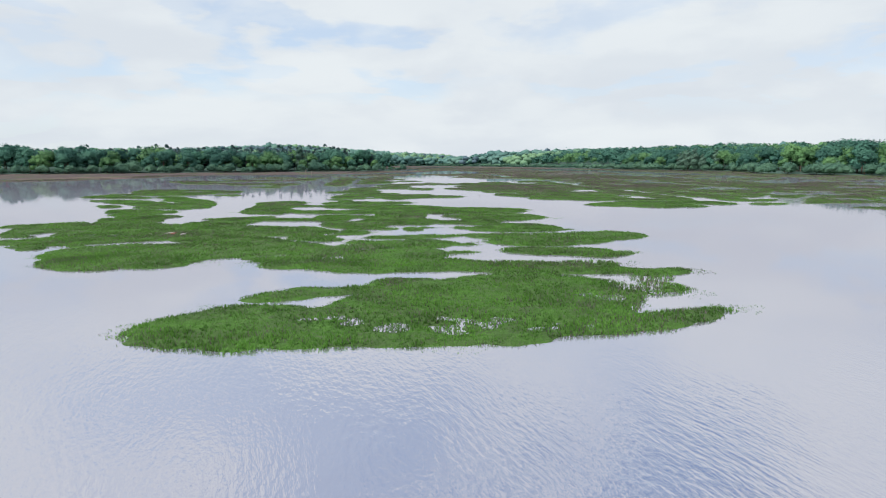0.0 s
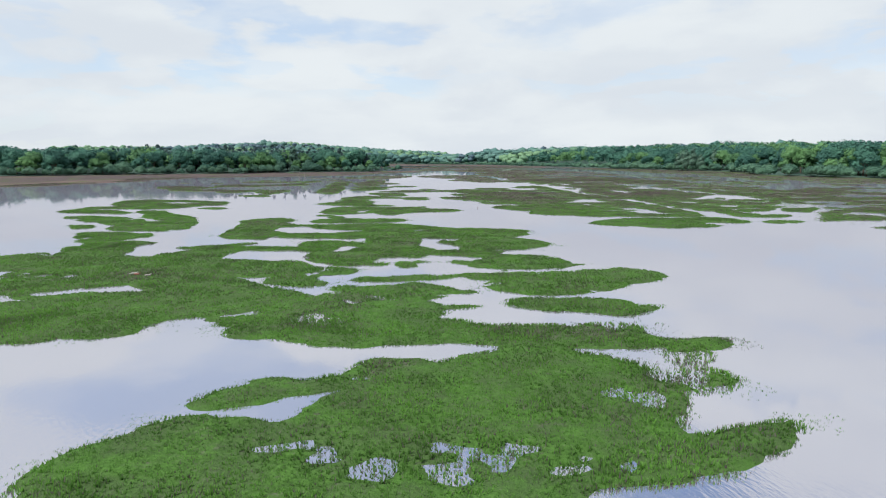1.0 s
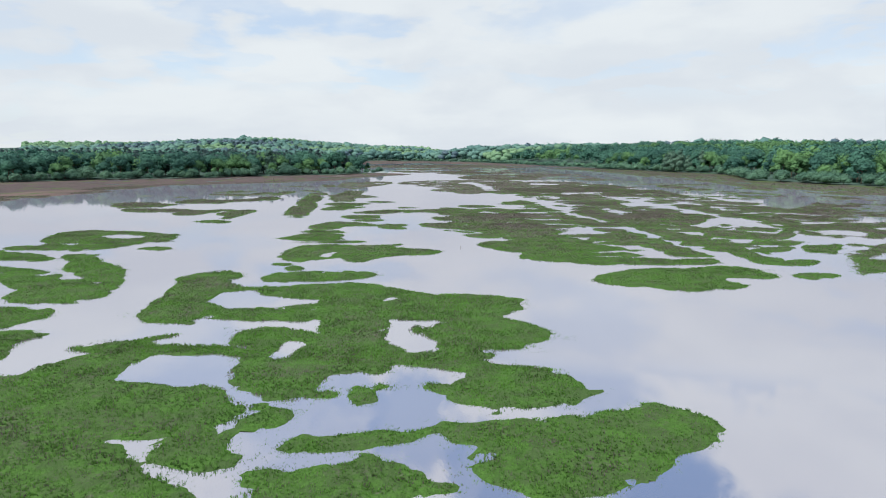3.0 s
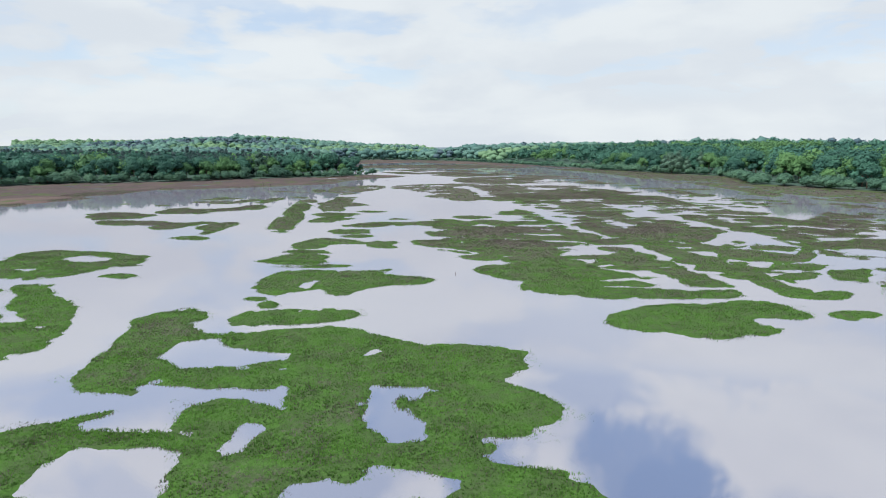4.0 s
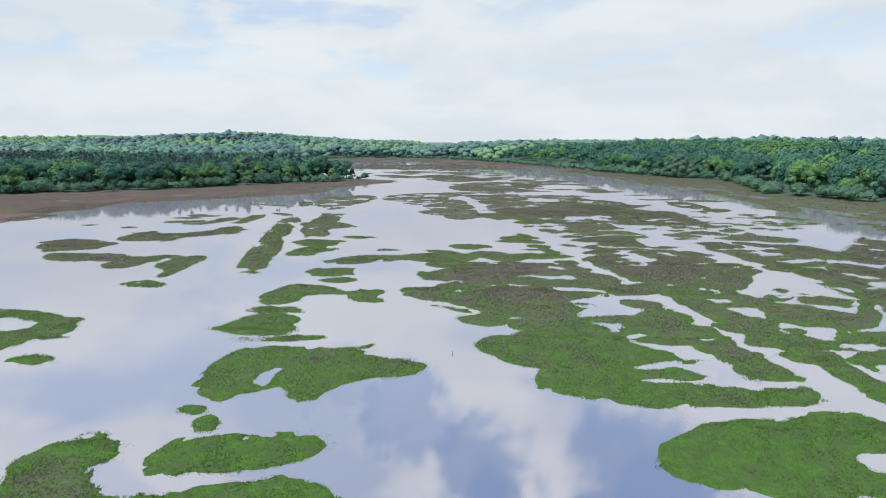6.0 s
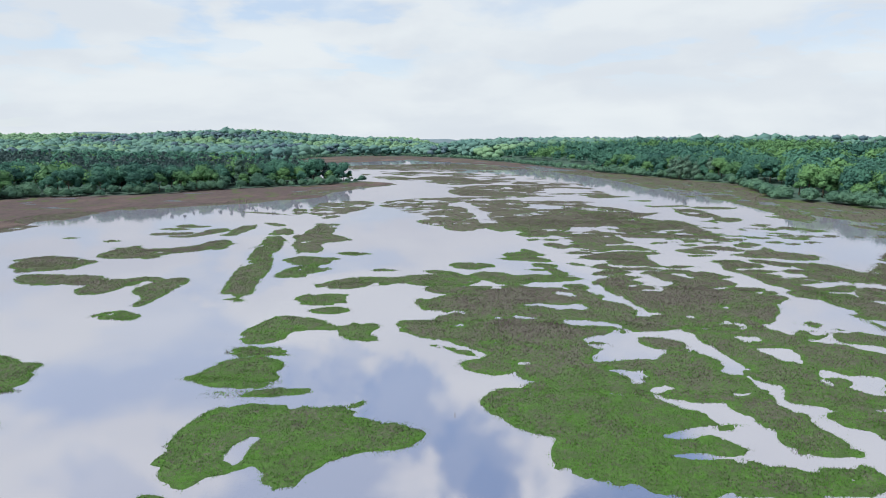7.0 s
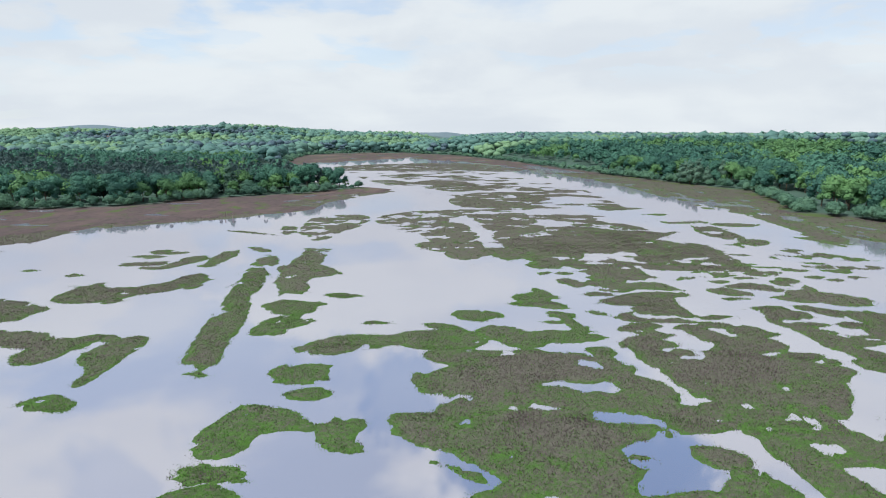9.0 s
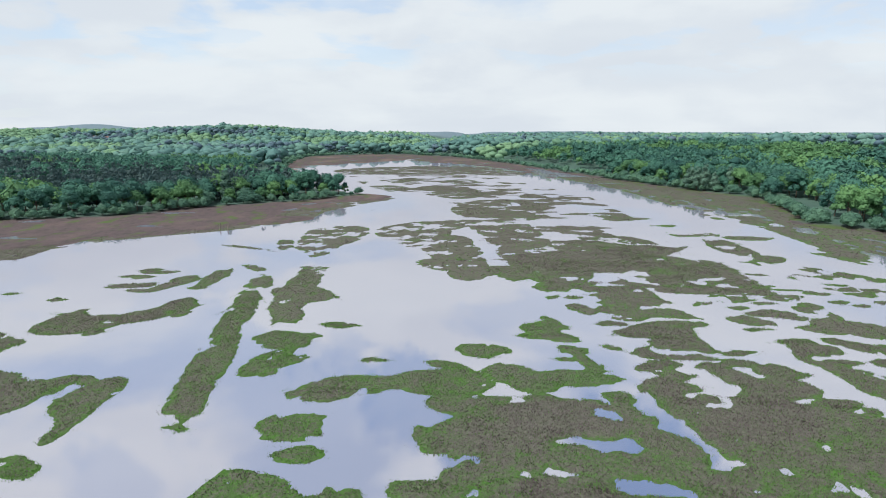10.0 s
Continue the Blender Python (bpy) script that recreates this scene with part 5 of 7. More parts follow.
island("small bank of purple-brown sedge with green margins", 0.6,
       [(90.9, 257.8, 1.7, 1.1, 150), (93.1, 258.7, 1.1, 1.1, 0), (91.8, 258.7, 2.6, 1.1, 0)])
island("flat bank of purple-brown sedge with green margins", 0.6,
       [(70.6, 261.4, 4.3, 2.8, 15), (66.6, 259.6, 2, 0.6, 135), (66.1, 259.2, 0.9, 0.6, 0), (66.1, 261, 1.4, 0.9, 45)])
island("small bank of purple-brown sedge with green margins", 0.6,
       [(81, 265.9, 2.3, 1.5, 0), (78.3, 266.8, 1.4, 0.9, 30), (79.6, 267.3, 1.7, 1.1, 15), (78.7, 265.5, 1.1, 0.5, 15)])
island("flat bank of purple-brown sedge with green margins", 0.6,
       [(12.6, 265.9, 3.4, 2.3, 165), (15.7, 266.4, 3.5, 2.4, 30), (19.3, 268.6, 1.8, 0.8, 15), (11.2, 263.7, 1.1, 0.5, 150), (9.4, 267.3, 1.1, 0.8, 90), (13.5, 268.2, 3.2, 0.6, 0)])
island("flat bank of purple-brown sedge with green margins", 0.6,
       [(58.9, 260.5, 4, 2.7, 60), (55.8, 264.1, 6.7, 1.9, 30), (54.9, 265.9, 2.3, 1.5, 45), (58.9, 267.7, 3.5, 1.5, 15), (62.1, 267.7, 3.5, 1.5, 15), (63, 264.1, 1.7, 1.1, 30), (56.7, 262.3, 2.6, 1.1, 15), (56.2, 257.4, 1.3, 0.6, 75), (61.6, 259.6, 1.4, 0.9, 45), (49.5, 260.5, 1.3, 0.6, 0), (62.1, 261, 2.6, 0.5, 75), (61.2, 264.1, 1.3, 0.4, 135), (51.3, 260.1, 1.3, 0.4, 15), (64.8, 265, 2.1, 0.4, 15), (60.7, 265.5, 2.1, 0.4, 30)])
island("flat bank of purple-brown sedge with green margins", 0.6,
       [(31.5, 257.8, 11.3, 7.6, 90), (28.8, 247, 6.9, 4.6, 165), (35.5, 247, 6.3, 4.2, 165), (27.4, 242.5, 3.3, 3.3, 0), (19.8, 246.6, 2.4, 2.4, 0), (17.5, 249.3, 2.9, 1.9, 90), (25.2, 266.4, 2.9, 1.9, 165), (40.5, 243.4, 2.9, 1.9, 0), (36, 267.3, 4.4, 1.9, 120), (39.1, 255.1, 2.3, 1.5, 165), (24.3, 253.3, 1.7, 1.1, 135), (23.4, 260.1, 2.2, 0.9, 165), (27.9, 268.6, 2.7, 0.8, 30), (23.8, 261, 1.1, 1.1, 0), (38.2, 263.2, 2.6, 1.1, 90), (30.1, 269.1, 2.6, 1.1, 15), (32.8, 269.1, 1.1, 0.5, 75), (36.9, 242.5, 2.6, 0.5, 0)] +
       [(43.2, 242.5, 0.9, 0.6, 0), (33.7, 243, 1.7, 0.5, 0), (41.8, 245.2, 2.7, 0.8, 120), (19.8, 249.3, 2.2, 0.9, 120), (39.1, 256.9, 1.4, 0.9, 105), (25.2, 264.1, 1.3, 0.6, 165), (22, 266.8, 2.6, 0.5, 0), (31, 242.1, 1.7, 0.5, 15), (38.2, 250.6, 2.1, 0.4, 135)])
island("flat bank of purple-brown sedge with green margins", 0.6,
       [(46.8, 264.6, 3.5, 1.5, 0), (44.1, 267.7, 2.8, 1.9, 120), (46.3, 266.4, 1.1, 0.5, 0)])
island("low island of dense bright green marsh grass", 0.08,
       [(90.9, 266.8, 3.8, 3.8, 0), (94, 269.1, 2.3, 2.3, 0), (90.9, 270.9, 1.7, 0.5, 15), (92.2, 270.9, 2.7, 0.8, 0), (95.8, 270.9, 0.9, 0.6, 0)])
island("low island of green marsh grass edged with brown sedge", 0.3, [(-44.5, 96.9, 4.3, 3.2, 156), (-42.9, 93.4, 2.5, 1, 12), (-48.4, 98.8, 2.2, 1.2, 0), (-41.1, 98.2, 2.3, 0.9, 120)], [(-46.1, 94.7, 1.2, 0.7, 144), (-45.8, 93.8, 0.4, 0.3, 132), (-44.9, 94.6, 0.2, 0.1, 132)])
island("low island of green marsh grass edged with brown sedge", 0.3, [(-61.7, 118, 5.7, 1.6, 168), (-65.9, 117.3, 2.4, 0.9, 144), (-63.3, 116.5, 3, 0.6, 0), (-64.1, 120, 1.8, 0.5, 168)])
island("low island of green marsh grass edged with brown sedge", 0.3, [(-54.9, 105.8, 2.5, 1.4, 144), (-54.9, 104.2, 1.2, 0.5, 144), (-57.1, 106.6, 1, 0.4, 144), (-55, 107.5, 1, 0.3, 144)])
island("low wet patch of green marsh grass rising from the water", 0.3, [(-52.8, 137.1, 1.6, 0.9, 168), (-51.3, 137.4, 0.6, 0.3, 156), (-54.4, 137.4, 0.4, 0.3, 48), (-53.4, 138.1, 0.3, 0.3, 24)])
island("marsh bank of mixed green grass and brown sedge", 0.4, [(16.8, 172.7, 1.4, 0.8, 12), (16.8, 173.6, 0.3, 0.3, 24), (15.9, 171.9, 0.6, 0.1, 144), (15.5, 172.7, 0.6, 0.1, 48)])
island("low island of green marsh grass edged with brown sedge", 0.3, [(54.5, 146.8, 5.1, 2.1, 48), (54.5, 143.9, 2.7, 0.8, 60), (52.7, 148, 2, 0.6, 60), (58.4, 150.2, 1.7, 0.7, 48)])
island("flat bank of purple-brown sedge with green margins", 0.6, [(-102.8, 214.7, 9.6, 7.1, 156), (-111.3, 219.9, 4, 1.6, 48), (-94.6, 217.2, 2.8, 1.6, 132), (-103.4, 207.5, 3.2, 1.8, 108)])
island("marsh bank of mixed green grass and brown sedge", 0.45, [(-84.5, 199, 13.6, 3.9, 168), (-76.3, 193.3, 5.4, 4, 96), (-94.7, 198.2, 6, 2.4, 144), (-73.5, 199.4, 3.4, 2.5, 48), (-89.4, 196.1, 4.4, 1.7, 0)])
island("marsh bank of mixed green grass and brown sedge", 0.45, [(-64.8, 195.6, 7, 3.9, 84), (-62.4, 189.6, 7.8, 1.6, 96), (-68.2, 200.1, 3.4, 1.4, 144), (-64.5, 188.6, 5.9, 1.2, 132)])
island("low island of green marsh grass edged with brown sedge", 0.2, [(-61.1, 174.9, 4.1, 2.3, 168), (-65, 174.7, 0.9, 0.7, 120), (-61.9, 177.3, 1.2, 0.5, 168), (-57.8, 173.1, 0.8, 0.4, 12)], [(-62.8, 175.5, 0.7, 0.7, 0), (-63.4, 174.9, 0.5, 0.2, 48), (-62.9, 176.4, 0.3, 0.3, 84)])
island("low island of dense bright green marsh grass", 0.1, [(-58.4, 152.4, 1.2, 0.7, 132), (-57.8, 151.4, 0.8, 0.5, 120), (-59.5, 153, 0.7, 0.3, 132), (-58.1, 153.2, 0.4, 0.2, 144), (-59.9, 174.4, 2.7, 1.5, 144), (-57.7, 173.9, 1.5, 0.6, 108), (-60.2, 172.7, 1, 0.3, 132), (-60.7, 176.3, 0.6, 0.3, 168)])
island("flat bank of purple-brown sedge with green margins", 0.6, [(-89.4, 228.6, 8.8, 6.5, 24), (-79, 236.6, 10.8, 4.3, 48), (-96.1, 233, 5.1, 2.8, 72), (-75.8, 244.5, 6.2, 3.4, 96), (-83.8, 224.2, 2.8, 2.1, 12), (-72.2, 237.8, 2.4, 1.7, 60), (-97.7, 225.8, 2.4, 0.9, 108), (-96.1, 237.8, 2.1, 0.9, 60), (-92.9, 234.2, 6.1, 1.2, 168), (-79, 242.5, 4.7, 0.9, 84)])
island("flat bank of purple-brown sedge with green margins", 0.6, [(-100.1, 277.4, 5.6, 3.1, 168), (-94.5, 276.7, 2.6, 1, 48), (-95, 278.4, 2.7, 0.8, 168), (-101.8, 274.6, 1.6, 0.4, 168)])
island("flat bank of purple-brown sedge with green margins", 0.6, [(-102, 270.5, 4.7, 1.9, 0), (-101.3, 268.5, 1.4, 0.8, 0), (-97.4, 270.9, 0.8, 0.4, 0), (-106.8, 270, 0.9, 0.3, 156), (-97.8, 260.7, 6, 2.4, 12), (-93.9, 263.3, 1.6, 1.2, 24), (-103.7, 260.5, 1, 0.8, 12), (-99.7, 258, 1.8, 0.5, 12)])
island("marsh bank of mixed green grass and brown sedge", 0.5, [(-87.8, 263.2, 9, 2.6, 72), (-88.1, 269.5, 4.2, 2.3, 60), (-92.7, 255.9, 4.2, 1.7, 0), (-84.3, 267, 3.1, 1.2, 72)])
island("marsh bank of mixed green grass and brown sedge", 0.5, [(-79.8, 270.5, 10.3, 2.9, 96), (-79.2, 260.3, 2.6, 1.9, 0), (-78, 277.3, 4.5, 0.6, 108), (-82.6, 277.9, 1.8, 0.7, 84)])
island("marsh bank of mixed green grass and brown sedge", 0.5, [(-108, 246.2, 1.8, 1.4, 168), (-109.4, 247.4, 0.6, 0.5, 48), (-106.2, 246.5, 0.8, 0.3, 168), (-109.7, 245.8, 0.5, 0.3, 144)])
island("flat bank of purple-brown sedge with green margins", 0.6, [(-123.9, 250.6, 1.8, 1.3, 156), (-125.4, 250.2, 0.8, 0.4, 156), (-122.3, 250.9, 0.6, 0.4, 168), (-123, 249.3, 0.5, 0.4, 12)])
island("marsh bank of mixed green grass and brown sedge", 0.35, [(-54.7, 220.7, 23.6, 3, 108), (-60.3, 245, 14.3, 2.9, 108), (-51, 203, 15.5, 3.1, 108), (-50.1, 191.7, 2.1, 1.6, 108), (-61.3, 255.3, 4.2, 0.5, 120), (-51.9, 195.5, 3.6, 0.4, 108), (-63.1, 243.2, 4.2, 0.5, 84), (-66, 256.2, 2.2, 0.4, 84)])
island("marsh bank of mixed green grass and brown sedge", 0.5, [(-73.6, 284.1, 5.6, 1.6, 144), (-71.3, 280.9, 1.7, 0.9, 144), (-74.6, 286.6, 2, 0.8, 144), (-69.5, 282.4, 1.4, 0.3, 132), (-65.3, 267.8, 7.4, 3, 96), (-62.4, 263.9, 2.9, 1.6, 96), (-67.5, 263.7, 2.6, 1, 96), (-66.8, 275.1, 1.7, 1.3, 120)])
island("marsh bank of mixed green grass and brown sedge", 0.5, [(-52.8, 262.5, 22.6, 4.5, 96), (-47.6, 255.2, 7.1, 5.3, 144), (-49.1, 241.2, 9.3, 3.7, 120), (-55, 286, 4.4, 1.7, 0), (-57.2, 258.1, 3.9, 1.6, 108), (-47.6, 246.4, 14, 1.7, 84), (-57.2, 281.6, 6.2, 1.2, 84), (-51.3, 279.4, 8.4, 1, 96), (-47.6, 261.1, 10.7, 1.3, 132)])
island("low island of green marsh grass edged with brown sedge", 0.2, [(-43.1, 222.3, 6.3, 4.7, 144), (-39, 225.4, 2.4, 1.8, 168), (-48.8, 222.9, 1.2, 0.9, 96), (-39.2, 217.5, 1, 0.8, 72)])
island("low island of dense bright green marsh grass", 0.1, [(-41.6, 210.8, 6.7, 3.7, 60), (-36.7, 213.8, 2.7, 1.5, 72), (-44.6, 213.3, 3.2, 0.6, 60), (-40.3, 206.3, 1.8, 1.3, 36)])
island("low island of dense bright green marsh grass", 0.1, [(-46.1, 186.3, 1.5, 0.8, 168), (-45.6, 185.4, 0.5, 0.4, 0), (-46.5, 187.2, 0.4, 0.3, 156), (-47.6, 186.4, 0.4, 0.3, 156)])
island("low island of dense bright green marsh grass", 0.1, [(-29.1, 188.3, 5.1, 3.7, 12), (-34, 189, 2, 1.1, 60), (-29.9, 184.4, 2.6, 0.7, 0), (-33.1, 185.6, 2.5, 0.5, 132)])
island("low island of dense bright green marsh grass", 0.1, [(-27.2, 180.7, 3, 2.2, 12), (-30.2, 180.6, 0.9, 0.5, 60), (-25.3, 179.2, 0.6, 0.4, 48), (-24.4, 181.6, 0.7, 0.3, 132)])
island("low island of green marsh grass edged with brown sedge", 0.2, [(-23.9, 213.2, 2.2, 1.2, 0), (-21.6, 213.3, 0.6, 0.5, 12), (-26.1, 213, 0.4, 0.3, 156), (-24.5, 214.5, 0.4, 0.1, 24)])
island("marsh bank of mixed green grass and brown sedge", 0.4, [(-34.6, 232.4, 2.7, 1.5, 168), (-32.1, 232.7, 1.1, 0.5, 168), (-37.3, 232.7, 0.9, 0.5, 0), (-34.3, 230.7, 0.7, 0.3, 168)])
island("low island of dense bright green marsh grass", 0.1, [(-33.3, 170.1, 6.6, 3.7, 84), (-29, 173.5, 6.1, 2.5, 156), (-31.5, 164.8, 1.9, 1.1, 48), (-27.8, 170.5, 4.2, 0.8, 12)])
island("low wet patch of green marsh grass rising from the water", 0.2, [(-20.5, 169.8, 3.7, 2.1, 108), (-19, 171.8, 2, 1.5, 48), (-18.4, 167.1, 2.2, 1.2, 156), (-22.7, 171.8, 0.6, 0.5, 84), (-31.4, 159.9, 3.8, 1.5, 12), (-33.2, 158.1, 0.9, 0.5, 0), (-30.8, 161.6, 2, 0.3, 12), (-35.2, 159.2, 0.7, 0.4, 0), (-3.6, 161.8, 3.4, 0.7, 144), (-3, 162.3, 1.6, 0.5, 156), (-6.4, 163.6, 1.8, 0.4, 156), (-1.2, 159.7, 0.7, 0.2, 144)])
island("low wet patch of green marsh grass rising from the water", 0.2, [(-32, 159.9, 3.4, 1.3, 168), (-28.7, 159.4, 1.7, 0.5, 168), (-33.1, 161.4, 0.6, 0.5, 0), (-33.7, 159, 0.6, 0.4, 156)])
island("low wet patch of green marsh grass rising from the water", 0.4, [(-25.3, 146.7, 4.9, 1, 12), (-28.2, 147.1, 3, 0.4, 12), (-30.1, 146.1, 1.7, 0.3, 156), (-20.6, 147.4, 0.4, 0.3, 24)])
island("flat bank of purple-brown sedge with green margins", 0.7, [(-86.8, 314.4, 11.4, 1.4, 156), (-97.1, 318, 4.9, 0.6, 156), (-80.6, 312.9, 4.3, 0.9, 156), (-98.5, 319.5, 1.6, 0.2, 168)])
island("flat bank of purple-brown sedge with green margins", 0.6, [(-77.4, 323.6, 9.5, 2.7, 108), (-77.1, 329.8, 4.8, 1, 108), (-75.8, 314.3, 2.5, 1, 132), (-74.3, 322.7, 4.5, 0.6, 108)])
island("flat bank of purple-brown sedge with green margins", 0.7, [(-62.6, 338.8, 27.5, 11, 84), (-60.7, 311.1, 11.7, 4.7, 84), (-70.9, 353.6, 12.1, 4.8, 72), (-73.7, 340.7, 14.6, 2.9, 96)], [(-66.9, 331.9, 1.6, 1.2, 12), (-66, 331, 1.2, 0.6, 108), (-66.3, 333.3, 1.2, 0.5, 48)])
island("flat bank of purple-brown sedge with green margins", 0.8, [(8.4, 343.9, 39.8, 11.4, 96), (-18.7, 321.6, 44.4, 8.9, 108), (-29.9, 366.2, 25, 13.9, 48), (-4.4, 369.4, 18.3, 7.3, 96), (-34.7, 342.3, 15.3, 8.5, 144), (5.2, 310.4, 13.3, 5.3, 96), (-17.1, 292.9, 9.5, 7, 132), (-13.9, 335.9, 11.2, 4.5, 108), (-9.2, 280.2, 7.2, 5.3, 96), (-29.9, 324.8, 6.6, 4.9, 168), (-10.8, 383.8, 15.6, 4.5, 0), (-21.9, 353.5, 30.3, 3.8, 96), (21.1, 320, 8, 2.3, 96), (-9.2, 321.6, 11.4, 2.3, 108), (-2.8, 283.3, 6.2, 3.4, 60), (-4.4, 350.3, 18.2, 2.3, 108), (11.6, 377.4, 5.7, 2.3, 120)], [(1.4, 353.7, 1.8, 1.4, 120), (2, 355.1, 1.4, 0.8, 72), (-0.1, 353.9, 1.1, 0.8, 12), (-26.3, 335.6, 1.9, 1.9, 0), (-25, 337.1, 1.4, 0.8, 60), (-28.4, 335.9, 1.1, 0.6, 12)])
island("flat bank of purple-brown sedge with green margins", 0.6, [(18.4, 287.7, 17.1, 9.5, 84), (9.8, 294, 7.3, 5.4, 84), (17.8, 270.5, 7.9, 4.4, 12), (13.3, 300.9, 10, 2, 36)], [(10.5, 284, 1.9, 1.1, 36), (10.5, 282.7, 0.6, 0.5, 0), (9, 284, 1.1, 0.3, 24)])
island("flat bank of purple-brown sedge with green margins", 0.8, [(-0.7, 434.2, 39.3, 21.8, 84), (20.6, 424.1, 33.4, 4.2, 72), (20.6, 451, 13.2, 7.3, 120), (9.4, 400.6, 13.2, 5.3, 24)])
island("flat bank of purple-brown sedge with green margins", 0.8, [(-23.1, 508.4, 31.3, 17.4, 96), (-5.4, 505.1, 8.3, 3.3, 96), (-14.6, 533.7, 7, 3.9, 108), (-39.1, 499.2, 5.9, 3.3, 120)])
island("flat bank of purple-brown sedge with green margins", 0.9, [(-75.9, 745.3, 88.9, 65.8, 12), (-0, 712.8, 40.6, 30.1, 120), (-62.4, 813.1, 35.7, 19.8, 12), (-13.6, 799.5, 35.2, 7, 132)])
island("flat bank of purple-brown sedge with green margins", 0.7, [(-73.1, 542.9, 22.1, 12.3, 108), (-86.3, 554.7, 6.9, 5.1, 84), (-59.2, 539.4, 6.5, 3.6, 120), (-70.3, 521.4, 3.9, 2.9, 108)])
island("flat bank of purple-brown sedge with green margins", 0.7, [(-72.8, 612.3, 19.9, 14.7, 72), (-72, 632.9, 6.6, 4.9, 48), (-76, 592.5, 7, 5.2, 84), (-88.6, 610.7, 7.4, 4.1, 72)])
island("flat bank of purple-brown sedge with green margins", 0.7, [(-24.6, 602.7, 22.8, 12.6, 96), (-12, 594.5, 7.2, 5.3, 72), (-25.3, 579.7, 5.3, 3.9, 84), (-37.2, 610.1, 6.3, 4.6, 120)])
island("flat bank of purple-brown sedge with green margins", 0.7, [(44.3, 323.1, 32.7, 9.3, 96), (57.8, 294.1, 13.2, 7.3, 96), (52.6, 335.6, 13.5, 5.4, 108), (35, 344.9, 8.2, 3.3, 96), (54.7, 282.7, 7.9, 3.2, 48), (56.8, 307.6, 3.3, 2.5, 156), (55.7, 322.1, 6.6, 1.9, 60), (34, 337.6, 11.8, 1.5, 96)])
island("flat bank of purple-brown sedge with green margins", 0.6, [(82.5, 326.6, 18.9, 5.4, 96), (87.2, 308.6, 6.5, 4.8, 60), (77.2, 325.3, 7.9, 1.6, 96), (83.9, 342.7, 7.6, 1, 120)])
island("low island of green marsh grass edged with brown sedge", 0.2, [(93.5, 284.5, 4.3, 2.4, 12), (89.5, 284.7, 1.5, 0.8, 12), (97.5, 284.2, 1.1, 0.8, 0), (91.7, 282, 0.9, 0.7, 168)])
island("low island of green marsh grass edged with brown sedge", 0.2, [(89.7, 275.1, 2, 1.1, 168), (87.8, 275.8, 1.2, 0.5, 168), (91.5, 275.2, 1.2, 0.5, 24), (90, 273.9, 0.6, 0.5, 0)])
island("low island of green marsh grass edged with brown sedge", 0.2, [(-34.6, 232, 2.9, 1.2, 0), (-34.3, 230.8, 1.1, 0.6, 168), (-31.7, 232.5, 1, 0.3, 168), (-33.2, 231, 1.4, 0.3, 36)])
island("marsh bank of mixed green grass and brown sedge", 0.4, [(58, 401.6, 11.7, 4.7, 144), (59.1, 395.3, 5.2, 3.8, 144), (67.3, 399.6, 6.4, 2.6, 156), (64.2, 393.8, 7.4, 0.9, 24)])
island("low island of green marsh grass edged with brown sedge", 0.3, [(74.1, 376.8, 5, 2.8, 12), (79.1, 377.8, 1.8, 1, 168), (73, 373.9, 1.4, 1, 168), (69, 376.8, 1.5, 0.8, 12)])
island("marsh bank of mixed green grass and brown sedge", 0.5, [(78, 355.1, 9.2, 5.1, 12), (86.2, 353.5, 2.4, 1.7, 12), (71.1, 358, 1.8, 1.3, 0), (72.7, 350.1, 2.2, 1.2, 12)])
island("marsh bank of mixed green grass and brown sedge", 0.4, [(96.2, 347.4, 8.5, 4.7, 0), (104.3, 349.7, 4.4, 1.8, 12), (90.1, 350.7, 4.6, 1.3, 0), (105.7, 347.7, 5.8, 0.7, 48)])
island("low island of green marsh grass edged with brown sedge", 0.2, [(66.5, 172.7, 2.7, 0.8, 60), (68, 174, 1.1, 0.2, 60), (65.9, 170.6, 1.1, 0.2, 60), (66.3, 174, 0.7, 0.1, 60)])
island("low island of green marsh grass edged with brown sedge", 0.2, [(66.8, 180.1, 1.8, 1, 48), (68, 180.1, 1.3, 0.3, 72), (65.4, 178.9, 0.5, 0.3, 84), (68.1, 181.1, 0.5, 0.4, 12)])
island("low wet patch of green marsh grass rising from the water", 0.4, [(54.5, 177.7, 2.2, 1.7, 60), (56.3, 177.9, 1, 0.8, 108), (53, 178.5, 0.9, 0.6, 60), (55.7, 179.8, 0.6, 0.5, 84)])
island("marsh bank of mixed green grass and brown sedge", 0.5, [(64.8, 191.5, 7.3, 4.1, 108), (61.5, 197.8, 4.3, 1.2, 24), (69.3, 188.6, 2.4, 1.3, 96), (63.7, 185.6, 1.9, 1.4, 168)])
island("flat bank of purple-brown sedge with green margins", 0.6, [(76, 195.1, 4.8, 3.6, 108), (75.7, 190.5, 2.7, 1.5, 120), (73, 198.7, 1.8, 1.3, 108), (77.8, 190.3, 3.4, 0.4, 60)])


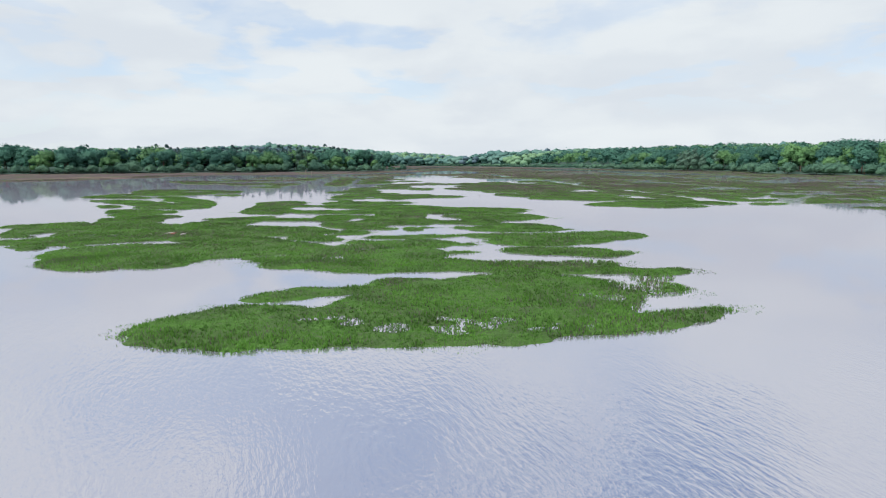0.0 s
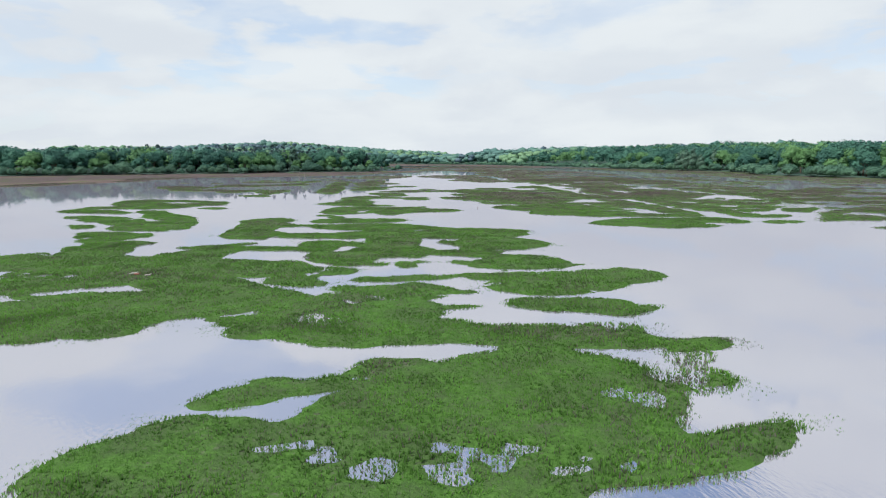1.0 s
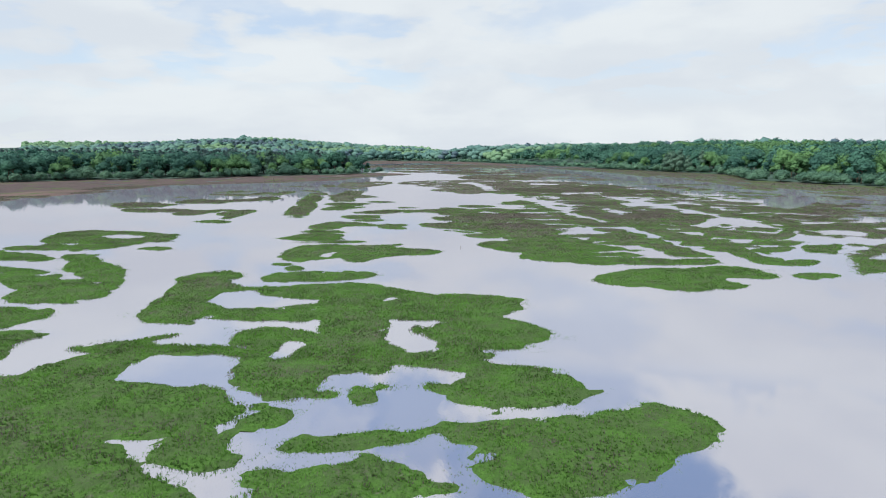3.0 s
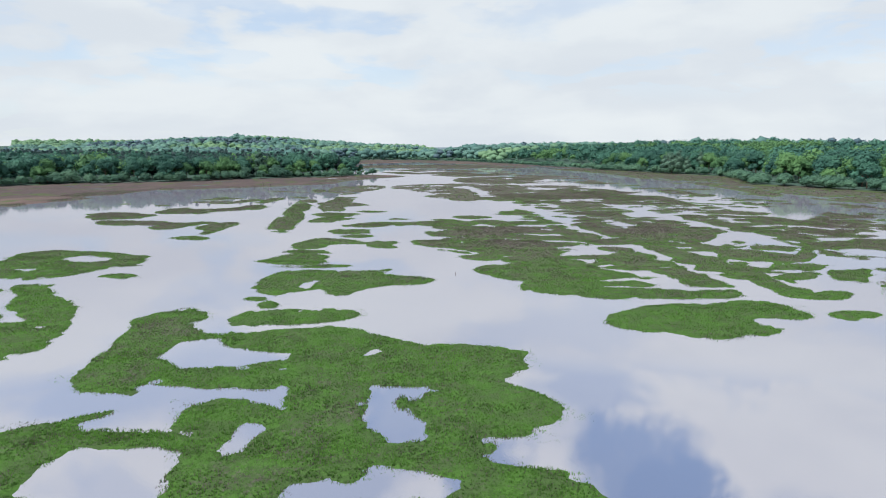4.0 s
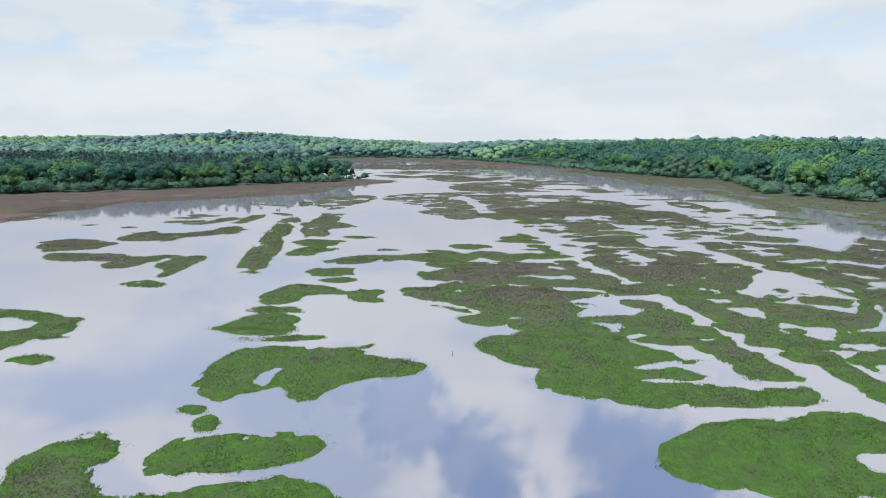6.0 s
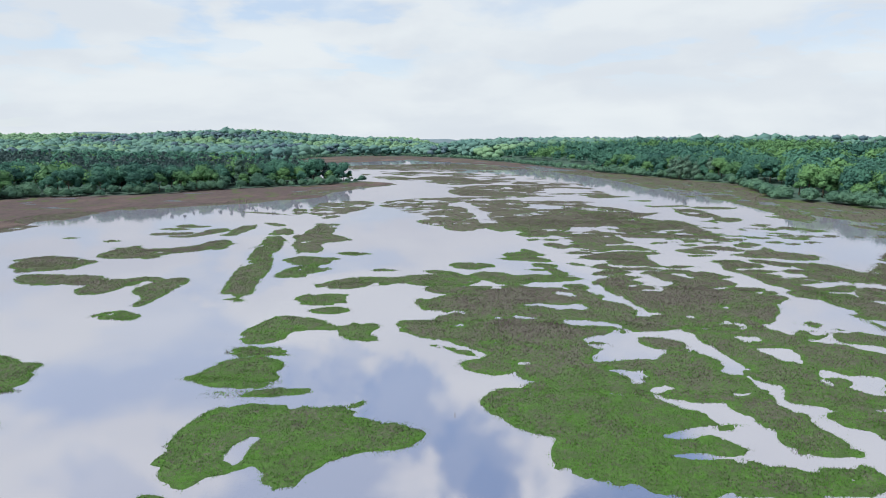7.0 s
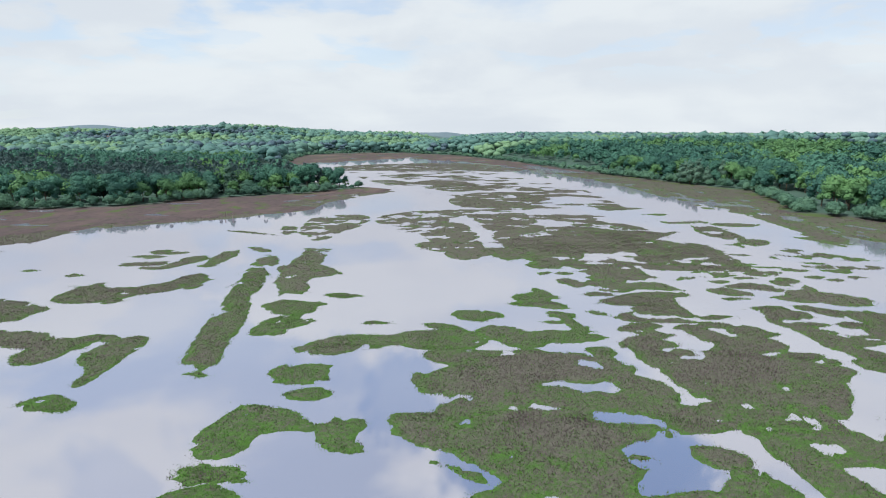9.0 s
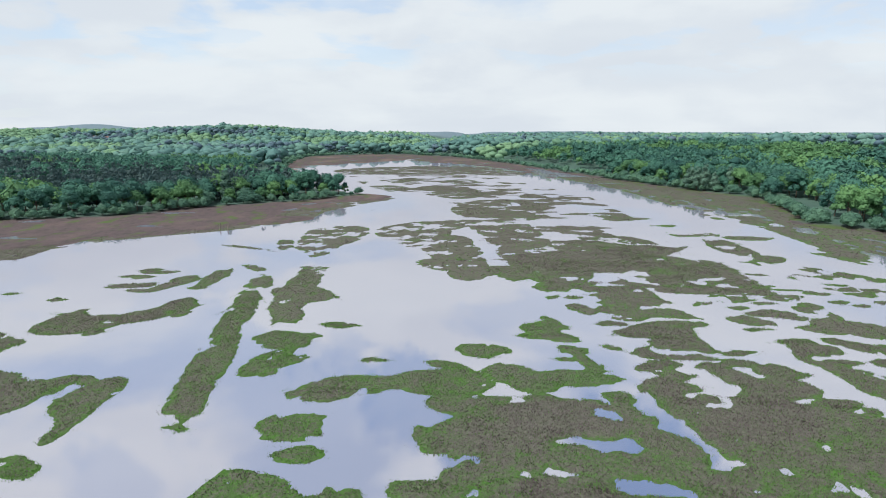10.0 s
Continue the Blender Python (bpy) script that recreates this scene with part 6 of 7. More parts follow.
def east_field(x, y):
    """The broken marsh between the eastern channel and the open water along the bank."""
    n = 0.42 * grid_noise(x, y / 1.2, 11, 51) + 0.5 * grid_noise(x / 1.2, y, 4.6, 52) + 0.40 * grid_noise(x / 1.1, y, 2.3, 53)
    west = np.interp(y, (108, 117, 125, 150, 188, 214, 268, 305, 365), (58, 51, 48, 60, 60, 52, 34, 30, 34))
    bank = along(SHORE_R, y) - 26 - 14 * grid_noise(x, y, 30, 54)
    inside = np.minimum(np.minimum(x - west, bank - x), np.minimum(y - 108 + 0.12 * (x - 50), 330 - y))
    inside = np.minimum(inside, np.maximum(x - 0.74 * (y - 106), (y - 268) * 0.8))
    thin = -0.05 + 0.24 * smooth(x + 0.30 * y, 135, 185) + 0.10 * smooth(y, 240, 330)
    return np.minimum(3.4 * (n - thin), inside * 0.3)


def middle_field(x, y):
    """The dense marsh on both sides of the channel's upper reach."""
    n = 0.45 * grid_noise(x / 1.6, y, 9, 63) + 0.45 * grid_noise(x / 1.6, y, 4.5, 64) + 0.30 * grid_noise(x / 1.3, y, 2.2, 65)
    channel = np.abs(x - np.interp(y, (255, 275, 300, 340), (22, 17, 9, -2)) - 2 * grid_noise(x, y, 8, 66)) - 1.8
    inside = np.minimum(np.minimum(x - np.interp(y, (260, 272, 300), (20, 4, -14)), 70 - x), np.minimum(y - 263, 302 - y))
    return np.minimum(np.minimum(3.2 * (n + 0.16), channel), inside * 0.4)


def north_field(x, y):
    """The low sedge banks towards the head of the lake."""
    n = 0.45 * grid_noise(x / 1.7, y, 22, 55) + 0.40 * grid_noise(x / 1.7, y, 9, 56) + 0.40 * grid_noise(x / 1.5, y, 4.2, 62)
    inside = np.minimum(np.minimum(x - np.interp(y, (285, 380, 480, 560, 700), (5, -12, -30, -95, -150)), np.interp(y, (285, 330, 500, 660), (36, 70, 60, 0)) - x), np.minimum(y - 285, 690 - y))
    dense = 0.30 * np.exp(-((x - 8 + 0.1 * (y - 400)) / 42) ** 2) * smooth(y, 640, 520)
    return np.minimum(4.0 * (n - 0.20 + dense), inside * 0.3)


def bank_field(x, y):
    """Strips of grass and sedge in the shallows below the eastern bank."""
    s = x - along(SHORE_R, y)
    w = along(WOOD_R, y) - x
    n = 0.5 * grid_noise(x / 0.8, y / 1.6, 12, 57) + 0.5 * grid_noise(x / 0.8, y / 1.6, 5, 58) + 0.2 * grid_noise(x, y, 2.5, 59)
    solid = 0.75 * smooth(w, 22, 2) + 0.28 * smooth(y, 400, 560)
    return np.minimum(3.0 * (n + 0.02 + solid + 0.3 * smooth(s, -4, 14)), np.minimum(np.minimum(s + 8, w + 7) * 0.3, np.minimum(y - 270, 660 - y) * 0.3))


def west_fringe(x, y):
    """Ragged sedge along the edge of the western flat."""
    s = along(SHORE_L, y) - x
    n = 0.6 * grid_noise(x / 1.4, y, 9, 60) + 0.45 * grid_noise(x / 1.3, y, 4, 61)
    return np.minimum(2.4 * (n + 0.05 + 0.5 * smooth(s, -4, 6)), np.minimum(np.minimum(s + 7, 14 - s) * 0.4, np.minimum(y - 205, 480 - y) * 0.3))


marsh_patches(0.8, (60, 196, 268, 664), bank_field, 1.6, 6)
marsh_patches(1.2, (-215, -55, 203, 482), west_fringe, 1.6, 6)
marsh_patches(0.8, (-20, 75, 260, 304), middle_field, 1.2, 7)
marsh_patches(0.75, (44, 125, 106, 332), east_field, 1.0, 7)
marsh_patches(1.25, (-150, 90, 284, 692), north_field, 2.0, 6)


# ---- trees ----
def clump_quads(rng, centre, radius, count, size, squash=0.8, jitter=0.28):
    """Leaf clumps as small tilted quads over a lobe of the crown."""
    d = rng.normal(0, 1, (count, 3))
    d /= np.linalg.norm(d, axis=1)[:, None]
    d[:, 2] = np.where(d[:, 2] < -0.55, -d[:, 2], d[:, 2])
    p = np.array(centre) + d * (radius * rng.uniform(0.72, 1.10, (count, 1))) * np.array([1, 1, squash])
    nrm = d + rng.normal(0, jitter, (count, 3))
    nrm /= np.linalg.norm(nrm, axis=1)[:, None]
    t = np.cross(nrm, rng.normal(0, 1, (count, 3)))
    t /= np.linalg.norm(t, axis=1)[:, None]
    b = np.cross(nrm, t)
    s = size * rng.uniform(0.6, 1.3, (count, 1))
    k = rng.uniform(0.5, 1.0, (count, 1))
    return np.stack([p - t * s, p - b * s * k, p + t * s, p + b * s * k], 1).reshape(-1, 3)


def ball(centre, radius, squash=0.8, rings=4, parts=7):
    """A rough inner mass for a crown lobe, as quads."""
    v, f = [], []
    for i in range(rings + 1):
        a = math.pi * i / rings
        for j in range(parts):
            t = 2 * math.pi * (j + 0.5 * (i % 2)) / parts
            v.append((centre[0] + radius * math.sin(a) * math.cos(t), centre[1] + radius * math.sin(a) * math.sin(t), centre[2] + radius * squash * math.cos(a)))
    for i in range(rings):
        for j in range(parts):
            k = (j + 1) % parts
            f.append((i * parts + j, (i + 1) * parts + j, (i + 1) * parts + k, i * parts + k))
    return np.array(v), np.array(f)


def crown_arrays(rng, form, height, detail):
    """Crown of a tree with its base at 0: verts and quad faces. detail 1: close, 0: far, -1: on the hills."""
    lobes = []
    hill = detail < 0
    if hill:
        tall = 0.30 if form == "pine" else 0.0
        for k in range(2):
            a = k * 3.1 + rng.uniform(0, 1)
            lobes.append((math.cos(a) * height * 0.16, math.sin(a) * height * 0.16, height * (rng.uniform(0.3, 0.4) if k == 0 else rng.uniform(0.5, 0.72 + 0.3 * tall)), height * rng.uniform(0.23, 0.36) * (1 - tall)))
        detail = 0
    elif form == "oak":
        r = height * 0.33
        lobes.append((0, 0, height * 0.66, r))
        for k in range(8 if detail else 5):
            a = k * 2.4 + rng.uniform(-0.3, 0.3)
            e = rng.uniform(0.35, 0.9)
            lobes.append((math.cos(a) * r * e * 1.05, math.sin(a) * r * e * 1.05, height * (0.86 - 0.42 * e + rng.uniform(-0.06, 0.06)), r * rng.uniform(0.40, 0.62)))
        for k in range(4 if detail else 2):
            a = k * 1.7 + rng.uniform(0, 1)
            lobes.append((math.cos(a) * r * 0.9, math.sin(a) * r * 0.9, height * rng.uniform(0.28, 0.42), r * rng.uniform(0.38, 0.5)))
    elif form == "bush":
        r = height * 0.52
        lobes.append((0, 0, height * 0.48, r))
        for k in range(6 if detail else 3):
            a = k * 2.1 + rng.uniform(-0.4, 0.4)
            lobes.append((math.cos(a) * r * 0.75, math.sin(a) * r * 0.75, height * rng.uniform(0.28, 0.62), r * rng.uniform(0.42, 0.6)))
    elif form == "poplar":
        for k in range(9 if detail else 5):
            h = 0.18 + 0.74 * k / (8 if detail else 4)
            a = k * 2.4
            r = height * 0.17 * (1.15 - 0.75 * abs(h - 0.42) / 0.55)
            lobes.append((math.cos(a) * r * 0.5, math.sin(a) * r * 0.5, height * h, r))
    else:                                      # pine
        for k in range(7 if detail else 4):
            h = 0.26 + 0.68 * k / (6 if detail else 3)
            a = k * 2.4
            r = height * 0.19 * (1.2 - 0.85 * (h - 0.26) / 0.68)
            lobes.append((math.cos(a) * r * 0.4, math.sin(a) * r * 0.4, height * h, r))
    vs, fs, base = [], [], 0
    total = sum(l[3] ** 2 for l in lobes)
    for k, (x, y, z, r) in enumerate(lobes):
        if detail or k < 2:
            v, f = ball((x, y, z), r * (1.55 if hill else 0.74), 0.52 if hill else 0.8, 4 if detail else 3 if hill else 2, 6 if detail else 5)
            v = v + rng.normal(0, r * (0.12 if hill else 0.05), v.shape)
            vs.append(v), fs.append(f + base)
            base += len(v)
        q = clump_quads(rng, (x, y, z), r * (1.45 if hill else 1.0), max(5 if hill else 8, int((720 if detail else 92 if len(lobes) > 3 else 14) * r * r / total)), (0.032 if detail else 0.064 if len(lobes) > 3 else 0.07) * height * (1.5 if form == "bush" else 1), 0.8, 0.22 if len(lobes) > 3 else 0.10)
        vs.append(q), fs.append(np.arange(len(q)).reshape(-1, 4) + base)
        base += len(q)
    return np.concatenate(vs), np.concatenate(fs)


def trunk_mesh(rng, height, radius):
    """Tapered trunk with a few limbs reaching into the crown."""
    bm = bmesh.new()

    def limb(p0, p1, r0, r1):
        d = (p1 - p0).normalized()
        s = d.orthogonal().normalized()
        t = d.cross(s)
        rings = []
        for p, r in ((p0, r0), (p0.lerp(p1, 0.5) + s * r0 * 0.4, (r0 + r1) / 2), (p1, r1)):
            rings.append([bm.verts.new(p + (s * math.cos(a) + t * math.sin(a)) * r) for a in [k * math.pi / 3 for k in range(6)]])
        for lo, hi in zip(rings, rings[1:]):
            for k in range(6):
                bm.faces.new((lo[k], lo[(k + 1) % 6], hi[(k + 1) % 6], hi[k]))
    limb(Vector((0, 0, -0.4)), Vector((0, 0, height * 0.62)), radius, radius * 0.5)
    for k in range(5):
        a, h = k * 2.4 + rng.uniform(0, 0.6), height * (0.26 + 0.07 * k)
        limb(Vector((0, 0, h)), Vector((math.cos(a) * height * 0.2, math.sin(a) * height * 0.2, h + height * 0.2)), radius * 0.45, radius * 0.12)
    me = bpy.data.meshes.new("trunk")
    bm.to_mesh(me)
    bm.free()
    me.materials.append(M_BARK)
    return me


KINDS = {
    "oak": ("oak", 15.0, M_OAK, "broad dark green oak tree on the lake bank"),
    "fresh": ("oak", 14.0, M_FRESH, "broad leafy tree in fresh light green"),
    "willow": ("bush", 5.0, M_WILLOW, "rounded grey-green willow bush at the water's edge"),
    "pine": ("pine", 16.0, M_PINE, "tall dark pine tree of the lakeside wood"),
    "poplar": ("poplar", 15.0, M_POPLAR, "pale grey-green upright poplar tree"),
    # hill kinds wear the leaf colours with haze painted in
    "hill": ("oak", 15.0, M_HAZYHILL, ""),
    "hillfresh": ("oak", 14.0, M_HAZYFRESH, ""),
    "hillpine": ("pine", 16.0, M_HAZYPINE, ""),
    "rust": ("oak", 13.0, M_RUST, "half-bare tree with rust-brown buds"),
}
MODELS = {}


def model(kind, variant):
    """The first tree of a kind and variant, later ones are copies of it."""
    form, height, mat, label = KINDS[kind]
    rng = np.random.default_rng(100 + 7 * variant + len(kind))
    root = tagged(new("willow_bush" if form == "bush" else f"{form}_tree"), label, "bush" if form == "bush" else "tree", "bushes on the lake shore" if form == "bush" else "trees on the lake bank")
    v, f = crown_arrays(rng, form, height, 1)
    child("trunk", trunk_mesh(rng, height, height * 0.022), root, "rough grey-brown trunk and limbs")
    child("crown", raw_mesh("crown", v, f, [mat]), root)
    return root


def plant(kind, x, y, scale, turn, variant):
    z = float(land_height(np.array([x]), np.array([y]))[0])
    m = pose(x, y, max(z, 0.02) - 0.05, 0, 0, math.degrees(turn)) @ Matrix.Scale(scale, 4)
    key = (kind, variant)
    if key not in MODELS:
        MODELS[key] = model(kind, variant)
        MODELS[key].matrix_basis = m
        return
    src = MODELS[key]
    keep = src.scale.copy()
    copy_thing(src, m @ Matrix.Diagonal((1 / keep[0], 1 / keep[1], 1 / keep[2], 1)))


def bank_rows():
    """The rows of bushes and trees that stand along both banks, behind the sedge flats."""
    r = np.random.default_rng(9)
    # left bank, from the far left to the headland
    path = np.array([(-300, 292), (-254, 328), (-230, 370), (-204, 379), (-184, 386), (-166, 411), (-148, 433), (-129, 447), (-113, 458), (-98, 477), (-86, 493)], float)
    seg = np.r_[0, np.cumsum(np.linalg.norm(np.diff(path, axis=0), axis=1))]
    at = lambda d: (np.interp(d, seg, path[:, 0]), np.interp(d, seg, path[:, 1]))
    d = 0.0
    while d < seg[-1]:
        x, y = at(d)
        tip = d / seg[-1]
        plant("willow", x + r.normal(0, 1.5), y + r.normal(0, 1.5) + 1, r.uniform(0.75, 1.35) * (1.0 if tip < 0.93 else 0.8), r.uniform(0, 6), int(r.integers(3)))
        d += r.uniform(4.0, 8.5)
    for row, (back, lo, hi) in enumerate(((8, 0.62, 0.98), (17, 0.85, 1.15), (26, 0.9, 1.2))):
        d = r.uniform(0, 5)
        while d < seg[-1] - 9 - 5 * row:
            x, y = at(d)
            kind = r.choice(["oak", "oak", "oak", "fresh"] if row else ["oak", "fresh", "fresh", "willow"])
            k = r.uniform(lo, hi) * (1.9 if kind == "willow" else 1.0)
            plant(kind, x - back * 0.35 + r.normal(0, 2), y + back + r.normal(0, 2), k, r.uniform(0, 6), int(r.integers(3)))
            d += r.uniform(7.5, 12.0)
    # right bank
    path = np.array([(183, 300), (159, 358), (146, 376), (138, 391), (147, 420), (154, 445), (162, 498), (149, 525), (134, 552), (116, 600), (97, 655)], float)
    seg = np.r_[0, np.cumsum(np.linalg.norm(np.diff(path, axis=0), axis=1))]
    at = lambda d: (np.interp(d, seg, path[:, 0]), np.interp(d, seg, path[:, 1]))
    d = 0.0
    while d < seg[-1]:
        x, y = at(d)
        plant("willow", x + r.normal(0, 1.5) + 1.5, y + r.normal(0, 1.5), r.uniform(0.8, 1.5), r.uniform(0, 6), int(r.integers(3)))
        d += r.uniform(4.5, 9.5)
    for row, (back, lo, hi) in enumerate(((9, 0.65, 1.0), (20, 1.0, 1.35), (31, 1.0, 1.4))):
        d = r.uniform(0, 5)
        while d < seg[-1]:
            x, y = at(d)
            kind = r.choice(["oak", "oak", "fresh"] if row else ["willow", "fresh", "oak", "willow"])
            k = r.uniform(lo, hi) * (1.7 if kind == "willow" else 1.0)
            if not (400 < y < 480 and row < 2 and k > 0.8):
                plant(kind, x + back + r.normal(0, 2), y + back * 0.3 + r.normal(0, 2), k, r.uniform(0, 6), int(r.integers(3)))
            d += r.uniform(8, 13)
    for x, y, k in ((140, 538, 1.15), (144, 535, 1.25), (136, 545, 1.0), (149, 531, 0.9), (139, 547, 1.1), (161, 536, 1.15)):
        plant("poplar", x, y, k, x, 0)
    for x, y, k in ((170, 377, 1.2), (182, 371, 1.3), (194, 380, 1.25), (186, 392, 1.35), (203, 366, 1.3), (176, 398, 1.1), (210, 388, 1.4)):
        plant("oak", x, y, k, x * 1.3, int(x) % 3)
    for x, y, k, kind in ((-118, 484, 0.85, "pine"), (-111, 489, 0.8, "pine"), (-124, 480, 0.9, "oak"), (-131, 486, 1.05, "pine"), (-104, 494, 0.65, "oak"), (-122, 497, 0.95, "pine"), (-137, 477, 1.0, "oak"), (-97, 498, 0.5, "fresh"), (-113, 505, 0.8, "pine"), (-128, 512, 0.95, "pine"), (-141, 498, 1.1, "pine"), (-140, 520, 1.0, "oak")):
        plant(kind, x, y, k, x * 1.7, int(-x) % 3)
    plant("rust", 196, 470, 1.25, 0.4, 0)
    plant("poplar", -153, 446, 1.2, 1.4, 0)


bank_rows()


def forest(name, label, kinds, spots, scale, detail=0):
    """A stretch of woodland behind the bank rows, too many trees to count, as one mesh of one leaf kind."""
    form, height, mat, _ = KINDS[kinds]
    rng = np.random.default_rng(len(spots) + len(name))
    forms = [crown_arrays(np.random.default_rng(40 + k), form, height, detail) for k in range(5)]
    vs, fs, base = [], [], 0
    z = land_height(spots[:, 0], spots[:, 1])
    which = rng.integers(0, 5, len(spots))
    for k, (v, f) in enumerate(forms):
        sel = np.where(which == k)[0]
        if not len(sel):
            continue
        a, s = rng.uniform(0, 6.28, len(sel)), scale * rng.uniform(0.75, 1.2, len(sel))
        c, si = np.cos(a)[:, None], np.sin(a)[:, None]
        w = np.stack([(v[None, :, 0] * c - v[None, :, 1] * si) * s[:, None] + spots[sel, 0][:, None],
                      (v[None, :, 0] * si + v[None, :, 1] * c) * s[:, None] + spots[sel, 1][:, None],
                      v[None, :, 2] * s[:, None] * rng.uniform(0.9, 1.1, len(sel))[:, None] + z[sel][:, None] - 0.3], -1)
        vs.append(w.reshape(-1, 3))
        fs.append((f[None] + (np.arange(len(sel)) * len(v))[:, None, None]).reshape(-1, 4) + base)
        base += len(sel) * len(v)
    ob = new(name, raw_mesh(name, np.concatenate(vs), np.concatenate(fs), [mat], shade_smooth=detail < 0))
    tagged(ob, label, "forest", kind="stuff")


def wood_spots(rng, box, spacing, low, high):
    """Jittered places inside a box that lie between low and high metres inland of the wood's edge."""
    gx, gy = np.meshgrid(np.arange(box[0], box[1], spacing), np.arange(box[2], box[3], spacing))
    x = gx.ravel() + rng.normal(0, spacing * 0.3, gx.size)
    y = gy.ravel() + rng.normal(0, spacing * 0.3, gx.size)
    w = inland_of(x, y, WOOD_L, WOOD_R)
    ok = (w > low) & (w < high)
    return clear_of_houses(np.stack([x[ok], y[ok]], -1))


HOUSES = ((-352, 985, 9.0, 6.5, 3.0, 12), (-905, 1490, 13.0, 8.0, 4.5, 30), (-960, 1530, 11.0, 8.0, 4.5, -20), (-1010, 1470, 12.0, 8.0, 4.2, 75), (-870, 1560, 14.0, 9.0, 5.0, 10), (1120, 1640, 24.0, 11.0, 4.5, 8))


def clear_of_houses(s):
    """Leaves open ground about each house and a treeless sight line towards the camera."""
    ok = np.ones(len(s), bool)
    for hx, hy, *_ in HOUSES:
        dx, dy = s[:, 0] - hx * s[:, 1] / hy, hy - s[:, 1]
        ok &= ~((np.abs(dx) < 14) & (dy > -16) & (dy < 130))
    return s[ok]


def build_forests():
    r = np.random.default_rng(21)
    # left lowland wood: broadleaf belt, then a pine plantation, then fresh green woods
    s = wood_spots(r, (-560, -60, 300, 800), 10.2, 30, 900)
    n = grid_noise(s[:, 0], s[:, 1], 60, 41)
    depth = s[:, 1] + 0.55 * s[:, 0]
    pine = (depth > 285) & (depth < 430) & (s[:, 0] < -105) & (n > -0.75)
    fresh = ~pine & ((n > 0.25) | (depth > 560))
    forest("pine_wood", "dark pine plantation behind the broadleaf trees", "pine", s[pine], 0.95)
    forest("fresh_wood", "light green broadleaf wood on the lowland", "fresh", s[fresh], 1.0)
    forest("oak_wood", "dark green broadleaf wood on the lowland", "oak", s[~pine & ~fresh], 1.0)
    # right bank slope
    s = wood_spots(r, (20, 620, 250, 1000), 12.3, 36, 330)
    n = grid_noise(s[:, 0], s[:, 1], 70, 42) + 0.4 * grid_noise(s[:, 0], s[:, 1], 22, 43)
    forest("oak_slope", "dense dark green broadleaf wood on the slope", "oak", s[n < 0.16], 1.15)
    forest("fresh_slope", "light green broadleaf crowns among the sloping wood", "fresh", s[n >= 0.16], 1.1)
    # shrubs along the far shores
    s = np.concatenate([wood_spots(r, (-320, 160, 560, 1200), 7.0, 0, 14)])
    forest("willow_fringe", "pale willow scrub along the far shore", "willow", s, 1.1)
    # far hills
    s = wood_spots(r, (-2300, 2000, 780, 2300), 19, 14, 4000)
    s = s[(np.abs(s[:, 0] + 60) < 0.82 * (s[:, 1] - 100)) & ~((s[:, 0] > 20) & (s[:, 0] < 620) & (s[:, 1] < 1000))]
    n = grid_noise(s[:, 0], s[:, 1], 170, 44) + 0.5 * grid_noise(s[:, 0], s[:, 1], 50, 45)
    forest("hill_oak_wood", "dark green woods on the distant hills, tinted with blue haze", "hill", s[(n < 0.1) & (n > -0.5)], 1.25, -1)
    forest("hill_fresh_wood", "light green woods on the distant hills, tinted with blue haze", "hillfresh", s[n >= 0.1], 1.2, -1)
    forest("hill_pine_wood", "dark pine woods on the distant hills, tinted with blue haze", "hillpine", s[n <= -0.5], 1.15, -1)


build_forests()


# ---- houses on the far shore ----
def plain_paint(name, colour, rough=0.8):
    m, n = material(name)
    pos = n.add("ShaderNodeNewGeometry").outputs["Position"]
    g = n.noise(pos, 1.5, 4.0)
    finish(n, n.mix(g, (*[c * 0.8 for c in colour], 1), (*colour, 1)), rough, g, 0.3, 0.05)
    return m


M_PLASTER, M_TILE, M_GLASS = plain_paint("pale_plaster", (0.72, 0.68, 0.60)), plain_paint("red_roof_tile", (0.24, 0.13, 0.10)), plain_paint("window_glass", (0.05, 0.06, 0.08), 0.1)


def box_part(name, size, at, mat, parent, label=""):
    bm = bmesh.new()
    bmesh.ops.create_cube(bm, size=1.0, matrix=Matrix.Translation(at) @ Matrix.Diagonal((*size, 1)))
    bmesh.ops.bevel(bm, geom=bm.edges[:], offset=0.04, segments=1)
    me = bpy.data.meshes.new(name)
    bm.to_mesh(me)
    bm.free()
    me.materials.append(mat)
    return child(name, me, parent, label)


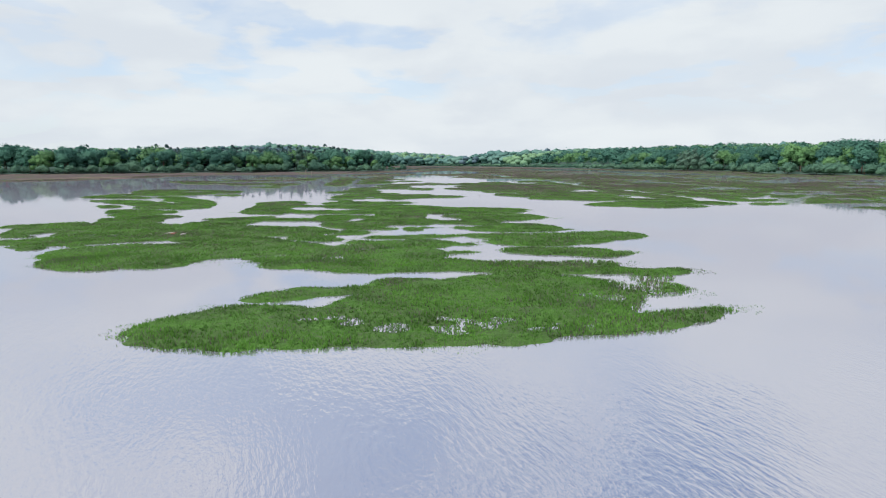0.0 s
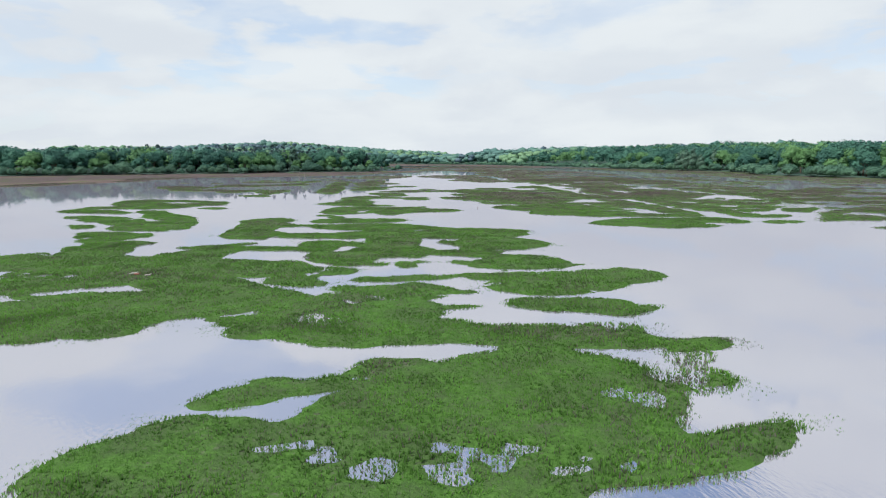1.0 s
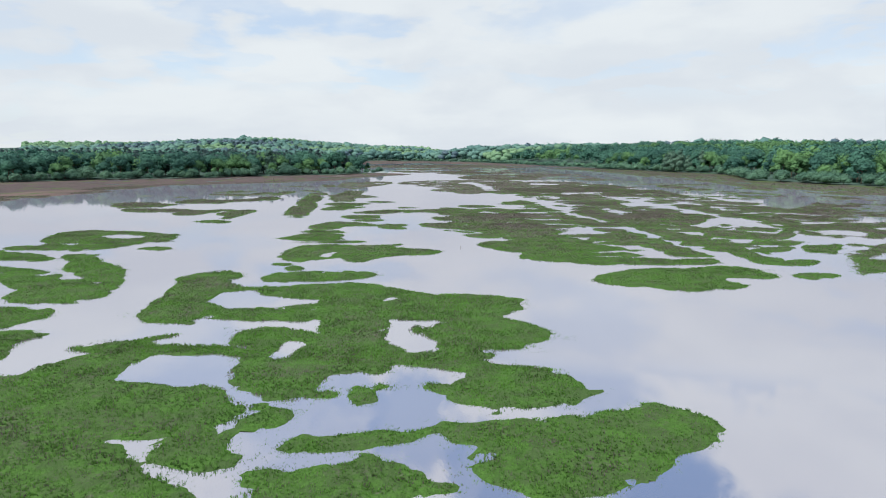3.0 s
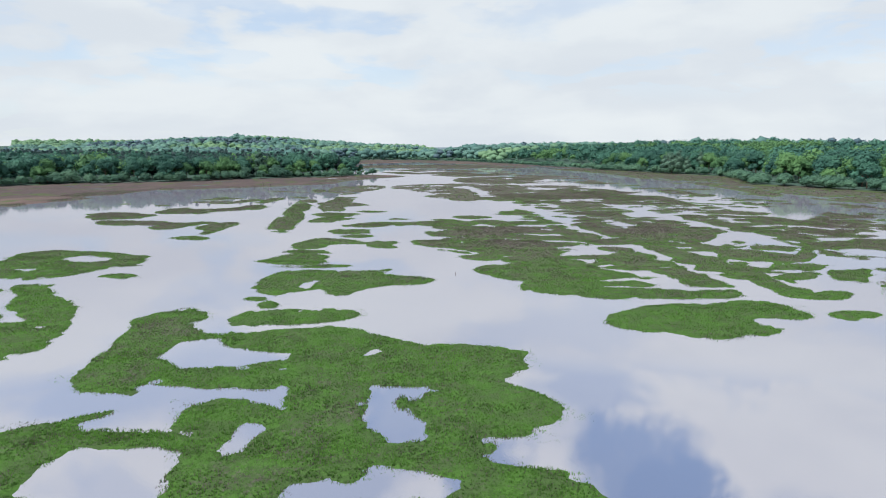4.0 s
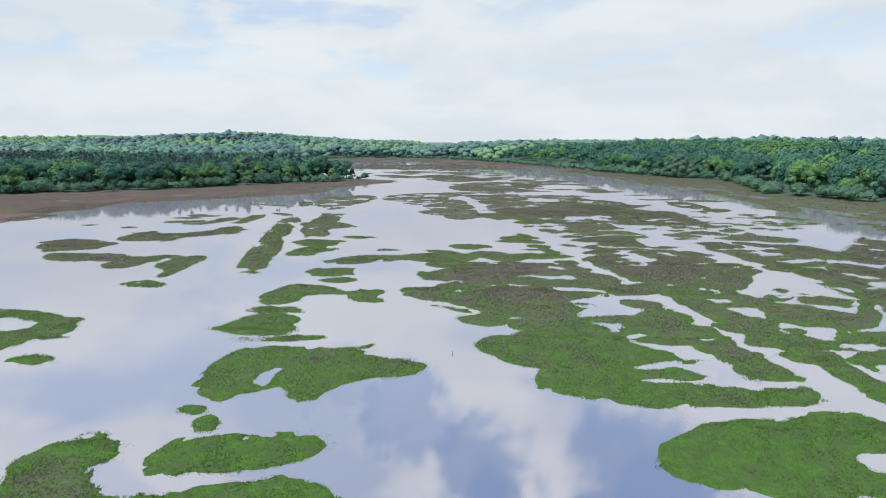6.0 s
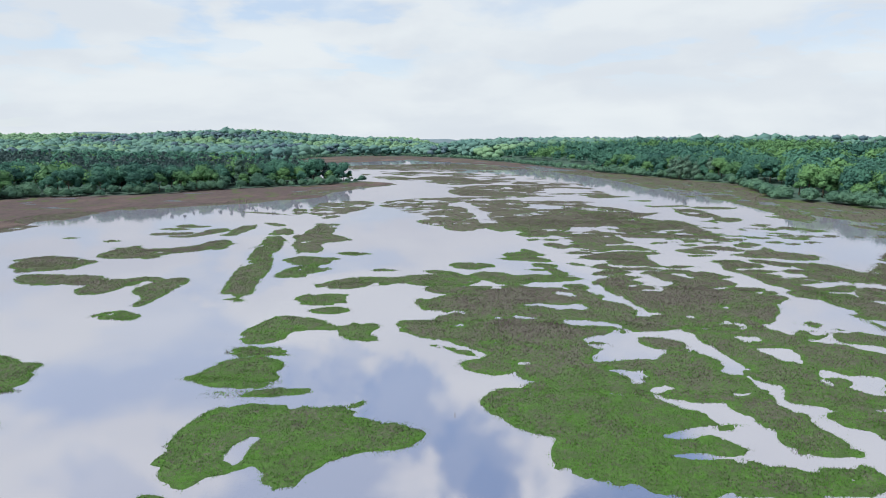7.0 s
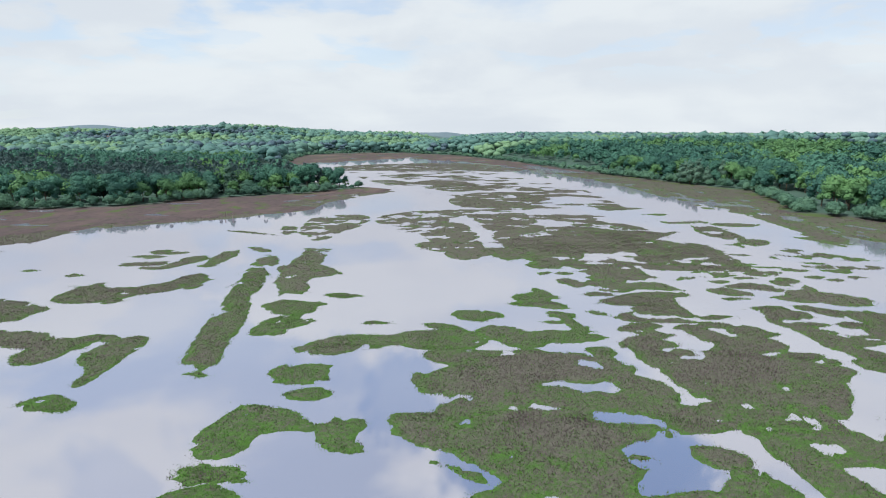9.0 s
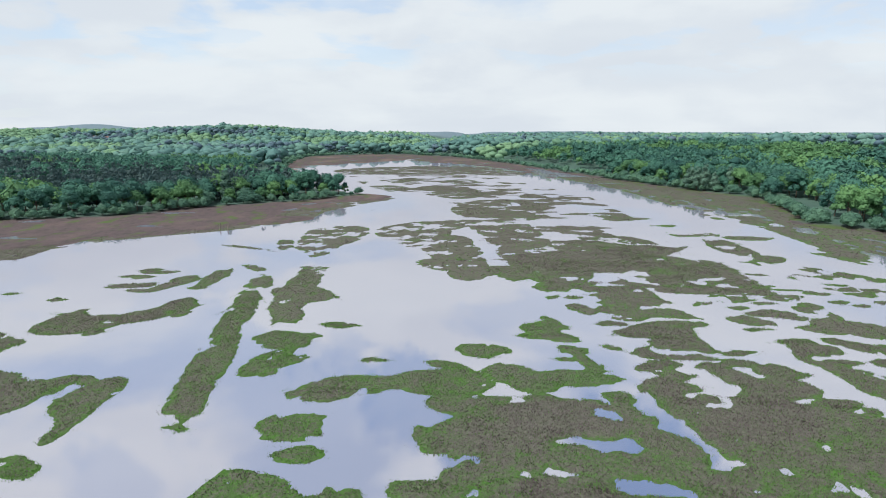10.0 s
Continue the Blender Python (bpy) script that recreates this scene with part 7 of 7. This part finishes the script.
def house(x, y, length, depth, height, turn):
    """A plain plastered house with a pitched tile roof that overhangs its walls."""
    z = float(land_height(np.array([x]), np.array([y]))[0])
    root = tagged(new("house"), "pale plastered house with a red tiled roof among trees", "house", "houses on the far shore")
    root.matrix_basis = pose(x, y, z - 0.2, 0, 0, turn)
    box_part("wall", (length, depth, height), (0, 0, height / 2), M_PLASTER, root)
    bm = bmesh.new()
    rise, o = depth * 0.32, 0.5
    ends = []
    for sx in (-1, 1):
        px = sx * (length / 2 + o)
        ends.append([bm.verts.new(p) for p in ((px, -depth / 2 - o, height - 0.15), (px, -depth / 2 - o, height + 0.1), (px, 0, height + rise + 0.25), (px, depth / 2 + o, height + 0.1), (px, depth / 2 + o, height - 0.15))])
    for k in range(5):
        bm.faces.new((ends[0][k], ends[0][(k + 1) % 5], ends[1][(k + 1) % 5], ends[1][k]))
    bm.faces.new(ends[0]), bm.faces.new(ends[1][::-1])
    bmesh.ops.recalc_face_normals(bm, faces=bm.faces[:])
    me = bpy.data.meshes.new("roof")
    bm.to_mesh(me)
    bm.free()
    me.materials.append(M_TILE)
    child("roof", me, root, "red tile roof")
    for k in range(3):
        box_part("window", (1.1, 0.12, 1.3), ((k - 1) * length * 0.3, -depth / 2 - 0.02, height * 0.55), M_GLASS, root)


for spec in HOUSES:
    house(*spec)


# ---- things in the water and on the marsh ----
M_GREYWOOD = plain_paint("weathered_wood", (0.20, 0.17, 0.15))
M_PALEWOOD = plain_paint("bleached_wood", (0.34, 0.32, 0.30))
M_REDWOOD = plain_paint("red_brown_plank", (0.24, 0.10, 0.08))


def rod(bm, p0, p1, r0, r1, bend=0.0):
    """A tapered round stick from p0 to p1, bowed sideways in the middle."""
    p0, p1 = Vector(p0), Vector(p1)
    d = (p1 - p0).normalized()
    s = d.orthogonal().normalized()
    t = d.cross(s)
    rings = []
    for k in range(5):
        f = k / 4
        c = p0.lerp(p1, f) + s * bend * math.sin(math.pi * f)
        r = r0 + (r1 - r0) * f
        rings.append([bm.verts.new(c + (s * math.cos(a) + t * math.sin(a)) * r) for a in [j * math.pi / 4 for j in range(8)]])
    for lo, hi in zip(rings, rings[1:]):
        for k in range(8):
            bm.faces.new((lo[k], lo[(k + 1) % 8], hi[(k + 1) % 8], hi[k]))
    bm.faces.new(rings[0][::-1]), bm.faces.new(rings[-1])


def rod_mesh(name, rods, mat):
    bm = bmesh.new()
    for r in rods:
        rod(bm, *r)
    me = bpy.data.meshes.new(name)
    bm.to_mesh(me)
    bm.free()
    me.materials.append(mat)
    return me


stake = new("wooden_stake", rod_mesh("wooden_stake", [((0, 0, -0.6), (0.04, 0, 0.32), 0.05, 0.04, 0.02)], M_GREYWOOD))
stake.location = (-3.7, 142.7, 0)
tagged(stake, "short grey wooden stake standing in open water", "stake")
for x, y, h in ((-115.7, 353.7, 2.6), (-111.6, 351.8, 2.0)):
    post = new("dead_tree_stump", rod_mesh("dead_tree_stump", [((0, 0, -0.8), (0.2, 0.1, h), 0.30, 0.17, 0.08), ((0.1, 0.05, h * 0.6), (0.7, 0.1, h * 0.9), 0.09, 0.04, 0.05)], M_GREYWOOD))
    post.location = (x, y, 0)
    tagged(post, "bare grey tree stump standing in the shallows", "stump", "stumps in the shallows")
for x, y, turn, length, mat, label in ((-26.5, 74.3, 15, 0.7, M_PALEWOOD, "bleached piece of driftwood lying in the marsh grass"), (-26.1, 74.1, -30, 0.6, M_REDWOOD, "short red-brown plank lying in the marsh grass"), (-25.0, 73.8, 8, 0.4, M_PALEWOOD, "small bleached piece of driftwood in the marsh grass")):
    wood = new("driftwood", rod_mesh("driftwood", [((-length / 2, 0, 0), (length / 2, 0, 0.06), 0.10, 0.06, 0.05), ((0, 0, 0.03), (0.25, 0.2, 0.18), 0.04, 0.02, 0.02)], mat))
    wood.matrix_basis = pose(x, y, 0.12, 0, 0, turn)
    tagged(wood, label, "driftwood", "driftwood on the marsh")
